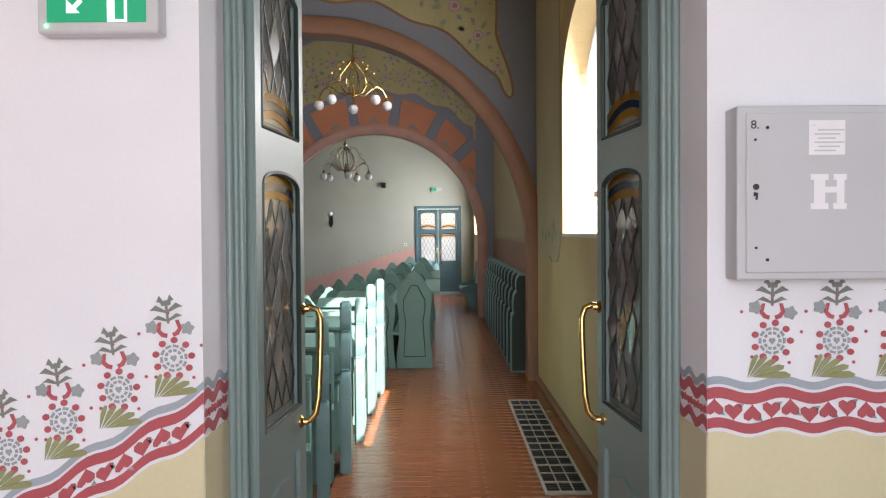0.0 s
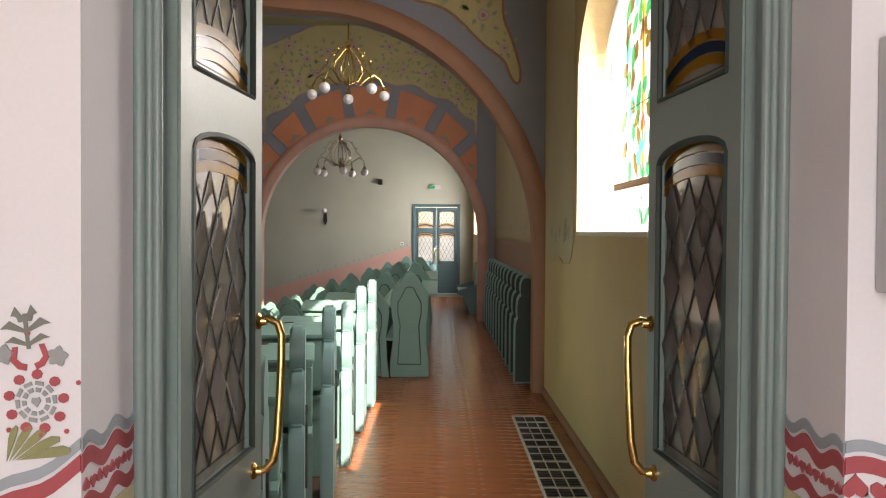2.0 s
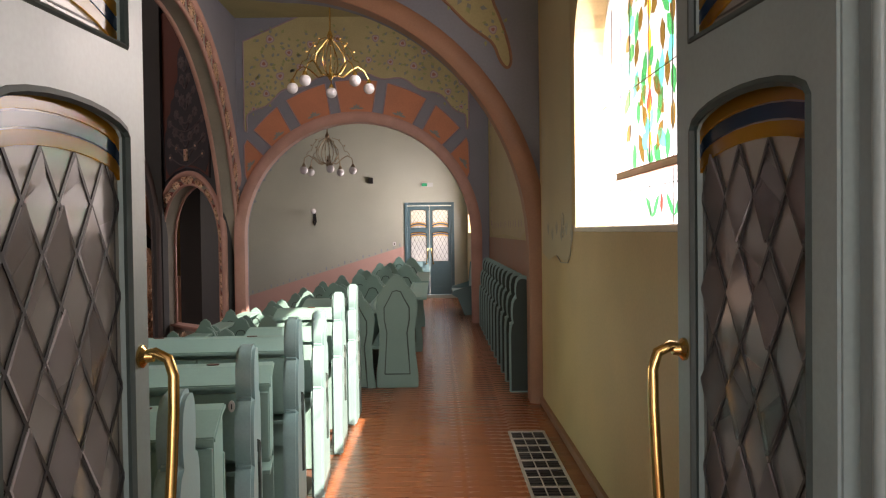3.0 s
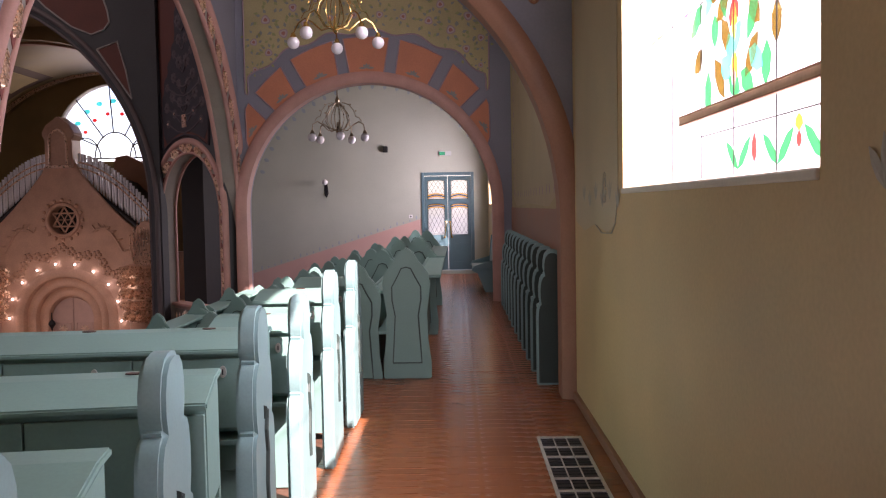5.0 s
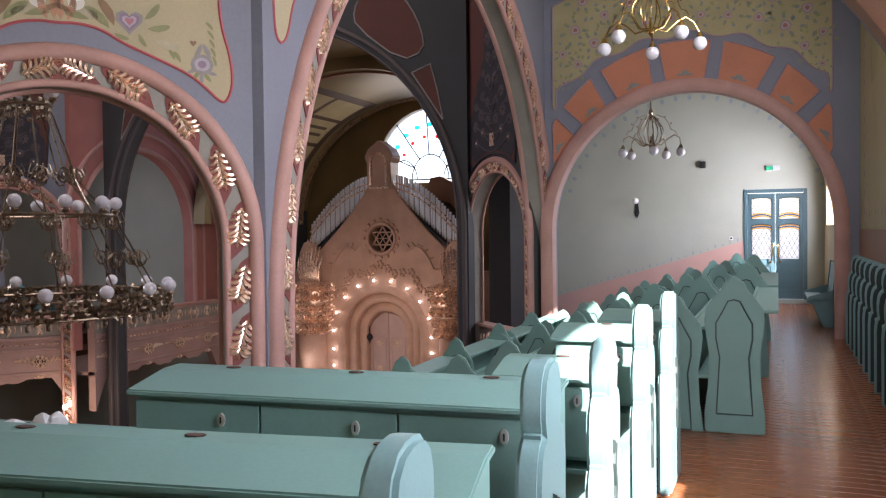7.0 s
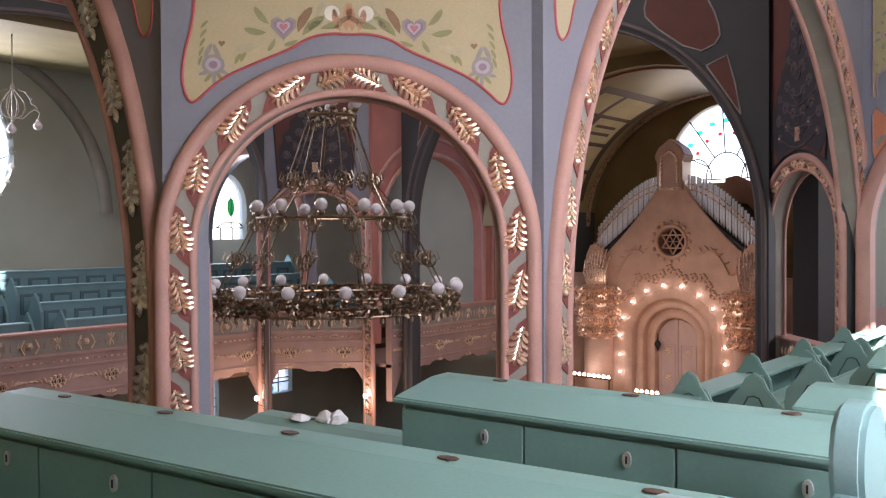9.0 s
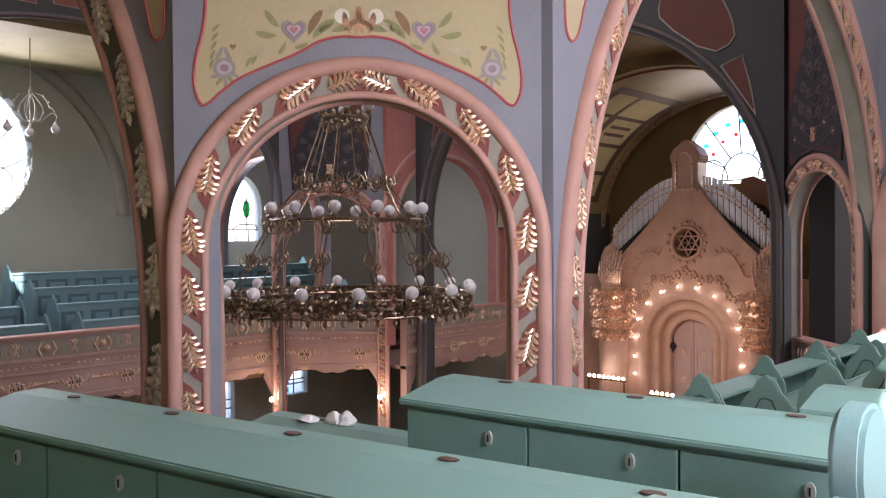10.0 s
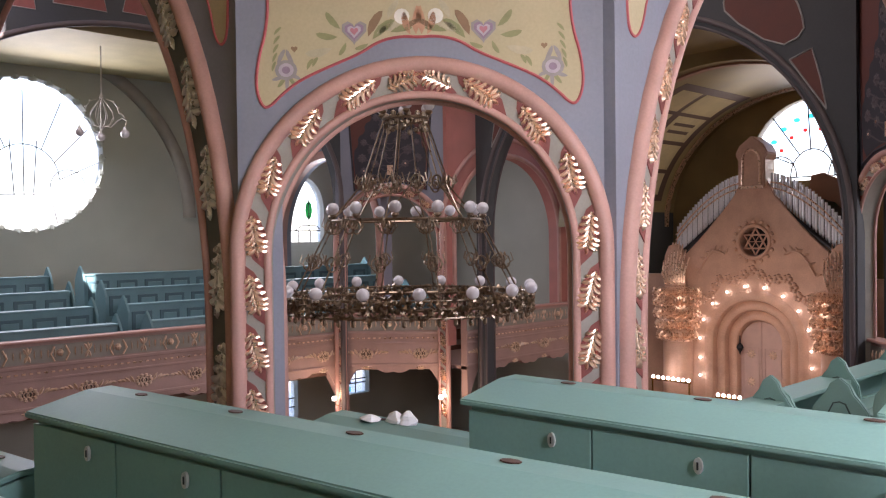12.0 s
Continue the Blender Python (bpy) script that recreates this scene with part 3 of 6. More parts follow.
def pew_end(parent, m, w=0.44, h=1.24, thick=0.06, carved=True):
    ob = part("end_board", plate(pew_end_outline(w, h), y0=0, y1=thick, bevel=0.014), TEALEDGE, parent, "", True)
    ob.matrix_basis = m
    if carved:
        pts = [(w * x, 0.0, h * z) for x, z in ((0.0, 0.30), (0.03, 0.40), (-0.02, 0.50), (0.03, 0.58), (-0.03, 0.64), (0.05, 0.655), (0.03, 0.62))]
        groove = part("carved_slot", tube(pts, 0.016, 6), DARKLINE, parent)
        groove.matrix_basis = m @ Matrix.Translation((0, thick - 0.001, 0))
    return ob


# darker green for the lines drawn on the carved bench ends
GROOVE = material("dark_green_carved_line", (0.05, 0.085, 0.08), 0.6)
# dark green of slots and beads, and of the shade painted on stalls
DARKLINE = material("dark_green_groove_and_shade", (0.03, 0.05, 0.045), 0.6)


def desk_bench(y, x0, x1, z, boards, turn=0.0):
    """A bench facing +y with a locker desk before it; lids slope up away from the sitter."""
    t = thing("pew", "sage green painted wooden pew with a locker desk", "pew", pose(-0.4, y, z, 0, 0, turn) @ Matrix.Translation((0.4, 0, 0)), "pews facing the hall end")
    # desk: body, doors with keyholes, sloping top with finger holes
    d0 = 0.90
    prof = [(d0 + 0.04, 0.62), (d0 + 0.34, 0.62), (d0 + 0.34, 1.035), (d0 + 0.04, 0.985)]
    R = Matrix.Rotation(radians(90), 4, "Z")
    part("desk_body", plate(prof, y0=-x1, y1=-x0, m=R, bevel=0.004), TEAL, t)
    top = [(d0, 0.985), (d0, 1.010), (d0 + 0.26, 1.060), (d0 + 0.38, 1.062), (d0 + 0.38, 1.038), (d0 + 0.26, 1.034)]
    part("desk_top", plate(top, y0=-x1 - 0.01, y1=-x0 + 0.03, m=R, bevel=0.006), TEAL, t)
    n = max(1, round((x1 - x0) / 0.6))
    for i in range(n):
        a, b = x0 + (x1 - x0) * i / n + 0.004, x0 + (x1 - x0) * (i + 1) / n - 0.004
        door = part("locker_door", boxes((a, b, d0 + 0.018, d0 + 0.04, 0.64, 0.965), bevel=0.003), TEAL, t)
        c = (a + b) / 2 + 0.12
        part("keyhole_plate", plate(arc(c, 0.905, 0.016, 0.028, 0, 360, 12)[:-1], y0=d0 + 0.008, y1=d0 + 0.02), STEEL, door)
        part("keyhole", boxes((c - 0.003, c + 0.003, d0 + 0.005, d0 + 0.0085, 0.892, 0.918)), BLACK, door)
        hx = (a + b) / 2
        hole = part("finger_hole", plate(arc(hx, 0, 0.034, 0.020, 22.5, 382.5, 8)[:-1], y0=0, y1=0.004), BROWNHOLE, t)
        hole.matrix_basis = Matrix.Translation((0, d0 + 0.315, 1.0625)) @ Matrix.Rotation(radians(90), 4, "X")
    part("shelf_front", boxes((x0, x1, d0 + 0.30, d0 + 0.34, 0.0, 0.62)), TEAL, t)
    part("book_shelf", boxes((x0, x1, d0 + 0.02, d0 + 0.30, 0.56, 0.585), bevel=0.004), TEAL, t)
    part("seat", boxes((x0, x1 - 0.14, 0.2, 0.62, 0.42, 0.455), bevel=0.008), TEAL, t)
    part("seat_front", boxes((x0, x1 - 0.14, 0.24, 0.27, 0, 0.42)), TEAL, t)
    part("backrest", boxes((x0, x1 - 0.14, 0.20, 0.235, 0.42, 0.86), bevel=0.006), TEAL, t)
    for bx in boards:
        pew_end(t, Matrix.Translation((bx, 0.60, 0)) @ Matrix.Rotation(radians(-90), 4, "Z"), 0.56, 1.24, 0.08)
    return t


BROWNHOLE = material("worn_brown_wood", (0.085, 0.045, 0.032), 0.6, var=0.2, scale=30)
for y, x0, z, turn in ((3.45, -3.3, -0.03, 8), (4.49, -3.3, -0.02, 8), (5.50, -2.16, 0.0, 4.5), (6.45, -0.95, -0.05, 3), (7.5, -0.95, 0.0, 2), (8.5, -0.9, 0.0, 0)):
    desk_bench(y, x0, -0.33 if y < 5 else -0.43, z, (-0.445,), turn)
desk_bench(3.25, -5.1, -3.4, -0.33, (), 8)
desk_bench(4.25, -5.1, -3.4, -0.33, (), 8)
desk_bench(6.0, -3.75, -2.35, -0.42, (), 6)


papers = thing("crumpled_paper", "crumpled white paper sheets on a pew desk", "paper", pose(-3.36, 6.90, 0.645))
rnd = random.Random(5)
for dx, dy, hh in ((-0.03, 0.0, 0.06), (0.05, 0.02, 0.07), (-0.18, -0.06, 0.03)):
    bm = bmesh.new()
    rings = [[bm.verts.new((dx + r * rnd.uniform(0.7, 1.2) * math.cos(a * 0.785), dy + r * 0.7 * rnd.uniform(0.7, 1.2) * math.sin(a * 0.785), z * hh)) for a in range(8)] for r, z in ((0.075, 0.0), (0.07, 0.3), (0.05, 0.65), (0.012, 1.0))]
    for p, q in zip(rings, rings[1:]):
        for a in range(8):
            bm.faces.new((p[a], p[(a + 1) % 8], q[(a + 1) % 8], q[a]))
    bm.faces.new(rings[0])
    bm.faces.new(rings[-1])
    part("sheet", bm, PAPER, papers)


def gable_end(parent, m, w=0.46, h=1.26, thick=0.05):
    """A bench end with a waisted body and an ogee gable."""
    half = [(w * 0.5, 0), (w * 0.5, h * 0.12), (w * 0.44, h * 0.3), (w * 0.42, h * 0.5), (w * 0.47, h * 0.62), (w * 0.5, h * 0.72), (w * 0.46, h * 0.80), (w * 0.34, h * 0.86), (w * 0.24, h * 0.90), (w * 0.16, h * 0.96), (0, h)]
    ob = part("end_board", plate(half + [(-x, z) for x, z in reversed(half[:-1])], y0=0, y1=thick, bevel=0.01), TEAL, parent)
    ob.matrix_basis = m
    inner = [(w * 0.30, h * 0.12), (w * 0.27, h * 0.3), (w * 0.24, h * 0.48), (w * 0.30, h * 0.6), (w * 0.30, h * 0.70), (w * 0.18, h * 0.78), (w * 0.10, h * 0.84), (0, h * 0.85)]
    pts = [(x, thick, z) for x, z in inner + [(-x, z) for x, z in reversed(inner[:-1])]]
    g = part("carved_line", tube(pts + pts[:1], 0.008, 4), GROOVE, parent)
    g.matrix_basis = m
    return ob


def bench(x, z, y0, y1):
    """A bench facing the hall, with pointed end boards."""
    t = thing("bench", "sage green painted bench with pointed end boards", "pew", pose(x, 0, z), "benches facing the hall")
    part("seat", boxes((-0.42, -0.02, y0, y1, 0.42, 0.455), bevel=0.008), TEAL, t)
    part("backrest", boxes((-0.03, 0.0, y0, y1, 0.1, 1.0), bevel=0.006), TEAL, t)
    part("book_ledge", boxes((0.0, 0.2, y0, y1, 0.96, 0.99), bevel=0.006), TEAL, t)
    for y in (y0 - 0.05, y1):
        gable_end(t, pose(-0.13, y + 0.05, 0, 0, 0, 180))
    return t


for y0, y1 in ((10.68, 13.4), (13.75, 16.6), (18.2, 22.2)):
    for k in range(7):
        if y0 > 18 and k == 0:
            continue
        bench(0.05 - 0.47 * k, -0.145 * k, y0, y1)

ledge = thing("book_ledge", "sage green painted ledge along the gallery edge", "ledge", pose(-2.97, 0, 0))
part("ledge_top", boxes((-0.16, 0.14, 9.3, 16.7, 0.27, 0.305), bevel=0.006), TEAL, ledge)
part("ledge_front", boxes((-0.12, -0.08, 9.3, 16.7, -0.95, 0.27)), TEAL, ledge)
for y in (10.6, 12.0, 13.5, 15.0):
    gable_end(ledge, pose(0.02, y, -0.75, 0, 0, 180), 0.40)

# ---- doors ----
LOZENGE = mesh_of("glass_lozenge", plate([(-0.5, 0), (0, -0.5), (0.5, 0), (0, 0.5)], y0=-0.002, y1=0.002), LOZENGEGLASS)


def leaded_pane(parent, x0, x1, z0, z1, rise, y, fine=False, foot=False):
    """A pane of leaded lozenges under a curved head, with coloured border bands."""
    cx, hw = (x0 + x1) / 2, (x1 - x0) / 2
    head = arc(cx, z1 - rise, hw, rise, 0, 180, 10)
    outline = [(x0, z0), (x1, z0)] + head
    pane = part("pane", plate(outline, y0=y - 0.001, y1=y + 0.001), PANE, parent)
    pane.visible_shadow = False
    bm = bmesh.new()
    nx, w = 4, (x1 - x0) / 4
    zz, top = z0 + (0.12 if foot else 0.03), z1 - (0.02 if foot else 0.10)
    rows = max(1, round((top - zz) / (w * 1.75)))
    h = (top - zz) / rows
    rnd = random.Random(round(z0 * 100))
    for _ in range(rows):
        for i in range(nx):
            a, b = x0 + w * i, x0 + w * (i + 1)
            m = (a + b) / 2
            for p, q in (((a, zz + h * 0.5), (m, zz)), ((m, zz), (b, zz + h * 0.5)), ((b, zz + h * 0.5), (m, zz + h)), ((m, zz + h), (a, zz + h * 0.5))):
                tube([(p[0], y, p[1]), (q[0], y, q[1])], 0.0055, 4, bm)
            if fine:
                spots = [(m, zz + h * 0.5)] + ([(b, zz + h)] if i < nx - 1 and zz + 1.5 * h < top + 0.01 else [])
                for px, pz in spots:
                    ob = shared("glass_lozenge", LOZENGE, pane, pose(px, y + 0.0035 * (1 if px == m else -1), pz, rnd.uniform(-5, 5), 0, rnd.uniform(-5, 5)) @ Matrix.Diagonal((w * 0.94, 1, h * 0.94, 1)))
                    ob.visible_shadow = False
        zz += h
    for f in (x0 + 0.02, x1 - 0.02):
        tube([(f, y, z0), (f, y, z1 - rise * 0.9)], 0.003, 4, bm)
    tube([(x0, y, z0 + 0.03), (x1, y, z0 + 0.03)], 0.003, 4, bm)
    part("lead_cames", bm, LEAD, pane, "dark lead cames")
    for k, mat in ((0, AMBER), (1, BLUEGLASS), (2, AMBER)):
        o, bw = 0.004 + 0.032 * k, 0.028
        if foot:
            up = [(x, z0 + o + bw + 0.05 * (1 - ((x - cx) / hw) ** 2)) for x in [x0 + 2 * hw * i / 10 for i in range(11)]]
            dn = [(x, z - bw) for x, z in reversed(up)]
        else:
            up = arc(cx, z1 - rise - o, hw, rise, 4, 176, 10)
            dn = [(x, z - bw) for x, z in reversed(up)]
        part("coloured_band", plate(up + dn, y0=y - 0.007, y1=y + 0.007), mat, pane).visible_shadow = False
    return pane


def door_leaf(parent, w, h, m, paint, fine=False):
    """A glazed leaf with two panes and a panel below; local x runs from the hinge."""
    rows = ((h * 0.755, h * 0.945, 0.03), (h * 0.375, h * 0.685, 0.05))
    side = 0.37
    leaf = part("leaf", plate(rect(0, w, 0, h), [arch_loop(w / 2, w * side, z0, sp, rise, 10) for z0, sp, rise in rows] + [rect(w * 0.17, w * 0.83, h * 0.09, h * 0.31)], -0.028, 0.028, bevel=0.006), paint, parent)
    leaf.matrix_basis = m
    for n, (z0, sp, rise) in enumerate(rows):
        pts = [(x, 0, z) for x, z in arch_loop(w / 2, w * side, z0, sp, rise, 10)]
        for yy in (-0.024, 0.024):
            part("glazing_bead", tube([(p[0], yy, p[2]) for p in pts + pts[:1]], 0.010, 5), DARKLINE, leaf)
        leaded_pane(leaf, w * (0.5 - side), w * (0.5 + side), z0, sp + rise, rise, 0.0, fine, n == 0)
    panel = part("panel", boxes((w * 0.17, w * 0.83, -0.012, 0.012, h * 0.09, h * 0.31)), paint, leaf)
    part("raised_field", plate([(w * 0.25, h * 0.12), (w * 0.75, h * 0.12), (w * 0.75, h * 0.25), (w * 0.70, h * 0.28), (w * 0.5, h * 0.29), (w * 0.3, h * 0.28), (w * 0.25, h * 0.25)], y0=-0.022, y1=0.022, bevel=0.006), paint, panel)
    # pull handle on both faces: a bar that bows out from an upper boss to a lower one
    hx = w * 0.93
    for s in (-1, 1):
        pts = [(hx, s * 0.028, h * 0.512), (hx, s * 0.062, h * 0.515), (hx - 0.002, s * 0.092, h * 0.510), (hx - 0.006, s * 0.105, h * 0.497), (hx - 0.012, s * 0.106, h * 0.470), (hx - 0.022, s * 0.104, h * 0.430), (hx - 0.034, s * 0.100, h * 0.385), (hx - 0.042, s * 0.090, h * 0.362), (hx - 0.046, s * 0.066, h * 0.352), (hx - 0.047, s * 0.028, h * 0.350)]
        g = tube(pts, 0.0125, 10)
        for zz, xx in ((h * 0.512, hx), (h * 0.350, hx - 0.047)):
            b2 = lathe([(0.026, 0), (0.026, 0.006), (0.015, 0.014), (0.012, 0.03)], 12)
            b2.transform(Matrix.Translation((xx, s * 0.028, zz)) @ Matrix.Rotation(radians(-90 * s), 4, "X"))
            me = bpy.data.meshes.new("tmp")
            b2.to_mesh(me)
            b2.free()
            g.from_mesh(me)
            bpy.data.meshes.remove(me)
        part("handle", g, BRASS, leaf, "curved polished brass pull handle", True)
    return leaf


door_1 = structure(new("door_1"), "open grey-green double door with leaded glass panes", "door")
door_1.matrix_world = pose(0.3075, 2.43, 0)
fr = boxes((-0.7425, -0.6925, 0.062, 0.15, 0, 2.95), (0.6925, 0.7425, 0.062, 0.15, 0, 2.95), (-0.6925, 0.6925, 0.062, 0.15, 2.83, 2.95), bevel=0.012)
frame_ob = part("door_frame", fr, DOORPAINT, door_1)
for s in (-1, 1):
    for k, (dx, r) in enumerate(((0.732, 0.016), (0.710, 0.010), (0.693, 0.012))):
        part("frame_moulding", lathe([(r, 0), (r, 2.83)], 10, None, (s * dx, 0.062 + 0.004 * k, 0)), DOORPAINT, frame_ob, "", True)
door_leaf(door_1, 0.68, 2.80, pose(-0.688, 0.13, 0.01, 0, 0, 85.5), DOORPAINT, True)
door_leaf(door_1, 0.68, 2.80, pose(0.688, 0.13, 0.01, 0, 0, 94.5), DOORPAINT, True)

door_2 = structure(new("door_2"), "closed blue-green double door with leaded panes", "door")
door_2.matrix_world = pose(0.195, ENDY, 0.06)
fr = boxes((-0.645, -0.57, -0.03, 0.16, 0, 2.41), (0.57, 0.645, -0.03, 0.16, 0, 2.41), (-0.57, 0.57, -0.03, 0.16, 2.33, 2.41), bevel=0.01)
part("door_frame", fr, DOORBLUE, door_2)
door_leaf(door_2, 0.565, 2.31, pose(-0.568, 0.05, 0.01), DOORBLUE)
door_leaf(door_2, 0.565, 2.31, pose(0.568, 0.05, 0.01, 0, 0, 180), DOORBLUE)

# ---- ark, organ and apse ----
AX, AY = -9.48, 23.8
RELIEF = material("dull_gilded_relief", (0.80, 0.60, 0.46), 0.36, 0.45, var=0.2, scale=15, bump=0.2)
SHADEWALL = material("near_black_wall_shade", (0.022, 0.02, 0.02), 0.8, var=0.2)
# apse: side walls, back wall with a round-headed window, barrel vault
bm = boxes((-14.14, -13.7, ENDY - 0.3, 27.6, LOW, TOP - 0.7), (-5.3, -4.84, 24.2, 27.6, LOW, TOP - 0.7))
# wall coloured near black to paint in the darkness of the bay
structure(part("wall_apse_side", boxes((-5.3, -4.84, 20.2, 24.2, LOW, TOP - 0.7)), SHADEWALL), "wall beside the ark, coloured near black for the dark bay", "wall")
structure(part("wall_apse", bm, SLATE), "dark slate side wall of the ark niche", "wall")
bm = plate(rect(-14.0, -5.0, LOW, TOP), [arch_loop(-9.48, 1.78, 3.1, 3.35, 1.98, 24)], 27.2, 27.5)
structure(part("wall_apse_back", bm, VAULTBROWN), "brown painted back wall with a round-headed window", "wall")
vault = arc(AX, 1.9, 4.25, 3.7, 0, 180, 28) + arc(AX, 1.9, 4.6, 4.05, 180, 0, 28)
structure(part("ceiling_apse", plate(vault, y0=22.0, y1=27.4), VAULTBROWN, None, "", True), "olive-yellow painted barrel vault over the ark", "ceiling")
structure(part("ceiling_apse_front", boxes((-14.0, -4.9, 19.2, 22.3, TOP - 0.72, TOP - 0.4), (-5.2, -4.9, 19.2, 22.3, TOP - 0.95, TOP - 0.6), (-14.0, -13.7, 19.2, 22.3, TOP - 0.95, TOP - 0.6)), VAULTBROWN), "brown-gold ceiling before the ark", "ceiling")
VAULTCREAM = material("aged_cream_vault_paint", (0.46, 0.37, 0.21), 0.32, var=0.14, scale=3)
# inscription panel on the vault: cream lozenges edged dark, with bars in place of writing
panel = structure(part("vault_panel", plate(arc(AX, 1.9, 4.238, 3.688, 108, 168, 16) + arc(AX, 1.9, 4.244, 3.694, 168, 108, 16), y0=23.0, y1=26.4), BROWNHOLE), "dark inscription panel painted on the vault", "painting")
for k, (a0, a1) in enumerate(((112, 124), (126, 139), (141, 153), (155, 165))):
    for y0, y1 in ((23.3, 24.3), (24.5, 26.1)):
        part("cream_field", plate(arc(AX, 1.9, 4.228, 3.678, a0, a1, 6) + arc(AX, 1.9, 4.236, 3.686, a1, a0, 6), y0=y0 + 0.12 * (k % 2), y1=y1), VAULTCREAM, panel)
        if k in (1, 3):
            for j in range(2):
                c = a0 + 3.5 + 4 * j
                part("writing_bar", plate(arc(AX, 1.9, 4.222, 3.672, c, c + 1.6, 3) + arc(AX, 1.9, 4.227, 3.677, c + 1.6, c, 3), y0=y0 + 0.3, y1=y1 - 0.25), BROWNHOLE, panel)
for z, r in ((0, 4.2), (1, 4.2)):
    ring = arc(AX, 1.9, 4.20, 3.65, 0, 180, 28) + arc(AX, 1.9, 4.25, 3.70, 180, 0, 28)
    part("vault_rib", plate(ring, y0=22.3 + 4.4 * z, y1=22.5 + 4.4 * z), GOLD if z else BROWNROSE, panel)

ark = thing("ark", "salmon stucco ark front with star rosette and lamps", "ark", pose(AX, AY, 0))
# front with curved shoulders, a rosette opening and a deep round doorway
left = [(-2.25, LOW), (-2.25, 0.55), (-2.05, 0.95), (-1.7, 1.30), (-1.25, 1.75), (-0.80, 2.25), (-0.50, 2.62), (-0.36, 2.9), (-0.34, 3.0)]
shape = left + [(-x, z) for x, z in reversed(left)]
ros = arc(0, 1.46, 0.36, 0.36, 0, 360, 28)[:-1]
door_hole = arch_loop(0.0, 1.15, LOW + 0.3, -1.05, 1.15, 24)
part("front", plate(shape, [ros, door_hole], 0.0, 0.4, bevel=0.02), ARKSTONE, ark)
for r0, y0, y1 in ((1.15, -0.06, 0.3), (0.90, 0.08, 0.45), (0.64, 0.22, 0.6)):
    path = arch_path(0, r0 - 0.09, LOW + 0.1, -1.05, r0 - 0.09, 24)
    part("archivolt", sweep_arch(path, [(0.0, y0 + 0.10), (0.03, y0 + 0.03), (0.09, y0), (0.18, y0 + 0.01), (0.26, y0 + 0.06), (0.26, y1), (0.0, y1)]), ARKSTONE, ark, "", True)
part("niche_back", boxes((-1.2, 1.2, 0.52, 0.6, LOW, 0.2)), ARKSTONE, ark)
for s in (-1, 1):
    outline = [(0.005, -3.6), (0.55, -3.6), (0.55, -1.05)] + [(0.55 * math.cos(radians(a)), -1.05 + 0.5 * math.sin(radians(a))) for a in range(10, 90, 10)] + [(0.005, -0.55)]
    leaf = part("door_leaf", plate([(s * x, z) for x, z in outline], y0=0.40, y1=0.48, bevel=0.01), ARKDOOR, ark, "pale rose carved ark door leaf")
    for zz in (-1.35, -2.05, -2.75):
        bm = bmesh.new()
        for k in range(8):
            lobe(bm, s * 0.28, zz, k * 45, 0.12, 0.03, 0.02, 0.398)
        part("carving", bm, RELIEF, leaf)
    part("field_moulding", tube([(s * 0.08, 0.395, -3.4), (s * 0.48, 0.395, -3.4), (s * 0.48, 0.395, -1.2), (s * 0.08, 0.395, -1.2), (s * 0.08, 0.395, -3.4)], 0.014, 5), ARKDOOR, leaf)
part("keyhole_lamp", lathe([(0.0, -0.2), (0.03, -0.1), (0.09, 0), (0.07, 0.06), (0.02, 0.12), (0.01, 0.3)], 10, None, (-0.5, 0.25, -1.2)), DARKMETAL, ark)
# star rosette
part("rosette_ring", sweep_arch([(0.40 * math.cos(radians(a)), 1.46 + 0.40 * math.sin(radians(a)), math.cos(radians(a)), math.sin(radians(a))) for a in range(0, 361, 12)], round_profile(0, 0.0, 0.05, 6)), ARKSTONE, ark, "", True)
BEAD = mesh_of("rosette_bead", ball(0.055, None, (0, 0, 0), 8), ARKSTONE, True)
for k in range(16):
    shared("rosette_bead", BEAD, ark, Matrix.Translation((0.50 * math.cos(k * math.pi / 8), -0.02, 1.46 + 0.50 * math.sin(k * math.pi / 8))))
bm = bmesh.new()
for base in (90, 270):
    p = [(0.33 * math.cos(radians(base + 120 * k)), 0.10, 1.46 + 0.33 * math.sin(radians(base + 120 * k))) for k in range(3)]
    for k in range(3):
        tube([p[k], p[(k + 1) % 3]], 0.022, 5, bm)
for k in range(6):
    c = (0.20 * math.cos(k * math.pi / 3), 0.10, 1.46 + 0.20 * math.sin(k * math.pi / 3))
    tube([(0, 0.10, 1.46), c], 0.012, 4, bm)
part("star_tracery", bm, ARKSTONE, ark)
part("rosette_back", boxes((-0.5, 0.5, 0.41, 0.44, 0.95, 1.97)), BLACK, ark)
# finial block
part("finial", plate([(-0.34, 2.75), (0.34, 2.75), (0.34, 3.45), (0.42, 3.6), (0.30, 3.82), (0.12, 3.95), (0, 4.05), (-0.12, 3.95), (-0.30, 3.82), (-0.42, 3.6), (-0.34, 3.45)], y0=-0.12, y1=0.45, bevel=0.03), ARKSTONE, ark)
part("finial_arch", tube([(x, -0.13, z) for x, z in [(-0.22, 2.85), (-0.22, 3.35)] + arc(0, 3.4, 0.22, 0.3, 160, 20, 8) + [(0.22, 3.35), (0.22, 2.85)]], 0.03, 6), GOLD, ark)
part("finial_fan", boxes((-0.3, 0.3, -0.14, -0.118, 2.76, 2.82)), GOLD, ark)
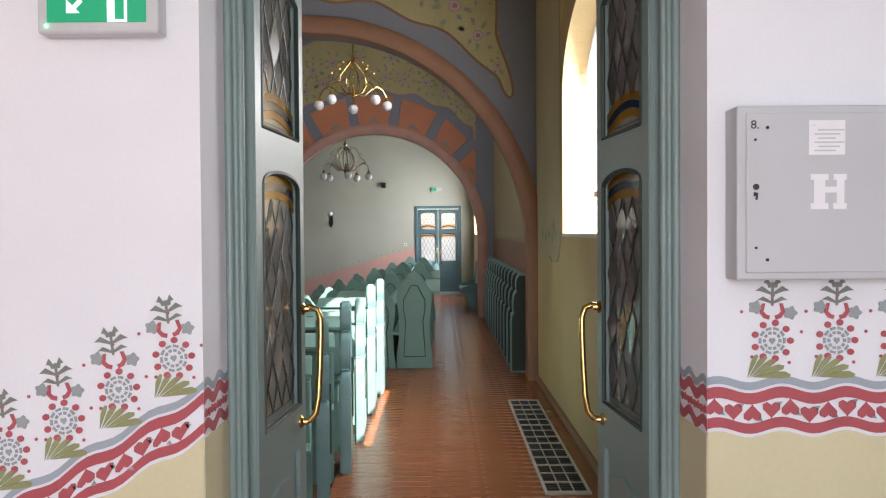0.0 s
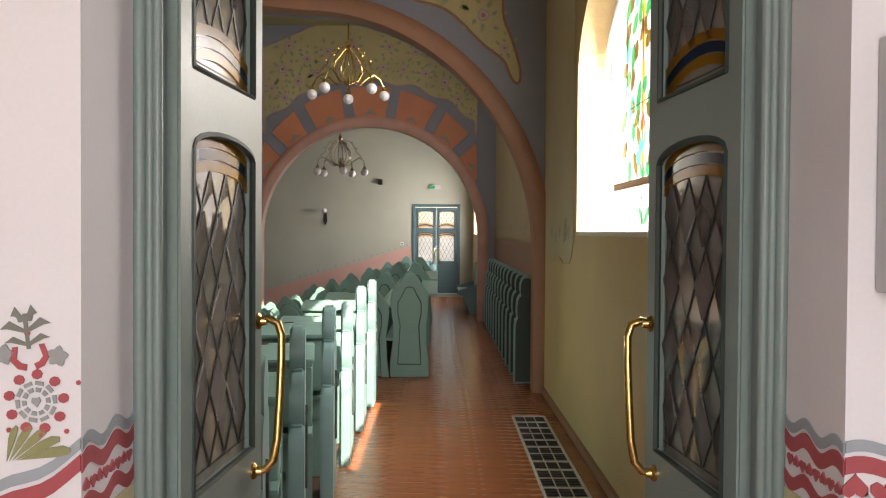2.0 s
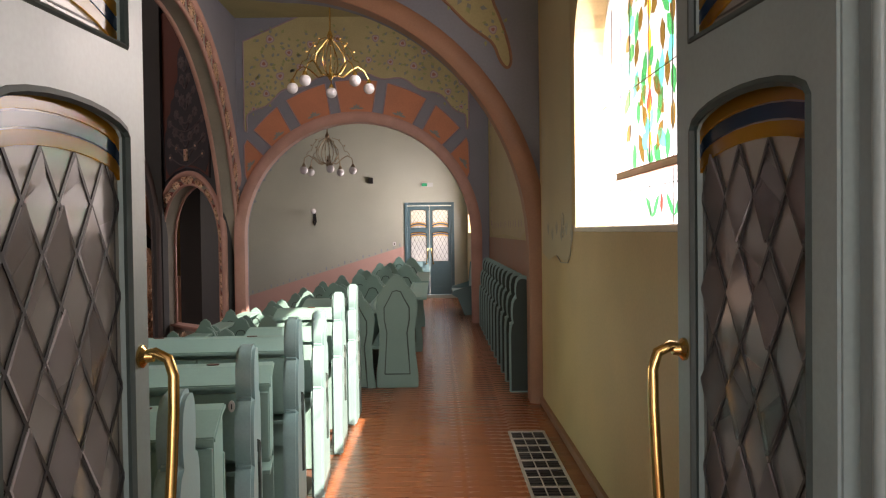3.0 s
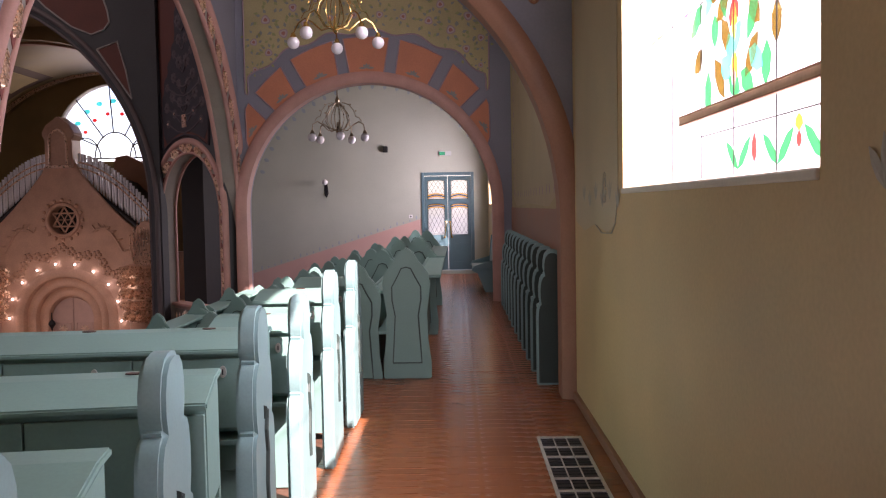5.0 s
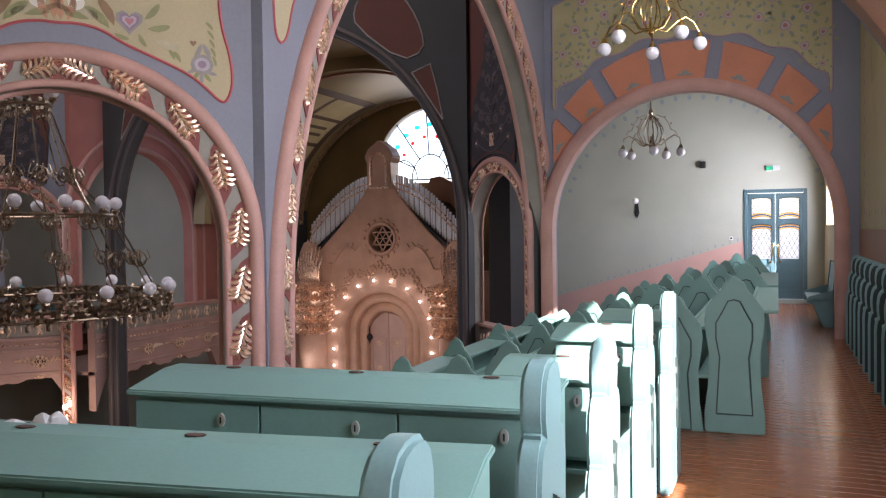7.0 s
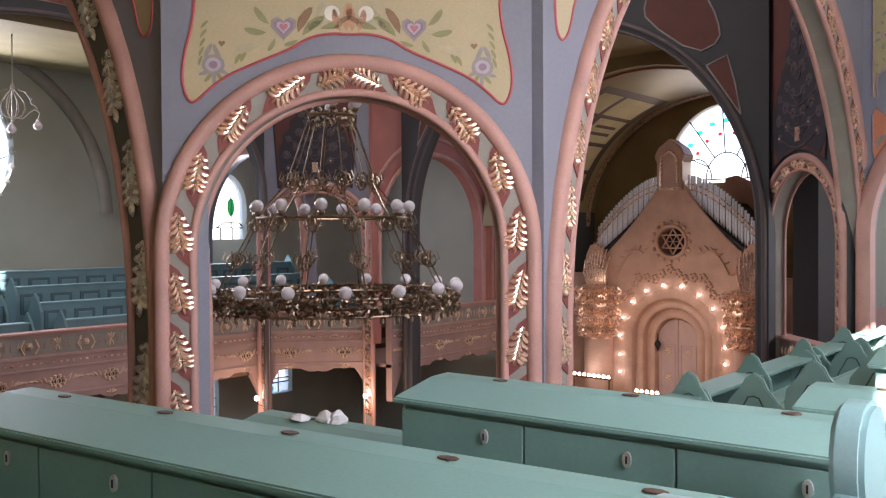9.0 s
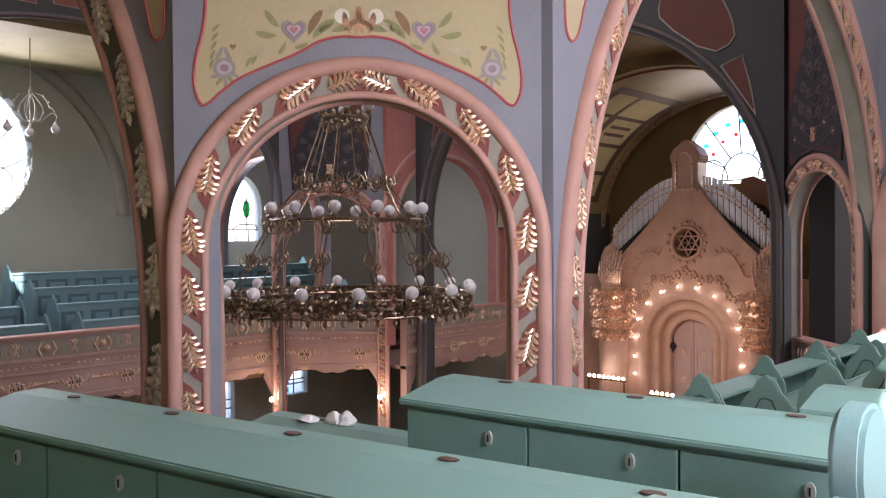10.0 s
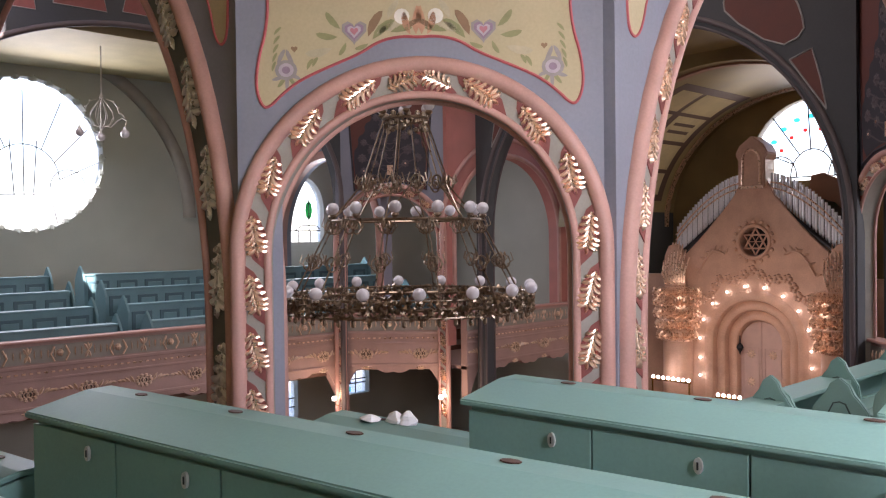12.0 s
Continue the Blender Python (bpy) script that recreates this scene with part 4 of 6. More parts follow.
# lamps round the doorway and the cloud border outside them
BULBMESH = mesh_of("bulb", ball(0.027, None, (0, -0.05, 0), 8), BULB, True)
for a in list(range(-2, 183, 20)):
    shared("bulb", BULBMESH, ark, Matrix.Translation((1.42 * math.cos(radians(a)), -0.03, -1.05 + 1.42 * math.sin(radians(a)))))
for s in (-1, 1):
    for z in (-1.5, -1.95):
        shared("bulb", BULBMESH, ark, Matrix.Translation((s * 1.42, -0.03, z)))
for x, z in ((-0.8, -0.4), (0.8, -0.4)):
    data = bpy.data.lights.new("ark_lamps_light", "POINT")
    data.energy, data.color, data.shadow_soft_size = 5.0, (1.0, 0.82, 0.66), 0.5
    new("ark_lamps_light", data).location = (AX + x, AY - 1.9, z)
bm = bmesh.new()
for k in range(25):
    a = radians(4 + k * 7.2)
    r = 1.72 + 0.10 * math.cos(k * math.pi / 2)
    for j in range(5):
        b = a + 0.02
        ball(0.065, bm, (r * math.cos(b) + 0.07 * math.cos(j * 1.256), 0.0, -1.05 + r * math.sin(b) + 0.07 * math.sin(j * 1.256)), 6)
part("cloud_border", bm, ARKSTONE, ark, "beaded cloud border of gilded stucco", True)
kb = bmesh.new()
for q in (-50, -20, 0, 20, 50):
    lobe(kb, 0, -0.12, 90 + q, 0.26, 0.035, 0.07, 0.0)
ball(0.035, kb, (0, -0.05, -0.08), 6)
KNOB = mesh_of("carved_leaf", kb, GOLD)
# garlands on the shoulders
for s in (-1, 1):
    bm = bmesh.new()
    pts = [(s * (0.75 + 0.75 * t), -0.02, 1.15 + 0.32 * math.sin(t * 3.0) - 0.55 * t) for t in [i / 10 for i in range(11)]]
    tube(pts, 0.025, 5, bm)
    for i, p in enumerate(pts):
        lobe(bm, p[0], p[2], 40 + 110 * (i % 2) - 25 * s, 0.17, 0.035, 0.03, -0.01)
    part("garland", bm, ARKSTONE, ark)
    # pilaster with carved capital and a palm leaf above
    part("pilaster", lathe([(0.48, LOW), (0.48, LOW + 0.3), (0.40, LOW + 0.4), (0.40, -1.1), (0.44, -1.05)], 18, None, (s * 2.05, -0.05, 0)), ARKSTONE, ark, "", True)
    cap = part("capital", lathe([(0.42, -1.1), (0.50, -1.0), (0.47, -0.8), (0.56, -0.55), (0.50, -0.4), (0.60, -0.15), (0.55, 0.0), (0.62, 0.2), (0.45, 0.3)], 18, None, (s * 2.05, -0.05, 0)), GOLD, ark, "gilded carved capital", True)
    for row, (r, z) in enumerate(((0.50, -0.95), (0.54, -0.68), (0.58, -0.38), (0.60, -0.08), (0.60, 0.16))):
        for k in range(8, 17):
            a = k * math.pi / 8 + row * 0.2
            shared("carved_leaf", KNOB, cap, Matrix.Translation((s * 2.05 + r * math.cos(a), -0.05 + r * math.sin(a), z)) @ Matrix.Rotation(a + math.pi / 2, 4, "Z"))
    bm = bmesh.new()
    for k in range(9):
        x = s * (1.85 + 0.06 * k)
        top = 0.55 + 0.75 * math.sin((k + 1.5) / 10.5 * math.pi)
        tube([(x, -0.1, 0.25), (x + s * 0.02 * (k - 4), -0.22, 0.25 + (top) * 0.5), (x + s * 0.035 * (k - 4), -0.05, 0.2 + top)], 0.045, 5, bm, 0.015)
    part("palm_leaf", bm, GOLD, cap, "", True)
    part("palm_ground", plate([(s * x, z) for x, z in [(1.80, 0.2), (2.36, 0.2), (2.44, 0.7), (2.40, 1.1), (2.28, 1.36), (2.08, 1.42), (1.90, 1.25), (1.80, 0.9)]], y0=-0.14, y1=0.1, bevel=0.03), ARKSTONE, cap)
    # side walls of the ark
    part("side_screen", boxes((s * 2.2 if s > 0 else -4.2, 4.2 if s > 0 else -2.2, 0.3, 0.5, LOW, 0.6)), ARKSTONE, ark)

def lamp_rail(x0, x1, y, z, count):
    t = thing("lamp_rail", "rail of small glowing bulbs before the ark", "lamp", pose(0, y, LOW), "lamp rails before the ark")
    part("rail", boxes((x0, x1, -0.03, 0.03, z - LOW - 0.08, z - LOW - 0.03), bevel=0.01), BRASS, t)
    for x in (x0 + 0.05, x1 - 0.05):
        part("post", lathe([(0.10, 0), (0.10, 0.03), (0.025, 0.08), (0.025, z - LOW - 0.08)], 10, None, (x, 0, 0)), BRASS, t, "", True)
    for i in range(count):
        part("bulb", ball(0.042, None, (x0 + (x1 - x0) * (i + 0.5) / count, 0, z - LOW), 8), BULB, t, "", True)


lamp_rail(-11.9, -10.75, 23.0, -2.0, 8)
lamp_rail(-10.1, -9.4, 23.0, -2.25, 5)

organ = thing("organ", "organ front with tin pipes over the ark", "organ", pose(AX, AY, 0))
PIPEMESH = mesh_of("pipe", lathe([(0.012, 0.0), (0.034, 0.14), (0.034, 1.0)], 8), PIPE, True)
for s in (-1, 1):
    for k in range(24):
        f = k / 23
        x = s * (0.42 + 1.72 * f)
        zt = 3.12 - 0.10 * f - 1.15 * f ** 1.7
        zb = 2.62 - 1.55 * f ** 0.9 + 0.0
        shared("pipe", PIPEMESH, organ, Matrix.Translation((x, 0.12 + 0.02 * (k % 2), zb)) @ Matrix.Diagonal((1, 1, zt - zb, 1)))
    bm = bmesh.new()
    rail = [(s * (0.40 + 1.76 * f), 0.05, 3.12 - 0.10 * f - 1.15 * f ** 1.7 - 0.22) for f in [i / 14 for i in range(15)]]
    tube(rail, 0.02, 5, bm)
    tube([(x, y, z - 0.14) for x, y, z in rail], 0.02, 5, bm)
    part("gilded_rail", bm, GOLD, organ)
    low = [(s * (0.38 + 1.78 * f), 0.08, 2.60 - 1.55 * f ** 0.9) for f in [i / 14 for i in range(15)]]
    part("pipe_foot_rail", tube(low, 0.06, 6), DARKMETAL, organ)
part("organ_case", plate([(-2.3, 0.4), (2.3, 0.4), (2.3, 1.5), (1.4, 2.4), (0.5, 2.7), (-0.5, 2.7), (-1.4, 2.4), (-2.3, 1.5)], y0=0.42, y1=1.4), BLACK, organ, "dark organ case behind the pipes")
part("case_crest", plate([(0.7, 2.5), (2.3, 1.6), (2.35, 2.5), (2.2, 2.7), (1.9, 2.72), (1.5, 2.95), (1.1, 3.15), (0.8, 3.1)], y0=1.45, y1=1.6, bevel=0.02), BROWNROSE, organ)

# apse window
def window_bars(parent, segs, r, mat):
    bm = bmesh.new()
    for pts in segs:
        tube(pts, r, 5, bm)
    return part("window_bars", bm, mat, parent)


apse_window = structure(new("window_1"), "round-headed stained glass window behind the organ", "window")
pane = part("pane", plate(arch_loop(-9.48, 1.78, 3.1, 3.35, 1.98, 24), y0=27.3, y1=27.304), SKYPANE, apse_window)
pane.visible_shadow = False
segs = [[(-9.48 + 1.78 * math.cos(radians(a)) * f, 27.29, 3.32 + 2.0 * math.sin(radians(a)) * f) for f in (0.30, 1.0)] for a in (22, 58, 94, 128, 158)]
segs += [[(x, 27.29, z) for x, z in arc(-9.48, 3.2, 0.60, 0.75, 0, 180, 16)], [(x, 27.29, z) for x, z in arc(-8.6, 3.2, 0.45, 0.6, 0, 180, 12)], [(x, 27.29, z) for x, z in arc(-10.36, 3.2, 0.45, 0.6, 0, 180, 12)], [(-11.2, 27.29, 3.2), (-7.7, 27.29, 3.2)]]
window_bars(apse_window, segs, 0.022, LEAD)
bm = bmesh.new()
for k in range(9):
    plate([(x, z) for x, z in arc(-9.48 + 1.3 * math.cos(0.3 + k * 0.32), 3.4 + 1.45 * math.sin(0.3 + k * 0.32), 0.10, 0.07, 0, 360, 6)[:-1]], y0=27.292, y1=27.297, bm=bm)
rb = bmesh.new()
for k in range(6):
    a = 0.5 + k * 0.42
    plate([(x, z) for x, z in arc(-9.48 + 1.0 * math.cos(a), 3.4 + 1.1 * math.sin(a), 0.07, 0.06, 0, 360, 6)[:-1]], y0=27.292, y1=27.297, bm=rb)
part("red_glass", rb, REDGLASS, apse_window).visible_shadow = False
part("green_glass", bm, TEALGLASS, apse_window).visible_shadow = False

# ---- parapets of the opposite galleries ----
def parapet(m, half, name):
    top, base = -0.18, -1.55
    n = max(1, round(2 * half / 1.3))
    low = []
    for i in range(n * 12 + 1):
        u = -half + 2 * half * i / (n * 12)
        f = (i % 12) / 12
        edge = abs(f - 0.5) * 2
        near = max(0.0, 1 - (half - abs(u)) / 0.55)
        low.append((u, base - 0.07 * abs(math.sin(f * math.pi * 3)) + 0.14 * (1 - edge) - 0.75 * near ** 2))
    ob = structure(part(name, plate(low + [(half, top), (-half, top)], y0=-0.10, y1=0.10), PARAPET), "rose plaster gallery parapet with gilded relief", "parapet")
    ob.matrix_world = m
    def rail(z, r, mat=PARAPET):
        part("cornice", boxes((-half, half, -0.10 - r, -0.099, z - r, z + r), bevel=r * 0.4), mat, ob)
    part("coping", boxes((-half, half, -0.17, 0.14, top - 0.002, top + 0.05), bevel=0.015), ROSE, ob)
    rail(-0.62, 0.035), rail(-0.86, 0.025), rail(-1.38, 0.03)
    part("frieze_field", boxes((-half, half, -0.108, -0.099, -0.56, -0.24)), GREYBAND, ob)
    bm, dots = bmesh.new(), bmesh.new()
    k = int(2 * half / 0.13)
    for i in range(k):
        box(dots, -half + 0.05 + i * 0.13, -half + 0.11 + i * 0.13, -0.125, -0.10, -0.755, -0.725)
    part("gilded_dots", dots, GOLD, ob)
    c = max(1, round(2 * half / 1.15))
    for i in range(c):
        u = -half + 2 * half * (i + 0.5) / c
        part("medallion_ground", plate(arc(u, -1.12, 0.15, 0.10, 0, 360, 14)[:-1], y0=-0.106, y1=-0.099), BROWNHOLE, ob)
        for s in (-1, 1):
            tube([(u + s * (0.03 + 0.05 * math.cos(w)), -0.112, -1.12 + 0.055 * math.sin(w)) for w in [i * 0.6 for i in range(11)]], 0.014, 4, bm)
        for q in range(10):
            ball(0.042, bm, (u + 0.15 * math.cos(q * 0.628), -0.115, -1.12 + 0.10 * math.sin(q * 0.628)), 6)
        for s in (-1, 1):
            for j in range(4):
                lobe(bm, u + s * (0.2 + 0.08 * j), -1.14 + 0.02 * j, 90 - s * (30 + 20 * j), 0.16 - 0.02 * j, 0.035, 0.04, -0.102)
        for j in range(9):
            v = u + (j - 4) * 1.15 / 9.5
            if v < -half or v > half:
                continue
            if j == 4:
                for a in (60, 90, 120, 250, 290):
                    lobe(bm, v, -0.40, a, 0.15, 0.035, 0.03, -0.11)
            else:
                lobe(bm, v, -0.48, 90, 0.17, 0.018, 0.03, -0.11)
        for j in range(5):
            lobe(bm, u, -1.50, 90 + (j - 2) * 35, 0.13, 0.03, 0.03, -0.102)
        ball(0.07, bm, (u + 0.575, -0.12, -0.40), 8)
        for s in (-1, 1):
            tube([(u + 0.575 + s * 0.10, -0.12, -0.55), (u + 0.575 + s * 0.17, -0.13, -0.42), (u + 0.575 + s * 0.10, -0.12, -0.27)], 0.02, 5, bm)
    part("gilded_relief", bm, RELIEF, ob, "gilded relief of medallions and leaves", True)
    part("gallery_soffit", boxes((-half, half, -0.08, 4.0 if half > 2 else 1.5, -1.5, -1.42)), PARAPET, ob)
    return ob


parapet(side_pose(180) @ Matrix.Translation((-0.6, 0, 0)), HALF + 0.6, "parapet_north")
parapet(side_pose(135), DHALF, "parapet_northeast")
parapet(pose(-14.05, 20.6, 0, 0, 0, 90), 2.3, "parapet_northeast_bay")
parapet(side_pose(45), DHALF, "parapet_southeast")

# ---- lamps on the lower columns ----
def column_lamp(x, y, z):
    t = thing("wall_lamp", "lit bulb lamp on a brass bracket at a column", "lamp", pose(x, y, z), "lamps on the hall columns")
    part("bracket", tube([(0, 0, -0.15), (0.02, -0.12, -0.1), (0.02, -0.16, 0)], 0.012, 6), BRASS, t)
    part("bulb", ball(0.055, None, (0.02, -0.16, 0.05), 10), BULB, t, "glowing warm bulb")
    data = bpy.data.lights.new("bulb_light", "POINT")
    data.energy, data.color, data.shadow_soft_size = 5, (1.0, 0.74, 0.50), 0.06
    new("bulb_light", data).location = (x + 0.35, y - 0.5, z + 0.05)


column_lamp(-16.0, 16.05, -2.15)
column_lamp(-14.25, 17.85, -2.15)
column_lamp(-5.2, 7.55, -2.2)

# ---- chandeliers ----
def big_chandelier(x, y):
    t = thing("ring_chandelier", "large gilded double-ring chandelier with white globes", "chandelier", pose(x, y, 0))
    def ring(r, z, tr):
        bm = bmesh.new()
        n = 48
        pts = [(r * math.cos(2 * math.pi * k / n), r * math.sin(2 * math.pi * k / n), z) for k in range(n + 1)]
        tube(pts, tr, 6, bm)
        return bm
    lower = ring(1.93, 0.66, 0.03)
    for z, r in ((0.54, 1.97), (0.78, 1.92)):
        pts = [(r * math.cos(2 * math.pi * k / 48), r * math.sin(2 * math.pi * k / 48), z) for k in range(49)]
        tube(pts, 0.018, 5, lower)
    low = part("lower_ring", lower, OLDBRASS, t, "broad openwork brass ring", True)
    bm = bmesh.new()
    rnd = random.Random(11)
    for k in range(1300):
        a = 2 * math.pi * k / 1300
        z = 0.66 + rnd.uniform(-0.13, 0.13)
        rr = 1.95 + rnd.uniform(-0.05, 0.05)
        p = Vector((rr * math.cos(a), rr * math.sin(a), z))
        w, h = rnd.uniform(0.03, 0.065), rnd.uniform(0.03, 0.075)
        tilt = Matrix.Rotation(rnd.uniform(0, 6.28), 3, "Z") @ Matrix.Rotation(rnd.uniform(-0.8, 0.8), 3, "X")
        vs = [bm.verts.new(p + tilt @ Vector(q)) for q in ((-w, 0, 0), (0, 0.02, -h), (w, 0, 0), (0, 0.02, h), (0, -0.025, 0), (0, 0.03, 0))]
        for i in range(4):
            bm.faces.new((vs[i], vs[(i + 1) % 4], vs[4]))
            bm.faces.new((vs[(i + 1) % 4], vs[i], vs[5]))
        if k % 26 == 0:
            ball(0.035, bm, (1.93 * math.cos(a), 1.93 * math.sin(a), 0.47 - 0.05 * (k % 2)), 6, 1.7)
    tagged(part("openwork_leaves", bm, OLDBRASS, low), "", "", "", "stuff")
    up = part("upper_ring", ring(1.2, 1.94, 0.022), OLDBRASS, t, "", True)
    part("crown_ring", ring(0.35, 3.55, 0.03), OLDBRASS, t, "", True)
    GL = mesh_of("globe", ball(0.095, None, (0, 0, 0), 16), GLOBE, True)
    CUP = mesh_of("globe_cup", lathe([(0.02, -0.16), (0.06, -0.12), (0.05, -0.09)], 8), OLDBRASS)
    for n, r, z, par in ((16, 2.0, 0.88, low), (12, 1.22, 2.12, up), (6, 0.42, 3.75, t)):
        for k in range(n):
            a = 2 * math.pi * (k + 0.35) / n
            p = Matrix.Translation((r * math.cos(a), r * math.sin(a), z))
            shared("globe", GL, par, p)
            shared("globe_cup", CUP, par, p)
    for k in range(12):
        a = 2 * math.pi * (k + 0.1) / 12
        c, s = math.cos(a), math.sin(a)
        part("hanging_rod", tube([(1.84 * c, 1.84 * s, 0.72), (1.2 * c, 1.2 * s, 1.94)], 0.013, 4), OLDBRASS, t)
        if k % 2 == 0:
            part("hanging_rod", tube([(1.2 * c, 1.2 * s, 1.94), (0.72 * c, 0.72 * s, 2.5), (0.35 * c, 0.35 * s, 3.55)], 0.013, 4), OLDBRASS, t)
            b = a + math.pi / 6
            part("hanging_rod", tube([(1.2 * c, 1.2 * s, 1.94), (0.62 * math.cos(b), 0.62 * math.sin(b), 2.6), (0.3 * math.cos(b), 0.3 * math.sin(b), 3.55)], 0.011, 4), OLDBRASS, t)
    sb = bmesh.new()
    tube([(0.11 * math.cos(w), 0, 0.11 * math.sin(w)) for w in [i * 0.7 for i in range(10)]], 0.014, 4, sb)
    tube([(0, 0.11 * math.cos(w), 0.11 * math.sin(w)) for w in [i * 0.7 for i in range(10)]], 0.014, 4, sb)
    for q in range(4):
        tube([(0.06 * math.cos(q * 1.57), 0.06 * math.sin(q * 1.57), -0.05), (0.16 * math.cos(q * 1.57), 0.16 * math.sin(q * 1.57), 0.02), (0.12 * math.cos(q * 1.57), 0.12 * math.sin(q * 1.57), 0.14)], 0.01, 4, sb)
    ball(0.035, sb, (0, 0, 0.0), 6)
    SCROLL = mesh_of("scroll", sb, OLDBRASS)
    for k in range(12):
        a = 2 * math.pi * (k + 0.1) / 12
        for r, z in ((1.55, 1.28), (0.68, 2.52), (1.2, 1.84)):
            shared("scroll", SCROLL, t, Matrix.Translation((r * math.cos(a), r * math.sin(a), z)) @ Matrix.Rotation(a, 4, "Z"))
    crown = bmesh.new()
    for k in range(40):
        a = k * 2.4
        ball(0.05, crown, (0.32 * math.cos(a), 0.32 * math.sin(a), 3.5 + 0.12 * math.sin(k * 1.7)), 6)
    part("crown_leaves", crown, OLDBRASS, t)
    part("suspension_rod", tube([(0, 0, 3.55), (0, 0, 10.9)], 0.02, 6), DARKMETAL, t)
    return t


big_chandelier(-10.0, 12.9)


def arm_chandelier(x, y, z, top, mat, arms=5, turn=0.0, r=0.58):
    """A bulbous brass cage with curling arms that end in opal globes."""
    t = thing("arm_chandelier", "brass chandelier with curled arms and opal globes", "chandelier", pose(x, y, z, 0, 0, turn), "small chandeliers of the galleries")
    part("stem", tube([(0, 0, 0.5), (0, 0, top - z)], 0.014, 6), mat, t)
    RIB = mesh_of("cage_rib", tube([(rr, 0, zz) for rr, zz in ((0.02, 0.62), (0.10, 0.52), (0.22, 0.36), (0.25, 0.22), (0.17, 0.08), (0.03, 0.02))], 0.008, 5), mat, True)
    for k in range(8):
        shared("cage_rib", RIB, t, Matrix.Rotation(k * math.pi / 4, 4, "Z"))
    cage = bmesh.new()
    lathe([(0.001, -0.05), (0.04, 0.0), (0.03, 0.05), (0.015, 0.2)], 8, cage)
    part("baluster", cage, mat, t, "", True)
    part("finial", lathe([(0.02, 0.58), (0.05, 0.64), (0.02, 0.72)], 8), mat, t, "", True)
    GL = mesh_of("globe", ball(0.088, None, (0, 0, 0), 16), GLOBE, True)
    for k in range(arms):
        a = 2 * math.pi * k / arms
        c, s = math.cos(a), math.sin(a)
        arm = part("arm", tube([(q * c, q * s, w) for q, w in ((0.06, 0.05), (0.2, 0.02), (0.33, 0.14), (0.44, 0.20), (0.54, 0.14), (r, 0.0))], 0.011, 6), mat, t, "", True)
        curl = tube([(q * c, q * s, w) for q, w in ((0.10, 0.60), (0.24, 0.55), (0.33, 0.44), (0.38, 0.30), (0.45, 0.28), (0.50, 0.20))], 0.007, 5)
        ball(0.02, curl, (0.38 * c, 0.38 * s, 0.42), 6)
        ball(0.018, curl, (0.27 * c, 0.27 * s, 0.55), 6)
        part("scroll", curl, mat, arm)
        part("gallery_cup", lathe([(0.012, 0.02), (0.03, 0.0), (0.045, -0.05), (0.04, -0.06)], 10, None, (r * c, r * s, 0)), mat, arm)
        shared("globe", GL, arm, Matrix.Translation((r * c, r * s, -0.125)))
    return t


arm_chandelier(-1.22, 14.4, 4.08, TOP - 0.9, BRASS, 5, 24, 0.62)
arm_chandelier(-2.0, 20.1, 3.2, TOP - 0.9, OLDBRASS, 5, -5, 0.56)
arm_chandelier(-17.4, 11.1, 4.0, TOP - 0.9, STEEL, 3, 40, 0.5)

# ---- pews of the opposite gallery ----
def panelled_pew(x, z, y0, y1):
    t = thing("panelled_pew", "blue-green panelled pew of the opposite gallery", "pew", pose(x, 0, z), "pews of the opposite gallery")
    part("front", boxes((0, 0.04, y0, y1, 0, 1.0), bevel=0.006), BLUEPEW, t)
    part("shelf", boxes((-0.25, 0.06, y0, y1, 0.98, 1.02), bevel=0.006), BLUEPEW, t)
    part("seat", boxes((-0.75, -0.35, y0, y1, 0.4, 0.44)), BLUEPEW, t)
    n = max(1, round((y1 - y0) / 0.62))
    for i in range(n):
        a, b = y0 + (y1 - y0) * i / n + 0.09, y0 + (y1 - y0) * (i + 1) / n - 0.09
        # recess shade is put into this darker blue; the panel itself is raised
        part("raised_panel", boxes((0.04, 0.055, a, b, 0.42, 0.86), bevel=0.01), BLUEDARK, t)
        part("panel_field", boxes((0.05, 0.068, a + 0.07, b - 0.07, 0.49, 0.79), bevel=0.008), BLUEPEW, t)
    for y in (y0 - 0.05, y1):
        ob = part("end_board", plate([(-0.28, 0), (0.28, 0), (0.28, 0.85), (0.2, 1.0), (0.1, 1.12), (0, 1.22), (-0.1, 1.12), (-0.2, 1.0), (-0.28, 0.85)], y0=0, y1=0.05, bevel=0.008), BLUEPEW, t)
        ob.matrix_basis = pose(-0.1, y, 0)


BLUEDARK = material("dark_blue_recess_shade", (0.07, 0.14, 0.17), 0.5, var=0.1)
for k in range(4):
    for y0, y1 in ((4.5, 7.6), (8.3, 11.0 - 0.12 * k), (11.7 - 0.1 * k, 15.4), (16.0, 19.6)):
        panelled_pew(-16.6 - 0.9 * k, -1.0 + 0.3 * k, y0, y1)

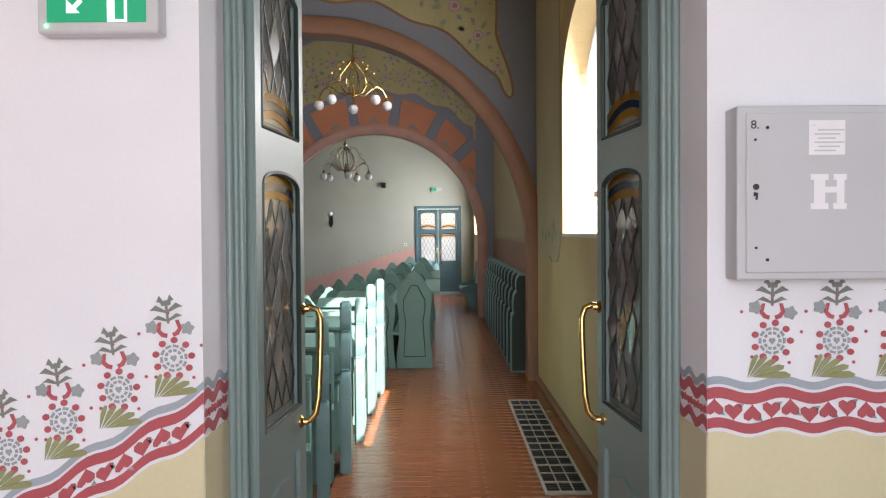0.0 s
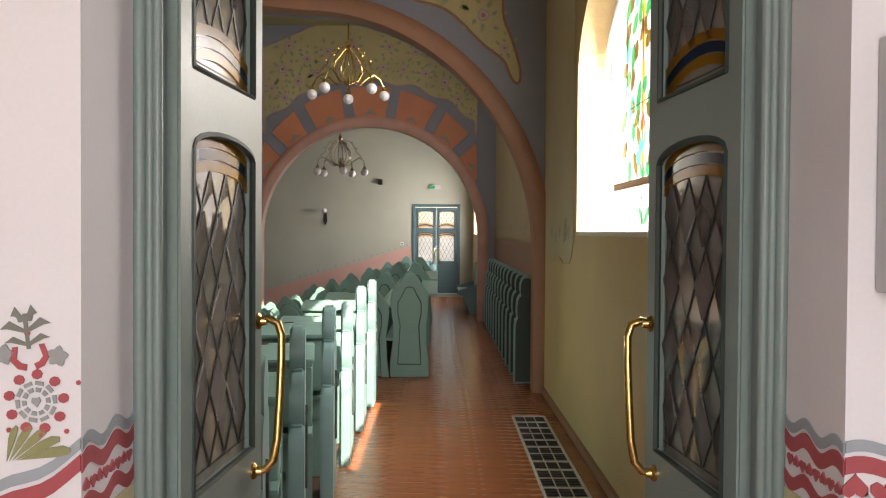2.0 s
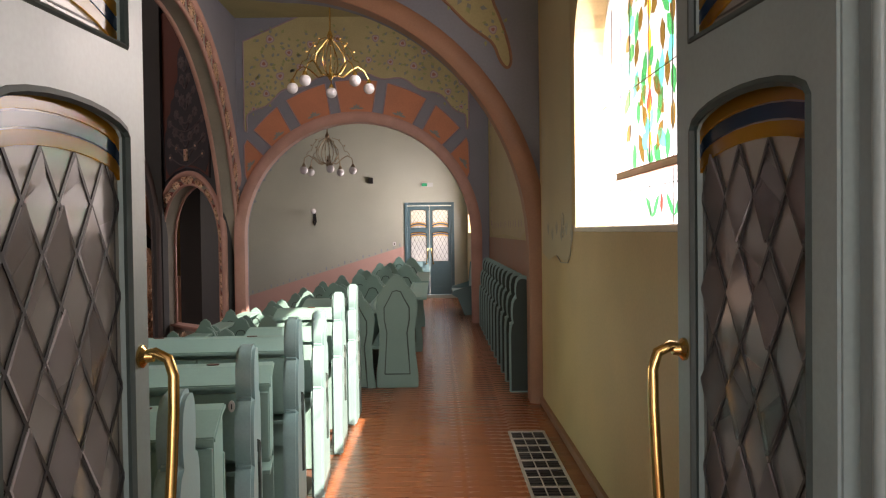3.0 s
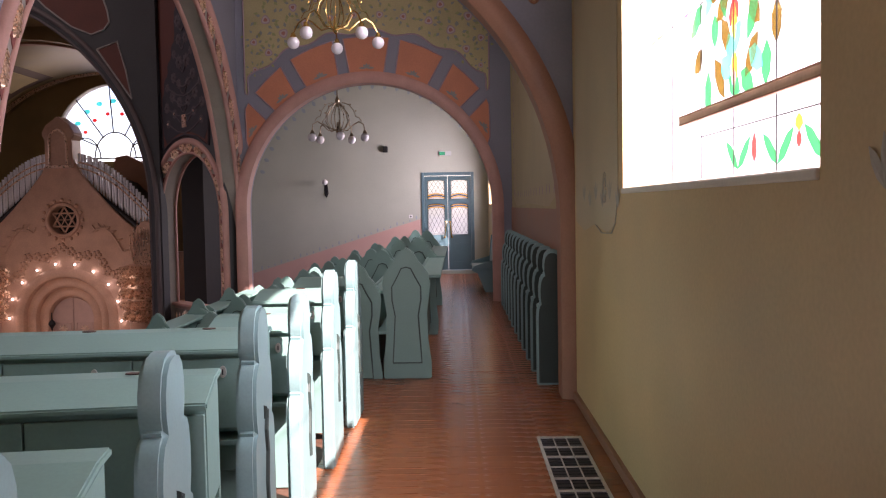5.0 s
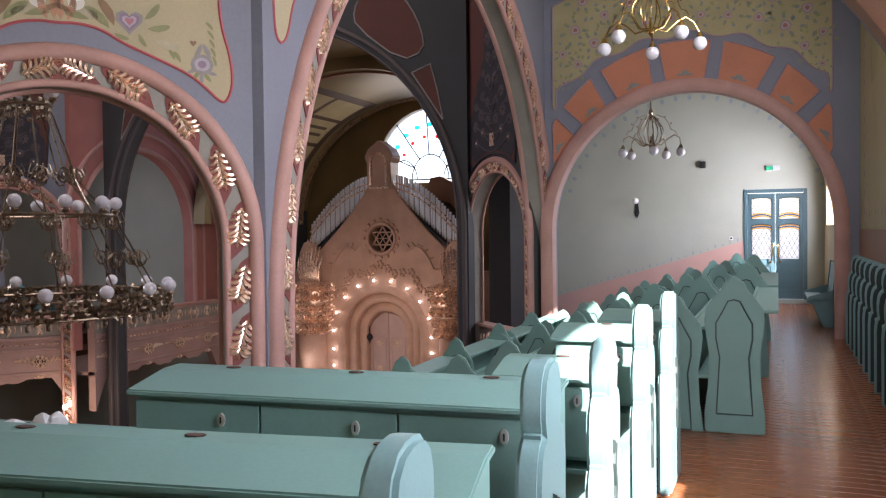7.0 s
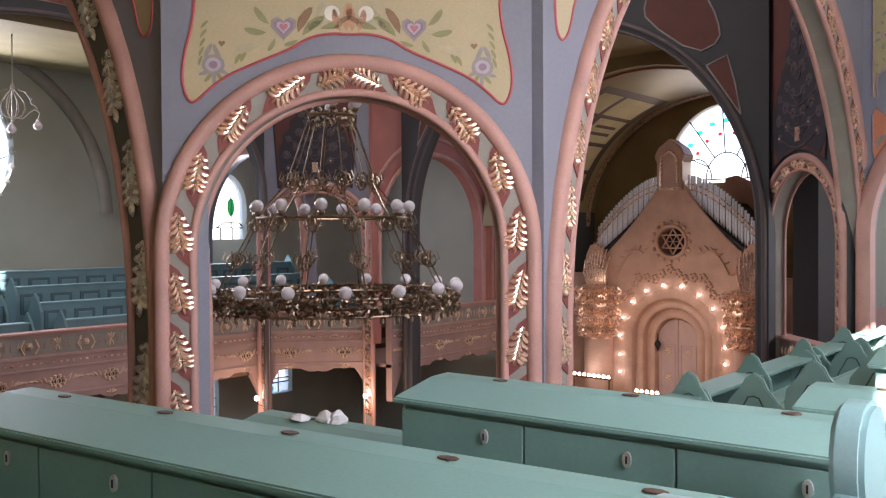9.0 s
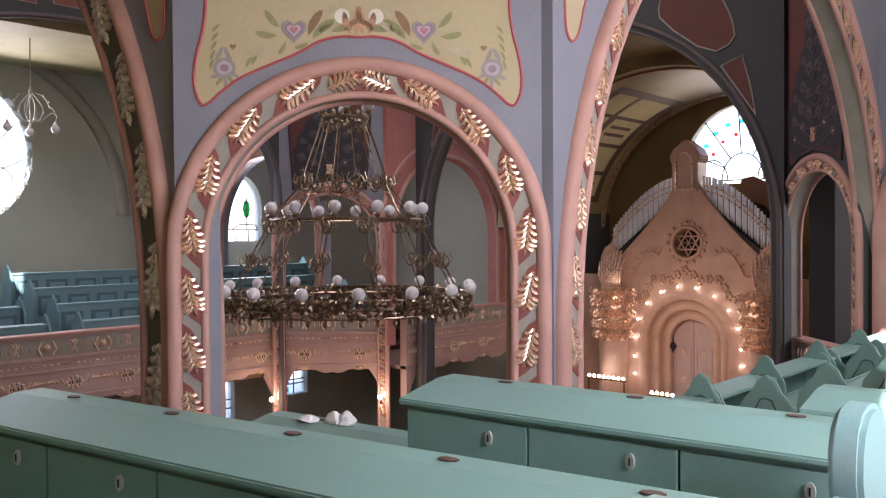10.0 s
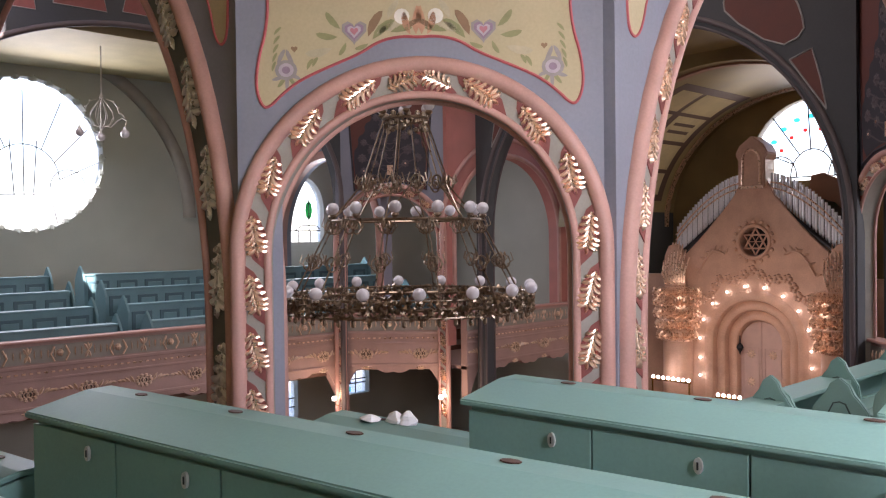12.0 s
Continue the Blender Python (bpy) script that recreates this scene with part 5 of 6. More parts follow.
# ---- windows of the opposite gallery ----
rose = structure(new("window_2"), "large round tracery window, bright with daylight", "window")
rose.matrix_world = NW
part("pane", plate(circle, y0=0.24, y1=0.244), SKYPANE, rose).visible_shadow = False
cx, cz = 10.6, 3.68
segs = [[(x, 0.22, z) for x, z in arc(cx, cz - 0.55, 0.8, 0.8, 0, 180, 14)]]
for k in range(7):
    a = radians(k * 30)
    segs.append([(cx + 0.8 * math.cos(a), 0.22, cz - 0.55 + 0.8 * math.sin(a)), (cx + 1.72 * math.cos(a), 0.22, cz - 0.1 + 1.6 * math.sin(a))])
for x in (-0.3, 0, 0.3):
    segs.append([(cx + x * 0.7, 0.22, cz - 0.95), (cx + x, 0.22, cz + 0.35)])
segs += [[(x, 0.22, z) for x, z in arc(cx + s * 1.0, cz - 0.75, 0.42, 0.45, 0, 180, 10)] for s in (-1, 1)]
segs.append([(cx - 1.6, 0.22, cz - 0.75), (cx - 0.8, 0.22, cz - 0.95), (cx, 0.22, cz - 0.9), (cx + 0.8, 0.22, cz - 0.95), (cx + 1.6, 0.22, cz - 0.75)])
segs += [[(cx - 0.6, 0.22, cz - 0.95), (cx - 0.75, 0.22, cz - 1.6)], [(cx + 0.6, 0.22, cz - 0.95), (cx + 0.75, 0.22, cz - 1.6)]]
window_bars(rose, segs, 0.017, STONEBAR := material("grey_window_tracery", (0.35, 0.34, 0.33), 0.6))
bm = bmesh.new()
for k in range(30):
    a = 2 * math.pi * k / 30
    ball(0.12, bm, (cx + 1.8 * math.cos(a), 0.1, cz + 1.8 * math.sin(a)), 8)
part("scalloped_rim", bm, GREYGREEN, rose, "", True)
lancet = structure(new("window_3"), "pointed leaded window with a green flower", "window")
lancet.matrix_world = NW
part("pane", plate(arch_loop(18.13, 0.78, 1.57, 2.5, 0.98, 20), y0=0.2, y1=0.204), SKYPANE, lancet).visible_shadow = False
window_bars(lancet, [[(17.35, 0.18, 1.9), (18.9, 0.18, 1.9)], [(17.7, 0.18, 1.57), (17.7, 0.18, 1.9)], [(18.13, 0.18, 1.57), (18.13, 0.18, 1.9)], [(18.55, 0.18, 1.57), (18.55, 0.18, 1.9)], [(18.5, 0.18, 1.9), (18.5, 0.18, 2.85)], [(18.0, 0.18, 1.9), (18.25, 0.18, 2.05), (18.75, 0.18, 2.05), (18.88, 0.18, 1.95)]], 0.018, LEAD)
part("green_flower", plate(arc(18.5, 2.5, 0.13, 0.28, 0, 360, 8)[:-1], y0=0.185, y1=0.19), GREENGLASS, lancet).visible_shadow = False
for nm, (y0, y1, z0, z1) in (("window_4", (16.9, 17.9, -3.5, -2.4)), ("window_5", (19.75, 20.55, -3.1, -2.25))):
    w = structure(new(nm), "small leaded window of the lower floor", "window")
    w.matrix_world = NW
    part("pane", plate(rect(y0, y1, z0, z1), y0=0.2, y1=0.204), SKYPANE, w).visible_shadow = False
    window_bars(w, [[((y0 + y1) / 2, 0.18, z0), ((y0 + y1) / 2, 0.18, z1)], [(y0, 0.18, (z0 + z1) / 2), (y1, 0.18, (z0 + z1) / 2)], [(y0, 0.18, z0 + 0.3), (y1, 0.18, z0 + 0.3)]], 0.02, LEAD)
    for k in range(4):
        part("coloured_glass", plate(rect(y0 + 0.06, y0 + 0.22, z0 + 0.06 + 0.24 * k, z0 + 0.2 + 0.24 * k), y0=0.185, y1=0.19), (TEALGLASS, BLUEGLASS)[k % 2], w).visible_shadow = False

# ---- painted ornament ----
def flower_mesh(name, mat, kind):
    """Flat painted motifs, in x and z, on the face y = 0."""
    bm = bmesh.new()
    if kind == "petals":
        for k in range(9):
            a = 2 * math.pi * k / 9
            plate(arc(0.062 * math.cos(a), 0.062 * math.sin(a), 0.0125, 0.0115, 0, 360, 8)[:-1], y0=-0.002, y1=0, bm=bm)
        for s in (-1, 1):
            pts = [(s * 0.012, 0.072), (s * 0.03, 0.078), (s * 0.044, 0.098), (s * 0.036, 0.128), (s * 0.024, 0.128), (s * 0.030, 0.10), (s * 0.02, 0.09), (s * 0.008, 0.086)]
            plate(pts, y0=-0.002, y1=0, bm=bm)
        plate(arc(0.002, 0.155, 0.007, 0.006, 0, 360, 6)[:-1], y0=-0.002, y1=0, bm=bm)
        for x, z in ((-0.07, -0.055), (0.0, -0.075), (0.058, -0.075), (-0.105, 0.10), (0.10, 0.03)):
            plate(arc(x, z, 0.006, 0.006, 0, 360, 6)[:-1], y0=-0.002, y1=0, bm=bm)
    elif kind == "grey":
        for k in range(10):
            a = 2 * math.pi * k / 10
            plate([(0.043 * math.cos(a + d) * f, 0.043 * math.sin(a + d) * f) for d, f in ((-0.25, 0.9), (-0.2, 1.1), (0.2, 1.1), (0.25, 0.9))], y0=-0.002, y1=0, bm=bm)
            plate([(0.028 * math.cos(a + d) * f, 0.028 * math.sin(a + d) * f) for d, f in ((-0.22, 0.8), (-0.2, 1.15), (0.2, 1.15), (0.22, 0.8))], y0=-0.002, y1=0, bm=bm)
        plate([(0, -0.013), (0.011, 0), (0.008, 0.01), (0, 0.008), (-0.008, 0.01), (-0.011, 0)], y0=-0.002, y1=0, bm=bm)
        for cx, cz in ((-0.058, 0.115), (0.062, 0.095)):
            plate([(cx + (0.021 + 0.004 * math.cos(5 * a)) * math.cos(a), cz + (0.021 + 0.004 * math.cos(5 * a)) * math.sin(a)) for a in [i * math.pi / 10 for i in range(20)]], y0=-0.002, y1=0, bm=bm)
    elif kind == "stem":
        for s in (-1, 1):
            for z, l, d in ((0.135, 0.052, 0.012), (0.165, 0.058, 0.016), (0.19, 0.03, 0.02)):
                plate([(s * 0.003, z), (s * l * 0.6, z + d * 1.4), (s * l, z + d * 0.4), (s * l * 0.7, z + d * 0.3), (s * 0.004, z - 0.008)], y0=-0.002, y1=0, bm=bm)
        plate([(-0.004, 0.12), (0.004, 0.12), (0.006, 0.2), (-0.003, 0.2)], y0=-0.002, y1=0, bm=bm)
        plate([(-0.014, 0.182), (0.016, 0.182), (0.02, 0.197), (-0.018, 0.197)], y0=-0.002, y1=0, bm=bm)
    elif kind == "leaves":
        for k in range(5):
            t, l = radians(66 - 16 * k), 0.085 + 0.010 * k
            ca, sa = math.cos(t), math.sin(t)
            pts = [(0, 0), (0.3, 0.10), (0.6, 0.20), (0.85, 0.20), (1.0, 0.06), (0.95, -0.08), (0.7, -0.10), (0.35, -0.05)]
            plate([(-0.085 + 0.006 * k + ca * l * a - sa * l * b * 0.62, -0.125 + sa * l * a + ca * l * b * 0.62) for a, b in pts], y0=-0.002, y1=0, bm=bm)
    return mesh_of(name, bm, mat)


FRIEZERED = material("stencil_red_paint", (0.42, 0.085, 0.10), 0.7, var=0.08, scale=10, bump=0.05)
FRIEZEGREY = material("stencil_grey_paint", (0.30, 0.33, 0.34), 0.7, var=0.08, scale=10, bump=0.05)
FRIEZESTEM = material("stencil_dark_grey_paint", (0.20, 0.21, 0.19), 0.7, var=0.08, scale=10, bump=0.05)
FRIEZEGREEN = material("stencil_olive_paint", (0.27, 0.28, 0.13), 0.7, var=0.08, scale=10, bump=0.05)
MOTIF = [flower_mesh("painted_petals", FRIEZERED, "petals"), flower_mesh("painted_blossom", FRIEZEGREY, "grey"), flower_mesh("painted_stem", FRIEZESTEM, "stem"), flower_mesh("painted_leaves", FRIEZEGREEN, "leaves")]


def ribbon(u0, u1, lo, hi, amp, wave, shear, phase=0.0, n=60):
    """A wavy band between two heights, climbing by shear."""
    us = [u0 + (u1 - u0) * i / n for i in range(n + 1)]
    f = lambda u, b: b + amp * math.sin(2 * math.pi * u / wave + phase) + shear * u
    return [(u, f(u, lo)) for u in us] + [(u, f(u, hi)) for u in reversed(us)]


def heart_loop(cx, cz, s, up, shear):
    pts = []
    for i in range(14):
        a = 2 * math.pi * i / 14
        x, z = 16 * math.sin(a) ** 3 / 17, (13 * math.cos(a) - 5 * math.cos(2 * a) - 2 * math.cos(3 * a) - math.cos(4 * a)) / 17
        pts.append((cx + s * x, cz + s * z * up + shear * s * x))
    return pts


def frieze(name, x_end, length, direction, shear, y, motifs):
    """The stencilled border: flowers over a blue wave, red waves with hearts, and a beige dado below."""
    f = structure(new(name), "stencilled frieze of red hearts and grey flowers", "painting")
    f.matrix_world = pose(x_end, y, 0)
    u0, u1 = (0, length) if direction > 0 else (-length, 0)
    w, ph, amp = 0.19, 0.6, 0.010
    for nm, lo, hi, mat in (("blue_wave", 1.292, 1.315, BLUELINE), ("red_wave", 1.250, 1.283, FRIEZERED), ("red_wave", 1.163, 1.193, FRIEZERED)):
        part(nm, plate(ribbon(u0, u1, lo, hi, amp, w, shear, ph), y0=-0.002, y1=0), mat, f)
    low = [(u, 1.152 + amp * math.sin(2 * math.pi * u / w + ph) + shear * u) for u in [u0 + (u1 - u0) * i / 50 for i in range(51)]]
    part("beige_dado", plate(low + [(u1, -0.1 + min(0, shear * u0)), (u0, -0.1 + min(0, shear * u0))], y0=-0.002, y1=0), BEIGE, f)
    k = 0
    u = u0 + 0.02
    while u < u1 - 0.02:
        c = 1.2215 + amp * math.sin(2 * math.pi * u / w + ph) + shear * u
        part("heart", plate(heart_loop(u, c, 0.029, 1 if k % 2 else -1, shear), y0=-0.003, y1=0), FRIEZERED, f)
        part("grey_wedge", plate([(u + 0.014, c + (0.02 if k % 2 else -0.02)), (u + 0.032, c + (0.022 if k % 2 else -0.022)), (u + 0.0235, c + (0.008 if k % 2 else -0.008))], y0=-0.003, y1=0), FRIEZEGREY, f)
        u += 0.056
        k += 1
    for i in range(motifs):
        u = 0.19 + w * i if direction > 0 else -(0.085 + 0.163 * i)
        m = Matrix.Translation((u, -0.001, (1.428 if direction > 0 else 1.437) + shear * u)) @ Matrix.Diagonal((0.86, 1, 0.86, 1))
        if shear:
            m = m @ Matrix.Rotation(radians(-8), 4, "Y")
        for me in MOTIF:
            shared(me.name, me, f, m)
    return f


frieze("frieze_right", 1.05, 1.1, 1, 0.0, 2.198, 5)
frieze("frieze_left", -0.435, 1.6, -1, 0.56, 2.198, 7)
for x, s in ((-0.435, 1), (1.05, -1)):
    rv = structure(new("frieze_reveal"), "stencilled red and blue bands round the door reveal", "painting")
    rv.matrix_world = pose(x + s * 0.001, 2.2, 0, 0, 0, 90)
    for nm, lo, hi, mat in (("blue_wave", 1.292, 1.315, BLUELINE), ("red_wave", 1.250, 1.283, FRIEZERED), ("red_wave", 1.163, 1.193, FRIEZERED)):
        part(nm, plate(ribbon(0.0, 0.285, lo, hi, 0.012, 0.14, 0), y0=-0.002, y1=0.002), mat, rv)
    part("beige_dado", plate(rect(0, 0.285, 0, 1.15), y0=-0.002, y1=0.002), BEIGE, rv)
    bm = bmesh.new()
    for k in range(8):
        plate(heart_loop(0.02 + 0.033 * k, 1.2215, 0.015, 1 if k % 2 else -1, 0), y0=-0.003, y1=0.003, bm=bm)
    part("hearts", bm, FRIEZERED, rv)


def spray(bm_by, cx, cz, s, y, spin=0.0):
    """A painted rose with leaves, sorted into meshes by colour."""
    def disc(key, x, z, r, n=15, wob=0.10):
        plate([(x + r * (1 + wob * math.cos(3 * a + spin)) * math.cos(a), z + r * (1 + wob * math.cos(3 * a + spin)) * math.sin(a)) for a in [2 * math.pi * i / n for i in range(n)]], y0=y, y1=y + 0.002, bm=bm_by[key])
    disc("mauve", cx, cz, 0.085 * s)
    y -= 0.002
    disc("pale", cx, cz, 0.066 * s)
    y -= 0.002
    disc("red", cx, cz, 0.036 * s)
    for k in range(13):
        a = spin + k * 0.9
        r = (0.12 + 0.05 * (k % 4)) * s
        lx, lz = cx + r * math.cos(a), cz + r * math.sin(a)
        t = a + 0.6
        plate([(lx, lz), (lx + 0.05 * s * math.cos(t + 0.7), lz + 0.05 * s * math.sin(t + 0.7)), (lx + 0.10 * s * math.cos(t), lz + 0.10 * s * math.sin(t)), (lx + 0.05 * s * math.cos(t - 0.7), lz + 0.05 * s * math.sin(t - 0.7))], y0=y, y1=y + 0.003, bm=bm_by["green" if k % 2 else "grey"])


PAINTS = {"mauve": MAUVE, "pale": material("pale_rose_petal_paint", (0.46, 0.37, 0.36), 0.7, var=0.1, scale=10), "red": material("dull_red_petal_paint", (0.38, 0.16, 0.14), 0.7, var=0.1, scale=10), "green": LEAFGREEN, "grey": GREYLEAF}


def sprays(parent, rows, y, names="painted_flowers"):
    by = {k: bmesh.new() for k in PAINTS}
    for i, (x, z, s) in enumerate(rows):
        spray(by, x, z, s, y, i * 1.3)
    for k, bm in by.items():
        tagged(part(names + "_" + k, bm, PAINTS[k], parent), "", "", "", "stuff")


def rounded(pts, times=2):
    """Corners cut twice over, which rounds an outline."""
    for _ in range(times):
        pts = [q for i in range(len(pts)) for q in ((0.75 * pts[i][0] + 0.25 * pts[(i + 1) % len(pts)][0], 0.75 * pts[i][1] + 0.25 * pts[(i + 1) % len(pts)][1]), (0.25 * pts[i][0] + 0.75 * pts[(i + 1) % len(pts)][0], 0.25 * pts[i][1] + 0.75 * pts[(i + 1) % len(pts)][1]))]
    return pts


def bordered(name, label, outline, m, fill, line, edge=0.03, y=-0.004, soften=2):
    """A painted field with a contrasting edge line."""
    outline = rounded(outline, min(soften, 2 if len(outline) < 40 else 1))
    ob = structure(part(name, plate(outline, y0=y, y1=0), fill), label, "painting")
    ob.matrix_world = m
    pts = [(x, y, z) for x, z in outline]
    part("edge_line", tube(pts + pts[:1], edge / 2, 5), line, ob)
    return ob


# the panel over the near round arch (its painted side looks to the gallery)
FLIP = Matrix.Rotation(math.pi, 4, "Z")
m = side_pose(315) @ FLIP
low = [(-1.13, 2.62), (-1.08, 2.60), (-0.98, 2.70), (-0.85, 2.80), (-0.62, 2.90), (-0.42, 2.98), (-0.28, 3.07), (-0.12, 3.10), (0, 3.09)]
up = [(1.17, 2.75), (1.15, 2.95), (1.09, 3.15), (1.07, 3.4), (1.12, 3.8), (1.15, 4.4), (0.6, 4.7)]
outline = low + [(-x, z) for x, z in reversed(low[:-1])] + up + [(-x, z) for x, z in reversed(up)]
panel = bordered("painted_panel", "pale yellow painted panel with folk flowers and red edge", outline, m, YELLOW, REDLINE, 0.022)


def folk_flowers(parent, s, y):
    """Folk ornament, mirrored by s: corner palmette, heart, ringed bloom and curling leaves."""
    def leaf(x, z, a, l, w, mat, nm="leaf"):
        ca, sa = math.cos(radians(a)), math.sin(radians(a))
        l, w = l * 1.3, w * 1.3
        pts = [(0, 0), (0.2, 0.34), (0.45, 0.52), (0.75, 0.45), (0.93, 0.25), (1, 0.0), (0.85, -0.16), (0.6, -0.2), (0.3, -0.16)]
        part(nm, plate([(s * (x + ca * l * p - sa * w * q), z + sa * l * p + ca * w * q) for p, q in pts], y0=y, y1=y + 0.003), mat, parent)
    for k in range(5):
        leaf(-0.95, 2.84, 200 + 35 * k, 0.085, 0.03, FGREEN if k % 2 else FGREY)
    for r, mat in ((0.080, FGREY), (0.055, FPALE), (0.030, FMAUVE)):
        part("palmette_ring", plate(arc(s * -0.95, 2.87, r, r * 0.9, 0, 360, 14)[:-1], y0=y - 0.001 - 0.02 * (0.080 - r), y1=y + 0.002), mat, parent)
    for k in range(2):
        leaf(-0.95 + 0.06 * (1 - 2 * k), 2.9, 90 + 25 * (1 - 2 * k), 0.1, 0.035, FGREY)
    part("heart", plate(heart_loop(s * -0.89, 3.02, 0.026, 1, 0), y0=y, y1=y + 0.003), FBROWN, parent)
    for k in range(5):
        leaf(-1.05 + 0.004 * k, 2.86 + 0.065 * k, 70 - 6 * k, 0.06, 0.022, FGREEN)
    leaf(-0.80, 2.87, 60, 0.07, 0.03, FGREEN)
    leaf(-0.76, 2.89, 60, 0.06, 0.03, FGREEN)
    for r, mat in ((0.105, FGREY), (0.080, FMAUVE), (0.056, FPALE), (0.034, FRED)):
        part("bloom_ring", plate(heart_loop(s * -0.46, 3.14, r * 0.95, 1, 0), y0=y - 0.001 - 0.05 * (0.105 - r), y1=y + 0.002), mat, parent)
    for x, z, a, l, mat in ((-0.58, 3.10, 170, 0.12, FGREEN), (-0.56, 3.16, 130, 0.12, FGREEN), (-0.52, 3.06, 240, 0.08, FGREEN), (-0.62, 3.02, 190, 0.15, FTAN), (-0.36, 3.10, 60, 0.16, FBROWN), (-0.33, 3.08, 40, 0.16, FGREEN), (-0.30, 3.12, 20, 0.14, FTAN), (-0.36, 3.05, 200, 0.08, FGREEN), (-0.20, 3.13, 10, 0.12, FGREEN), (-0.10, 3.15, 30, 0.10, FBROWN), (-0.02, 3.11, 80, 0.16, FORANGE), (-0.06, 3.11, 105, 0.13, FORANGE), (-0.22, 3.22, 60, 0.12, FTAN)):
        leaf(x, z, a, l, l * 0.42, mat)
    part("white_bloom", plate(arc(s * -0.12, 3.24, 0.055, 0.055, 0, 360, 12)[:-1], y0=y, y1=y + 0.003), CREAM, parent)


FGREEN = material("folk_olive_paint", (0.27, 0.27, 0.13), 0.7, var=0.1, scale=12)
FGREY = material("folk_grey_paint", (0.30, 0.27, 0.26), 0.7, var=0.1, scale=12)
FPALE = material("folk_lilac_paint", (0.45, 0.38, 0.44), 0.7, var=0.1, scale=12)
FMAUVE = material("folk_mauve_paint", (0.28, 0.20, 0.27), 0.7, var=0.1, scale=12)
FRED = material("folk_rose_paint", (0.46, 0.18, 0.22), 0.7, var=0.1, scale=12)
FBROWN = material("folk_brown_paint", (0.26, 0.16, 0.09), 0.7, var=0.1, scale=12)
FTAN = material("folk_tan_paint", (0.46, 0.40, 0.27), 0.7, var=0.1, scale=12)
FORANGE = material("folk_orange_paint", (0.52, 0.28, 0.17), 0.7, var=0.1, scale=12)
for s in (-1, 1):
    folk_flowers(panel, s, -0.008)
# tongues of the neighbouring walls
for ang, sg in ((0, 1), (270, -1)):
    mm = side_pose(ang) @ FLIP
    pts = [(-4.20, 3.25), (-4.16, 3.12), (-4.08, 3.10), (-4.00, 3.2), (-3.93, 3.45), (-3.6, 4.0), (-3.1, 4.5), (-2.6, 4.95), (-2.7, 5.4), (-4.2, 5.4), (-4.22, 4.0)]
    bordered("painted_tongue", "pale yellow painted tongue with a red edge", [(sg * x, z) for x, z in pts], mm, YELLOW, REDLINE, 0.022)

# orange panels and yellow field of the second cross arch
CX2, CZ2 = -1.08, 1.62
mm = pose(0, 17.146, 0)
ring = structure(new("arch_panels"), "ring of orange painted panels round the arch", "painting")
ring.matrix_world = mm
def panel_top(a):
    """Radius of the panels' outer edge, less towards the springing."""
    return 2.92 - 0.00008 * (a - 90) ** 2


for a0, a1 in ((27, 42.2), (46.4, 59), (63, 78.6), (82.2, 97.8), (101.4, 117), (121, 133.6), (137.8, 153)):
    inner = arc(CX2, CZ2, 2.30, 2.30, a0 + 0.6, a1 - 0.6, 6)
    outer = [(CX2 + panel_top(a) * math.cos(radians(a)), CZ2 + panel_top(a) * math.sin(radians(a))) for a in [a1 + (a0 - a1) * i / 6 for i in range(7)]]
    inner, outer = ([(max(-3.16 - 0.002 * i, min(0.99 + 0.002 * i, x)), z) for i, (x, z) in enumerate(row)] for row in (inner, outer))
    pan = part("orange_panel", plate(inner + outer, y0=-0.006, y1=0), ORANGE, ring)
    pts = [(x, -0.006, z) for x, z in inner + outer]
    part("panel_line", tube(pts + pts[:1], 0.012, 4), MAUVE, pan)
    c = (a0 + a1) / 2
    by = bmesh.new()
    for q in range(5):
        lobe(by, CX2 + 2.39 * math.cos(radians(c)), CZ2 + 2.39 * math.sin(radians(c)), c - 90 + 45 * q, 0.13 if q in (0, 4) else 0.08, 0.022, 0.004, -0.007)
    part("painted_spray", by, GREYLEAF, pan)
wav = []
for i in range(61):
    a = 132 - i * 84 / 60
    r = 3.01 + 0.045 * math.sin(i * 0.62 + 0.9)
    wav.append((CX2 + r * math.cos(radians(a)), CZ2 + r * math.sin(radians(a))))
field = [(-3.16, 3.9), (-3.17, 3.62), (-3.10, 3.58)] + wav + [(0.94, 3.58), (1.00, 3.62), (1.00, 3.9), (1.00, 5.72), (-3.16, 5.72)]
fld = bordered("painted_field", "olive-yellow painted field with rose sprays", field, mm, OLIVE, MAUVE, 0.03)
rows = []
for s in (-1, 1):
    for x, z, r in ((1.92, 4.02, 0.5), (1.68, 4.3, 0.75), (1.93, 4.48, 0.7), (1.42, 4.62, 0.9), (1.05, 4.78, 0.8), (0.62, 4.86, 0.7), (1.72, 4.85, 0.9), (0.22, 4.9, 0.7), (1.25, 5.05, 0.8), (0.85, 5.2, 0.8), (1.6, 5.3, 0.9), (0.35, 5.3, 0.8)):
        rows.append((-1.06 + s * x * 1.0, z, r))
sprays(fld, rows, -0.008)

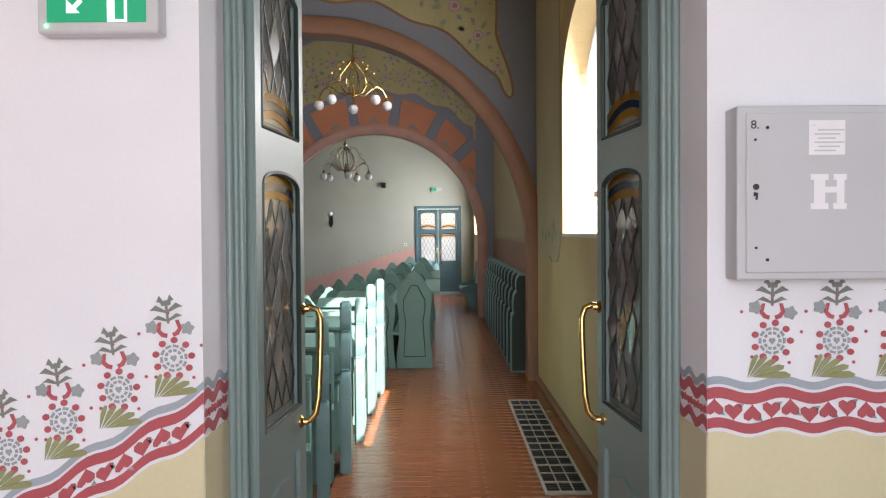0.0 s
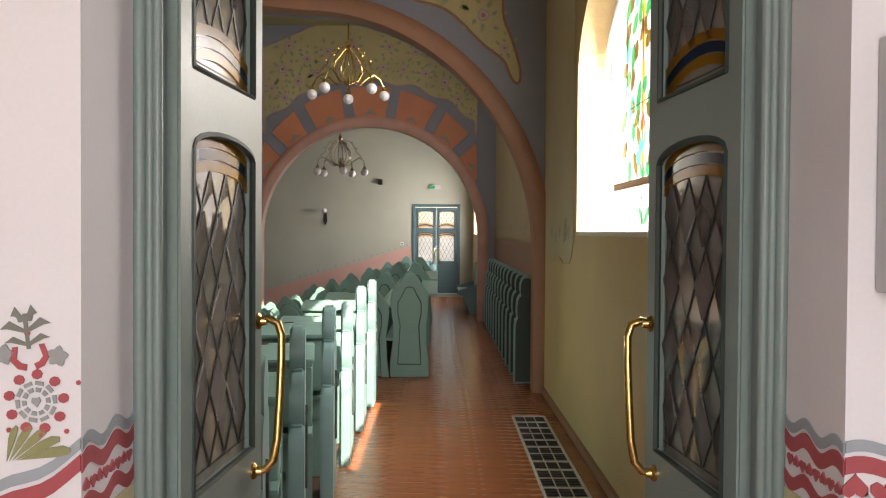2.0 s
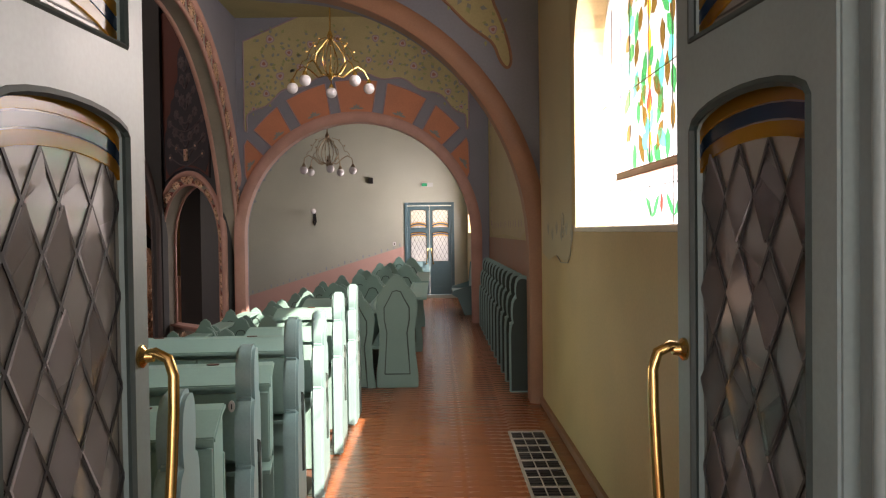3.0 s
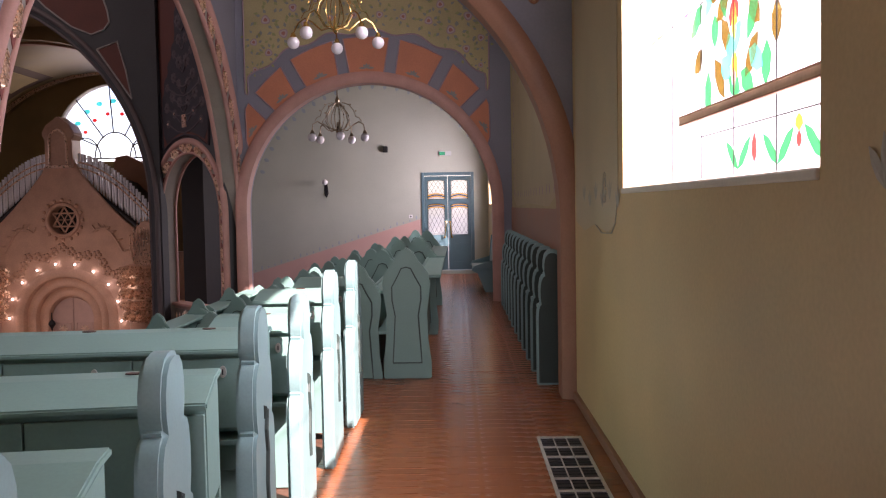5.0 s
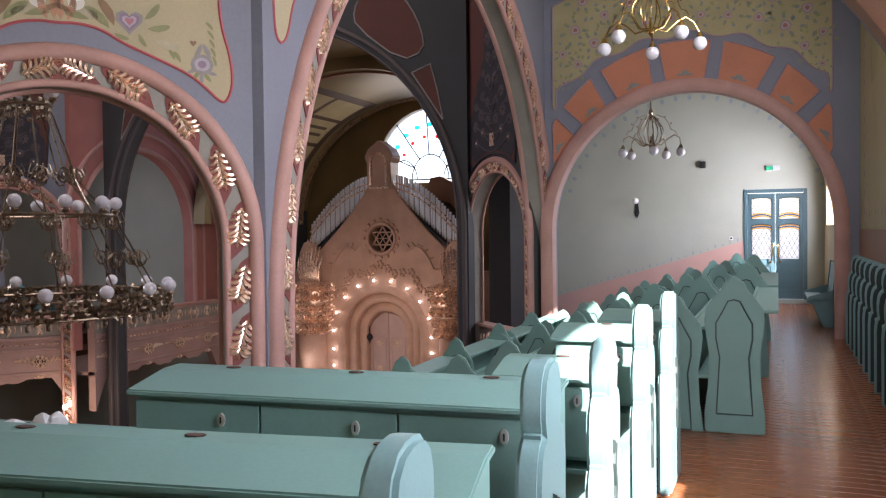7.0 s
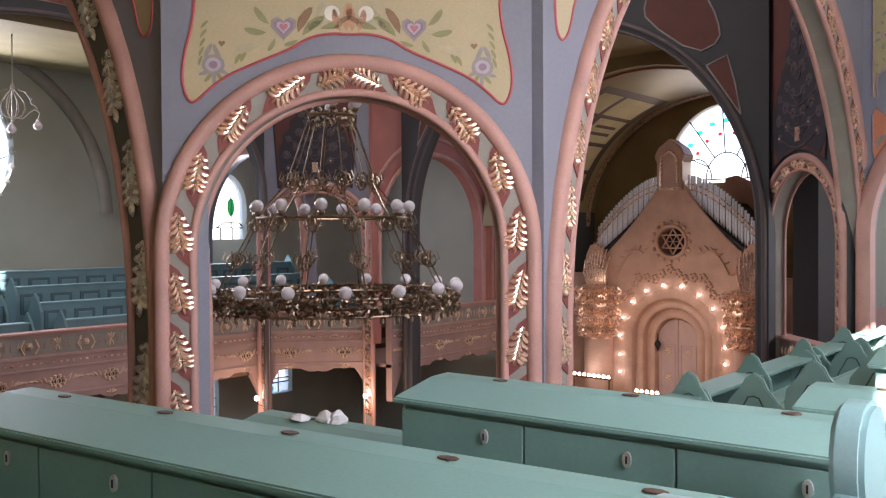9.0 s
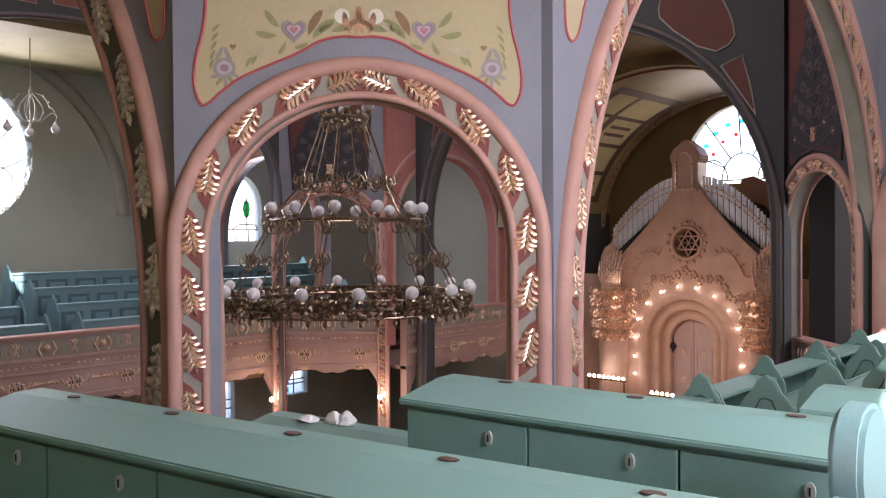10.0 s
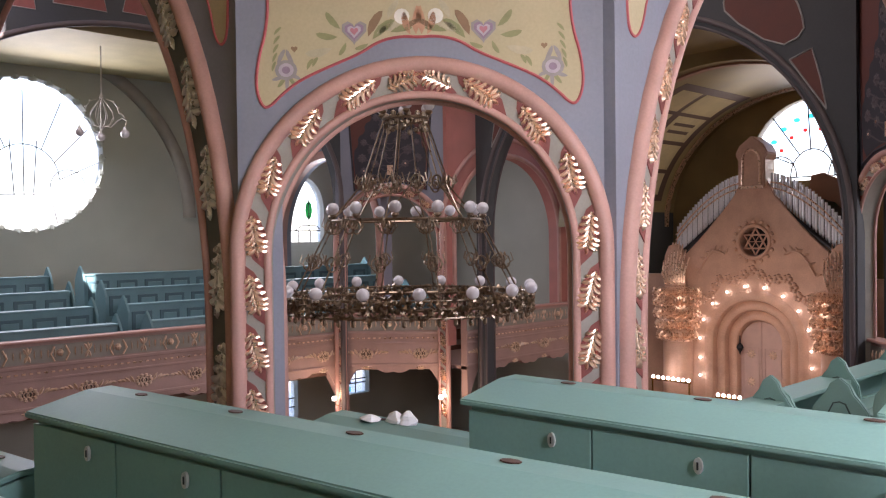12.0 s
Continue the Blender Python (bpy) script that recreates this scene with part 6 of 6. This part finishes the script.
# yellow field over the first cross arch
mm = pose(0, 9.746, 0)
low = [(-1.2 + 2.95 * math.cos(radians(a)) + 0.0, 1.5 + (3.0 + 0.05 * math.sin(a * 0.35)) * math.sin(radians(a))) for a in range(100, 40, -3)]
field = low + [(1.02, 3.38), (1.10, 3.30), (1.14, 3.42), (1.05, 3.75), (0.92, 4.05), (0.95, 4.35), (0.9, 5.0), (0.95, 5.72), (-1.7, 5.72)]
fld = bordered("painted_field", "olive-yellow painted field with rose garland", field, mm, OLIVE, BROWNROSE, 0.03)
sprays(fld, [(0.72, 4.05, 0.75), (0.45, 4.4, 0.9), (0.1, 4.62, 0.8), (-0.3, 4.72, 1.0), (0.75, 4.6, 0.7), (0.6, 5.0, 0.8), (-0.7, 4.9, 0.9), (0.1, 5.0, 0.9), (0.95, 3.7, 0.5)], -0.008)

DUSKGREY = material("dusk_grey_ornament_paint", (0.085, 0.066, 0.072), 0.65, var=0.15, scale=10)
# dark ornamental panels on the diagonal walls, seen from within the hall
for ang in (135, 45):
    mm = side_pose(ang) @ Matrix.Translation((0, -0.344, 0))
    pn = bordered("ornament_panel", "dark red panel with indigo tree ornament", [(-0.85, 2.78), (-0.45, 2.95), (0, 3.02), (0.45, 2.95), (0.85, 2.78), (0.95, 4.3), (1.1, 6.2), (-1.1, 6.2), (-0.95, 4.3)], mm, DARKRED, INDIGO, 0.05, soften=0)
    half = [(0.4, 3.02), (0.80, 2.85), (0.87, 3.70), (0.74, 3.85), (0.76, 4.05), (0.58, 4.15), (0.60, 4.35), (0.42, 4.45), (0.44, 4.65), (0.27, 4.75), (0.30, 5.2), (0.16, 5.42)]
    blob = rounded([(0, 3.08)] + half + [(-x, z) for x, z in reversed(half)], 1)
    part("indigo_tree", plate(blob, y0=-0.010, y1=-0.005), INDIGO, pn)
    bm, gd = bmesh.new(), bmesh.new()
    for s in (-1, 1):
        for x, z, r in ((0.16, 3.62, 0.10), (0.36, 3.42, 0.09), (0.62, 3.25, 0.08), (0.66, 3.55, 0.10), (0.42, 3.74, 0.11), (0.62, 3.92, 0.08), (0.36, 4.08, 0.10), (0.17, 3.95, 0.09), (0.14, 4.34, 0.12), (0.32, 4.5, 0.08), (0.13, 4.75, 0.10), (0.14, 5.08, 0.12)):
            for q in range(8):
                lobe(bm, s * x, z, q * 45, r * 1.1, r * 0.42, 0.012, -0.011)
            ball(r * 0.3, gd if z < 3.7 and r < 0.095 else bm, (s * x, -0.014, z), 6)
            tube([(s * x, -0.012, z), (s * x * 0.4, -0.013, z - 0.16), (0, -0.012, z - 0.2)], 0.016, 4, bm)
    box(gd, -0.07, 0.07, -0.03, -0.01, 3.15, 3.38)
    part("mauve_blossoms", bm, DUSKGREY, pn)
    part("gilded_hearts", gd, GOLD, pn)
PALELINE = material("grey_line_paint", (0.30, 0.28, 0.26), 0.65, var=0.1, scale=10)
# triangular panels on the wall over the ark arch
mm = side_pose(90) @ Matrix.Translation((0, -0.344, 0))
for s in (-1, 1):
    bordered("triangle_panel", "dark red triangular wall panel with pale edge", [(s * 3.21, 4.68), (s * 3.60, 4.82), (s * 3.74, 4.3), (s * 3.84, 3.75)], mm, DARKRED, PALELINE, 0.035, soften=0)
    bordered("triangle_panel", "dark red wall panel with pale edge", rounded([(s * 2.02, 5.68), (s * 3.0, 4.92), (s * 3.48, 5.08), (s * 3.42, 5.5), (s * 3.2, 5.95), (s * 2.9, 6.3), (s * 2.2, 6.35), (s * 1.98, 6.0)], 1), mm, DARKRED, PALELINE, 0.035, soften=0)
mm = side_pose(180) @ Matrix.Translation((0, -0.344, 0))
for k in range(-3, 4):
    u = -0.52 + k * 1.3
    bordered("wall_panel", "dull maroon wall panel with pale edge", [(u - 0.5, 6.05 - 0.06 * k * k + 0.05), (u + 0.5, 6.05 - 0.06 * k * k + 0.05), (u + 0.4, 6.5), (u - 0.4, 6.5)], mm, MAROON, PALELINE, 0.02, soften=0)

# pink dado of the end wall, rising with the steps, and its stencilled edge
mm = pose(0, ENDY - 0.004, 0)
dd = structure(part("dado", plate([(-5.0, -1.2), (-0.46, -1.2), (-0.46, 1.34), (-5.0, -0.05)], y0=-0.002, y1=0), PINK), "pink painted dado rising along the end wall", "painting")
dd.matrix_world = mm
bm = bmesh.new()
for k in range(28):
    x = -4.9 + k * 0.16
    z = 1.34 + (x + 0.46) * 0.306
    lobe(bm, x, z + 0.02, 90, 0.10 if k % 3 == 0 else 0.05, 0.025, 0.003)
part("stencilled_edge", bm, BLUELINE, dd)
bm = bmesh.new()
for k in range(26):
    a = radians(12 + k * 6)
    lobe(bm, -1.6 + 2.95 * math.cos(a), 1.65 + 3.0 * math.sin(a), math.degrees(a) + 180, 0.13, 0.05, 0.003)
part("stencilled_arch", bm, BLUELINE, dd)

# pale upper fields of the window wall, with grey flourishes along their lower edge
PALEFLOURISH = material("pale_grey_flourish_paint", (0.40, 0.38, 0.32), 0.65, var=0.1, scale=8)
WW = pose(WALLX - 0.004, 0, 0, 0, 0, 90) @ FLIP
for nm, pts in (("pale_field", [(7.75, 1.75), (7.85, 1.52), (8.1, 1.45), (8.6, 1.5), (9.1, 1.44), (9.55, 1.5), (9.55, 5.6), (7.75, 5.6)]), ("pale_field", [(3.3, 1.35), (3.75, 1.22), (4.1, 1.3), (4.35, 1.55), (4.5, 1.9), (4.6, 5.6), (3.3, 5.6)])):
    fo = structure(part(nm, plate([(-y, z) for y, z in pts], y0=-0.002, y1=0), PALEWALL), "pale grey-ochre painted upper wall field", "painting")
    fo.matrix_world = WW
    bm = bmesh.new()
    base = pts[:5]
    for (ya, za), (yb, zb) in zip(base[:4], base[1:4]):
        tube([(-ya, 0.0, za), (-(ya + yb) / 2, 0.0, (za + zb) / 2 - 0.03), (-yb, 0.0, zb)], 0.005, 4, bm)
    for k in range(6):
        y, z = base[0][0] + (base[-1][0] - base[0][0]) * k / 5, 1.62 + 0.05 * (k % 2)
        for a in (60, 95, 130):
            lobe(bm, -y, z, a, 0.13, 0.022, 0.004, -0.002)
    y, z = (8.2, 1.75) if pts[0][0] > 7 else (4.12, 1.62)
    for r in (0.10, 0.06):
        tube([(-y + r * 0.6 * math.cos(t), -0.003, z + r * math.sin(t)) for t in [i * 0.5 for i in range(13)]], 0.005, 4, bm)
    part("grey_flourish", bm, PALEFLOURISH, fo)
# framed field on the wall of the middle bay
fo = structure(part("pale_field", plate([(-16.6, 1.75), (-15.9, 1.62), (-13.6, 1.66), (-11.3, 1.62), (-10.5, 1.75), (-10.5, 3.45), (-15.55, 3.45), (-15.6, 4.2), (-16.6, 4.2)], y0=-0.002, y1=0), YELLOW), "yellow painted wall field with stencilled border", "painting")
fo.matrix_world = pose(1.356, 0, 0, 0, 0, 90) @ FLIP
bm = bmesh.new()
for k in range(12):
    for y in (16.45, 10.65):
        for a in (40, 140, 220, 320):
            lobe(bm, -y, 1.85 + 0.25 * k, a, 0.07, 0.02, 0.003, -0.002)
for k in range(16):
    lobe(bm, -10.8 - 0.36 * k, 1.75, 60 + 60 * (k % 2), 0.12, 0.03, 0.003, -0.002)
part("stencilled_border", bm, MAUVE, fo)
structure(part("wall_strip", boxes((1.35, 1.37, 10.1, 17.15, -0.1, 1.6)), BROWNROSE), "brown painted lower wall behind the stalls", "wall")

# ---- stained glass window of the first bay ----
win = structure(new("window_6"), "tall stained glass window with a palm tree, bright with sun", "window")
win.matrix_world = RW
GY = -0.22                                     # depth of the glass in the opening
part("pane", plate(arch_loop(6.24, 1.37, 1.73, 3.0, 0.72, 24), y0=GY - 0.002, y1=GY + 0.002), SKYPANE, win).visible_shadow = False
part("sill", boxes((4.87, 7.61, GY, 0.012, 1.70, 1.735), bevel=0.008), CREAM, win)
TANBAR = material("tan_window_bar", (0.62, 0.46, 0.34), 0.6)
segs = [[(y, GY + 0.01, 1.73), (y, GY + 0.01, 3.25)] for y in (5.2, 5.75, 6.24, 6.73, 7.28)]
segs += [[(4.87, GY + 0.01, 1.96), (6.75, GY + 0.01, 1.96)], [(4.9, GY + 0.01, 2.6), (7.6, GY + 0.01, 2.6)]]
window_bars(win, segs, 0.0035, LEAD)
bar = part("amber_bar", boxes((4.87, 7.1, GY + 0.003, GY + 0.022, 2.05, 2.085)), TANBAR, win)
part("bar_edge", boxes((4.87, 7.1, GY + 0.002, GY + 0.028, 2.042, 2.05), (4.87, 7.1, GY + 0.002, GY + 0.028, 2.085, 2.092)), BROWNROSE, win)


def glass_bits(name, mat, rows):
    bm = bmesh.new()
    for y, z, a, l, w in rows:
        ca, sa = math.cos(radians(a)), math.sin(radians(a))
        pts = [(0, 0), (0.3, 0.5), (0.7, 0.45), (1, 0), (0.7, -0.45), (0.3, -0.5)]
        plate([(y + ca * l * p - sa * w * q, z + sa * l * p + ca * w * q) for p, q in pts], y0=GY + 0.004, y1=GY + 0.008, bm=bm)
    part(name, bm, mat, win).visible_shadow = False


rng = random.Random(4)
fronds = {0: [], 1: [], 2: []}
for side in (-1, 1):
    for b in range(7):
        z0 = 2.2 + 0.19 * b
        for k in range(5):
            y = 6.24 + side * (0.08 + 0.10 * k)
            z = z0 + 0.10 * k - 0.025 * k * k + rng.uniform(-0.02, 0.02)
            fronds[(k + b) % 3].append((y, z, rng.uniform(200, 340), rng.uniform(0.15, 0.24), 0.095))
glass_bits("green_fronds", GREENGLASS, fronds[0])
glass_bits("turquoise_fronds", TEALGLASS, fronds[1][::2])
glass_bits("brown_fronds", glass("brown_olive_glass", (0.24, 0.17, 0.05), haze=0.3), fronds[2])
glass_bits("trunk_glass", AMBER, [(6.24, 2.12 + 0.2 * k, 88, 0.19, 0.07) for k in range(7)])
glass_bits("red_flowers", REDGLASS, [(6.2, 2.42, 60, 0.14, 0.07), (6.3, 2.40, 110, 0.12, 0.06), (5.1, 1.84, 90, 0.07, 0.05), (5.55, 1.83, 90, 0.06, 0.04), (6.0, 1.80, 90, 0.12, 0.05)])
glass_bits("yellow_tulips", AMBER, [(5.1, 1.9, 90, 0.09, 0.08), (5.55, 1.89, 90, 0.06, 0.06)])
glass_bits("green_leaves", GREENGLASS, [(y, 1.78, a, 0.2, 0.05) for y in (5.0, 5.35, 5.75, 6.2) for a in (40, 140)])
glass_bits("violet_bits", VIOLETGLASS, [(7.0, 2.3 + 0.22 * k, 80, 0.12, 0.06) for k in range(4)] + [(6.24, 2.13, 80, 0.09, 0.06)])
# far bay window
win2 = structure(new("window_7"), "arched window of the far bay, bright with daylight", "window")
win2.matrix_world = RW
part("pane", plate(arch_loop(21.4, 1.3, 1.67, 2.3, 0.9, 24), y0=-0.02, y1=-0.016), SKYPANE, win2).visible_shadow = False
window_bars(win2, [[(21.4, 0.0, 1.67), (21.4, 0.0, 3.2)], [(20.1, 0.0, 2.2), (22.7, 0.0, 2.2)]], 0.012, LEAD)

# ---- floor grate ----
grate = thing("floor_grate", "steel heating grate let into the floor boards", "grate", pose(1.105, 6.9, 0.006))
part("rim", boxes((-0.155, -0.135, -1.58, 1.58, -0.004, 0.008), (0.135, 0.155, -1.58, 1.58, -0.004, 0.008), (-0.135, 0.135, 1.56, 1.58, -0.004, 0.008), (-0.135, 0.135, -1.58, -1.56, -0.004, 0.008)), STEEL, grate)
# black sheet that paints the dark of the gap under the bars
part("dark_gap_sheet", boxes((-0.135, 0.135, -1.56, 1.56, -0.004, -0.001)), BLACK, grate)
BARM = mesh_of("bar", boxes((-0.135, 0.135, -0.011, 0.011, -0.0005, 0.008)), STEEL)
for i in range(15):
    shared("bar", BARM, grate, Matrix.Translation((0, -1.54 + 0.22 * i, 0)))
THIN = mesh_of("mesh_wire", boxes((-0.135, 0.135, -0.003, 0.003, -0.0005, 0.004)), DARKMETAL)
for i in range(52):
    shared("mesh_wire", THIN, grate, Matrix.Translation((0, -1.53 + 0.06 * i, 0)))
for x in (-0.045, 0.045):
    part("tie", boxes((x - 0.004, x + 0.004, -1.56, 1.56, 0.004, 0.0085)), STEEL, grate)
skirt = structure(part("baseboard", boxes((WALLX - 0.03, WALLX + 0.01, 2.42, 9.7, 0, 0.07), bevel=0.006), BROWNROSE), "brown skirting along the window wall", "baseboard")

# ---- stalls along the wall of the middle bay ----
def stall(y):
    t = thing("stall", "sage green fold-down stall with wavy divider board", "stall", pose(1.27, y, 0), "stalls along the wall")
    part("divider_board", plate(pew_end_outline(0.30, 1.24), y0=0, y1=0.05, bevel=0.01), TEALEDGE, t)
    # dark sheet on the board face paints in its shade; nothing is recessed
    part("shade_panel", plate([(x * 0.86, 0.02 + z * 0.97) for x, z in pew_end_outline(0.30, 1.22)], y0=-0.004, y1=0.0), DARKLINE, t, "dark sheet painting in the shaded board face")
    part("arm_rest", boxes((-0.14, -0.05, 0.05, 0.10, 0.70, 0.74), bevel=0.01), TEALEDGE, t)
    part("folded_seat", boxes((-0.02, 0.02, 0.08, 0.58, 0.40, 0.86), bevel=0.01), TEAL, t, "folded green seat")
    part("back_panel", boxes((0.04, 0.075, 0.05, 0.62, 0.06, 1.06), bevel=0.004), TEAL, t)
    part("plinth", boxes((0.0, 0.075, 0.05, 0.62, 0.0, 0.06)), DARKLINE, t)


for k in range(11):
    stall(10.25 + 0.62 * k)

# settle by the far door
st = thing("settle", "blue-green painted settle beside the end door", "bench", pose(0.95, 18.6, 0))
part("seat", boxes((-0.25, 0.18, 0, 1.6, 0.42, 0.46), bevel=0.01), BLUEPEW, st)
part("backrest", plate([(0.12, 0.46), (0.2, 0.46), (0.24, 1.0), (0.18, 1.02)], y0=0, y1=1.6, m=None), BLUEPEW, st)
for y in (0.0, 1.55):
    part("end_board", plate([(-0.28, 0.42), (-0.16, 0.36), (-0.02, 0.0), (0.22, 0.0), (0.26, 1.02), (0.16, 1.04), (0.12, 0.6), (-0.24, 0.5)], y0=y, y1=y + 0.05, bevel=0.008), BLUEPEW, st)

# ---- vestibule wall things ----
cab = thing("hydrant_cabinet", "light grey steel fire hydrant cabinet with white letter", "cabinet", pose(1.102, 2.2, 1.612) @ Matrix.Diagonal((1, 1, 0.965, 1)))
part("body", boxes((0, 0.62, -0.10, -0.0, 0, 0.51), bevel=0.006), BOXPAINT, cab)
cdoor = part("door", boxes((0.025, 0.60, -0.106, -0.098, 0.022, 0.488), bevel=0.003), BOXPAINT, cab)
y = -0.1085
part("letter_h", plate([(0.205, 0.185), (0.255, 0.185), (0.255, 0.202), (0.246, 0.202), (0.246, 0.233), (0.278, 0.233), (0.278, 0.202), (0.269, 0.202), (0.269, 0.185), (0.306, 0.185), (0.306, 0.202), (0.300, 0.202), (0.300, 0.270), (0.306, 0.270), (0.306, 0.287), (0.269, 0.287), (0.269, 0.270), (0.278, 0.270), (0.278, 0.250), (0.246, 0.250), (0.246, 0.270), (0.255, 0.270), (0.255, 0.287), (0.205, 0.287), (0.205, 0.270), (0.214, 0.270), (0.214, 0.202), (0.205, 0.202)], y0=y, y1=-0.105), PAPER, cdoor, "white letter H").location.z = 0.022
label = part("paper_label", boxes((0.200, 0.302, y, -0.105, 0.345, 0.445)), PAPER, cdoor, "white paper label with grey print")
bm = boxes(*[(0.215 + 0.01 * (k % 2), 0.275 + 0.012 * (k % 3), y - 0.001, y, 0.355 + 0.012 * k, 0.359 + 0.012 * k) for k in range(6)])
lathe([(0.007, 0), (0.007, 0.001)], 10, bm, (0.212, y, 0.43))
part("print", bm, BOXPAINT, label)
label.location.z = 0.02
for x, z, r in ((0.062, 0.45, 0.005), (0.028, 0.415, 0.004), (0.030, 0.278, 0.009), (0.030, 0.10, 0.004), (0.062, 0.065, 0.005)):
    part("lock_hole", plate(arc(x + 0.022, z - 0.005, r, r, 0, 360, 12)[:-1], y0=y, y1=-0.105), BLACK, cdoor)
part("key_tag", plate([(0.050, 0.235), (0.056, 0.235), (0.058, 0.255), (0.046, 0.258), (0.045, 0.245), (0.051, 0.247)], y0=y, y1=-0.105), BLACK, cdoor)
fc = bpy.data.curves.new("mark", "FONT")
fc.body, fc.size, fc.extrude = "8.", 0.035, 0.0005
tmp = bpy.data.objects.new("mark", fc)
fm = bpy.data.meshes.new_from_object(tmp)
fm.materials.append(BLACK)
mk = shared("written_mark", fm, cdoor, pose(0.036, y, 0.442, 90))
bpy.data.objects.remove(tmp)

sign = thing("exit_sign", "lit green emergency exit sign in clear plastic housing", "sign", pose(-0.70, 2.2, 2.325))
part("housing", boxes((-0.172, 0.172, -0.075, 0, 0.0, 0.17), bevel=0.008), CLEARPLASTIC, sign)
face = part("face", boxes((-0.142, 0.138, -0.080, -0.074, 0.030, 0.155), bevel=0.002), GREEN, sign, "lit green face")
ar = bmesh.new()
plate([(-0.085, 0.055), (-0.048, 0.055), (-0.060, 0.067), (-0.040, 0.087), (-0.048, 0.095), (-0.068, 0.075), (-0.085, 0.092)], y0=-0.083, y1=-0.079, bm=ar)
part("arrow", ar, SIGNWHITE, face)
part("doorway_mark", plate(rect(0.03, 0.085, 0.03, 0.12), [rect(0.05, 0.078, 0.036, 0.11)], -0.083, -0.079), SIGNWHITE, face)
part("diode", ball(0.005, None, (-0.145, -0.078, 0.02), 8), LED, sign)

# small things of the end wall
s2 = thing("exit_sign", "small lit green exit sign over the end door", "sign", pose(0.15, ENDY, 2.87))
part("housing", boxes((-0.15, 0.15, -0.05, 0, 0, 0.11), bevel=0.006), CLEARPLASTIC, s2)
part("face", boxes((-0.14, -0.0, -0.056, -0.049, 0.015, 0.095)), GREEN, s2)
spk = thing("wall_speaker", "small black loudspeaker on the end wall", "speaker", pose(-1.31, ENDY, 3.05))
part("body", boxes((-0.06, 0.06, -0.10, 0, -0.075, 0.075), bevel=0.02), BLACK, spk)
sw = thing("light_switch", "small white switch plate beside the end door", "switch", pose(-0.72, ENDY, 1.40))
part("plate", boxes((-0.04, 0.04, -0.015, 0, -0.04, 0.04), bevel=0.004), PAPER, sw)
part("rocker", boxes((-0.02, 0.02, -0.02, -0.013, -0.02, 0.02)), BLACK, sw)
sc = thing("wall_sconce", "dark iron wall sconce with a white globe", "lamp", pose(-2.78, ENDY, 2.0))
part("back_plate", plate([(0, -0.12), (0.05, 0), (0.03, 0.2), (0, 0.26), (-0.03, 0.2), (-0.05, 0)], y0=-0.02, y1=0, bevel=0.004), DARKMETAL, sc)
part("arm", tube([(0, -0.02, 0.0), (0, -0.18, -0.06), (0, -0.26, 0.06), (0, -0.24, 0.2)], 0.014, 6), DARKMETAL, sc)
part("globe", ball(0.07, None, (0, -0.24, 0.27), 14), GLOBE, sc, "", True)

# ---- floor boards ----
floor = structure(new("floor"), "worn brown painted floor boards of the gallery aisle", "floor")
PLANK = mesh_of("floor_board", boxes((-0.95, 0.95, 0.0012, 0.1188, -0.03, 0), bevel=0.0016), FLOORWOOD)
for i in range(172):
    shared("floor_board", PLANK, floor, pose(0.45, 2.42 + 0.12 * i, random.uniform(-0.0006, 0.0006)))
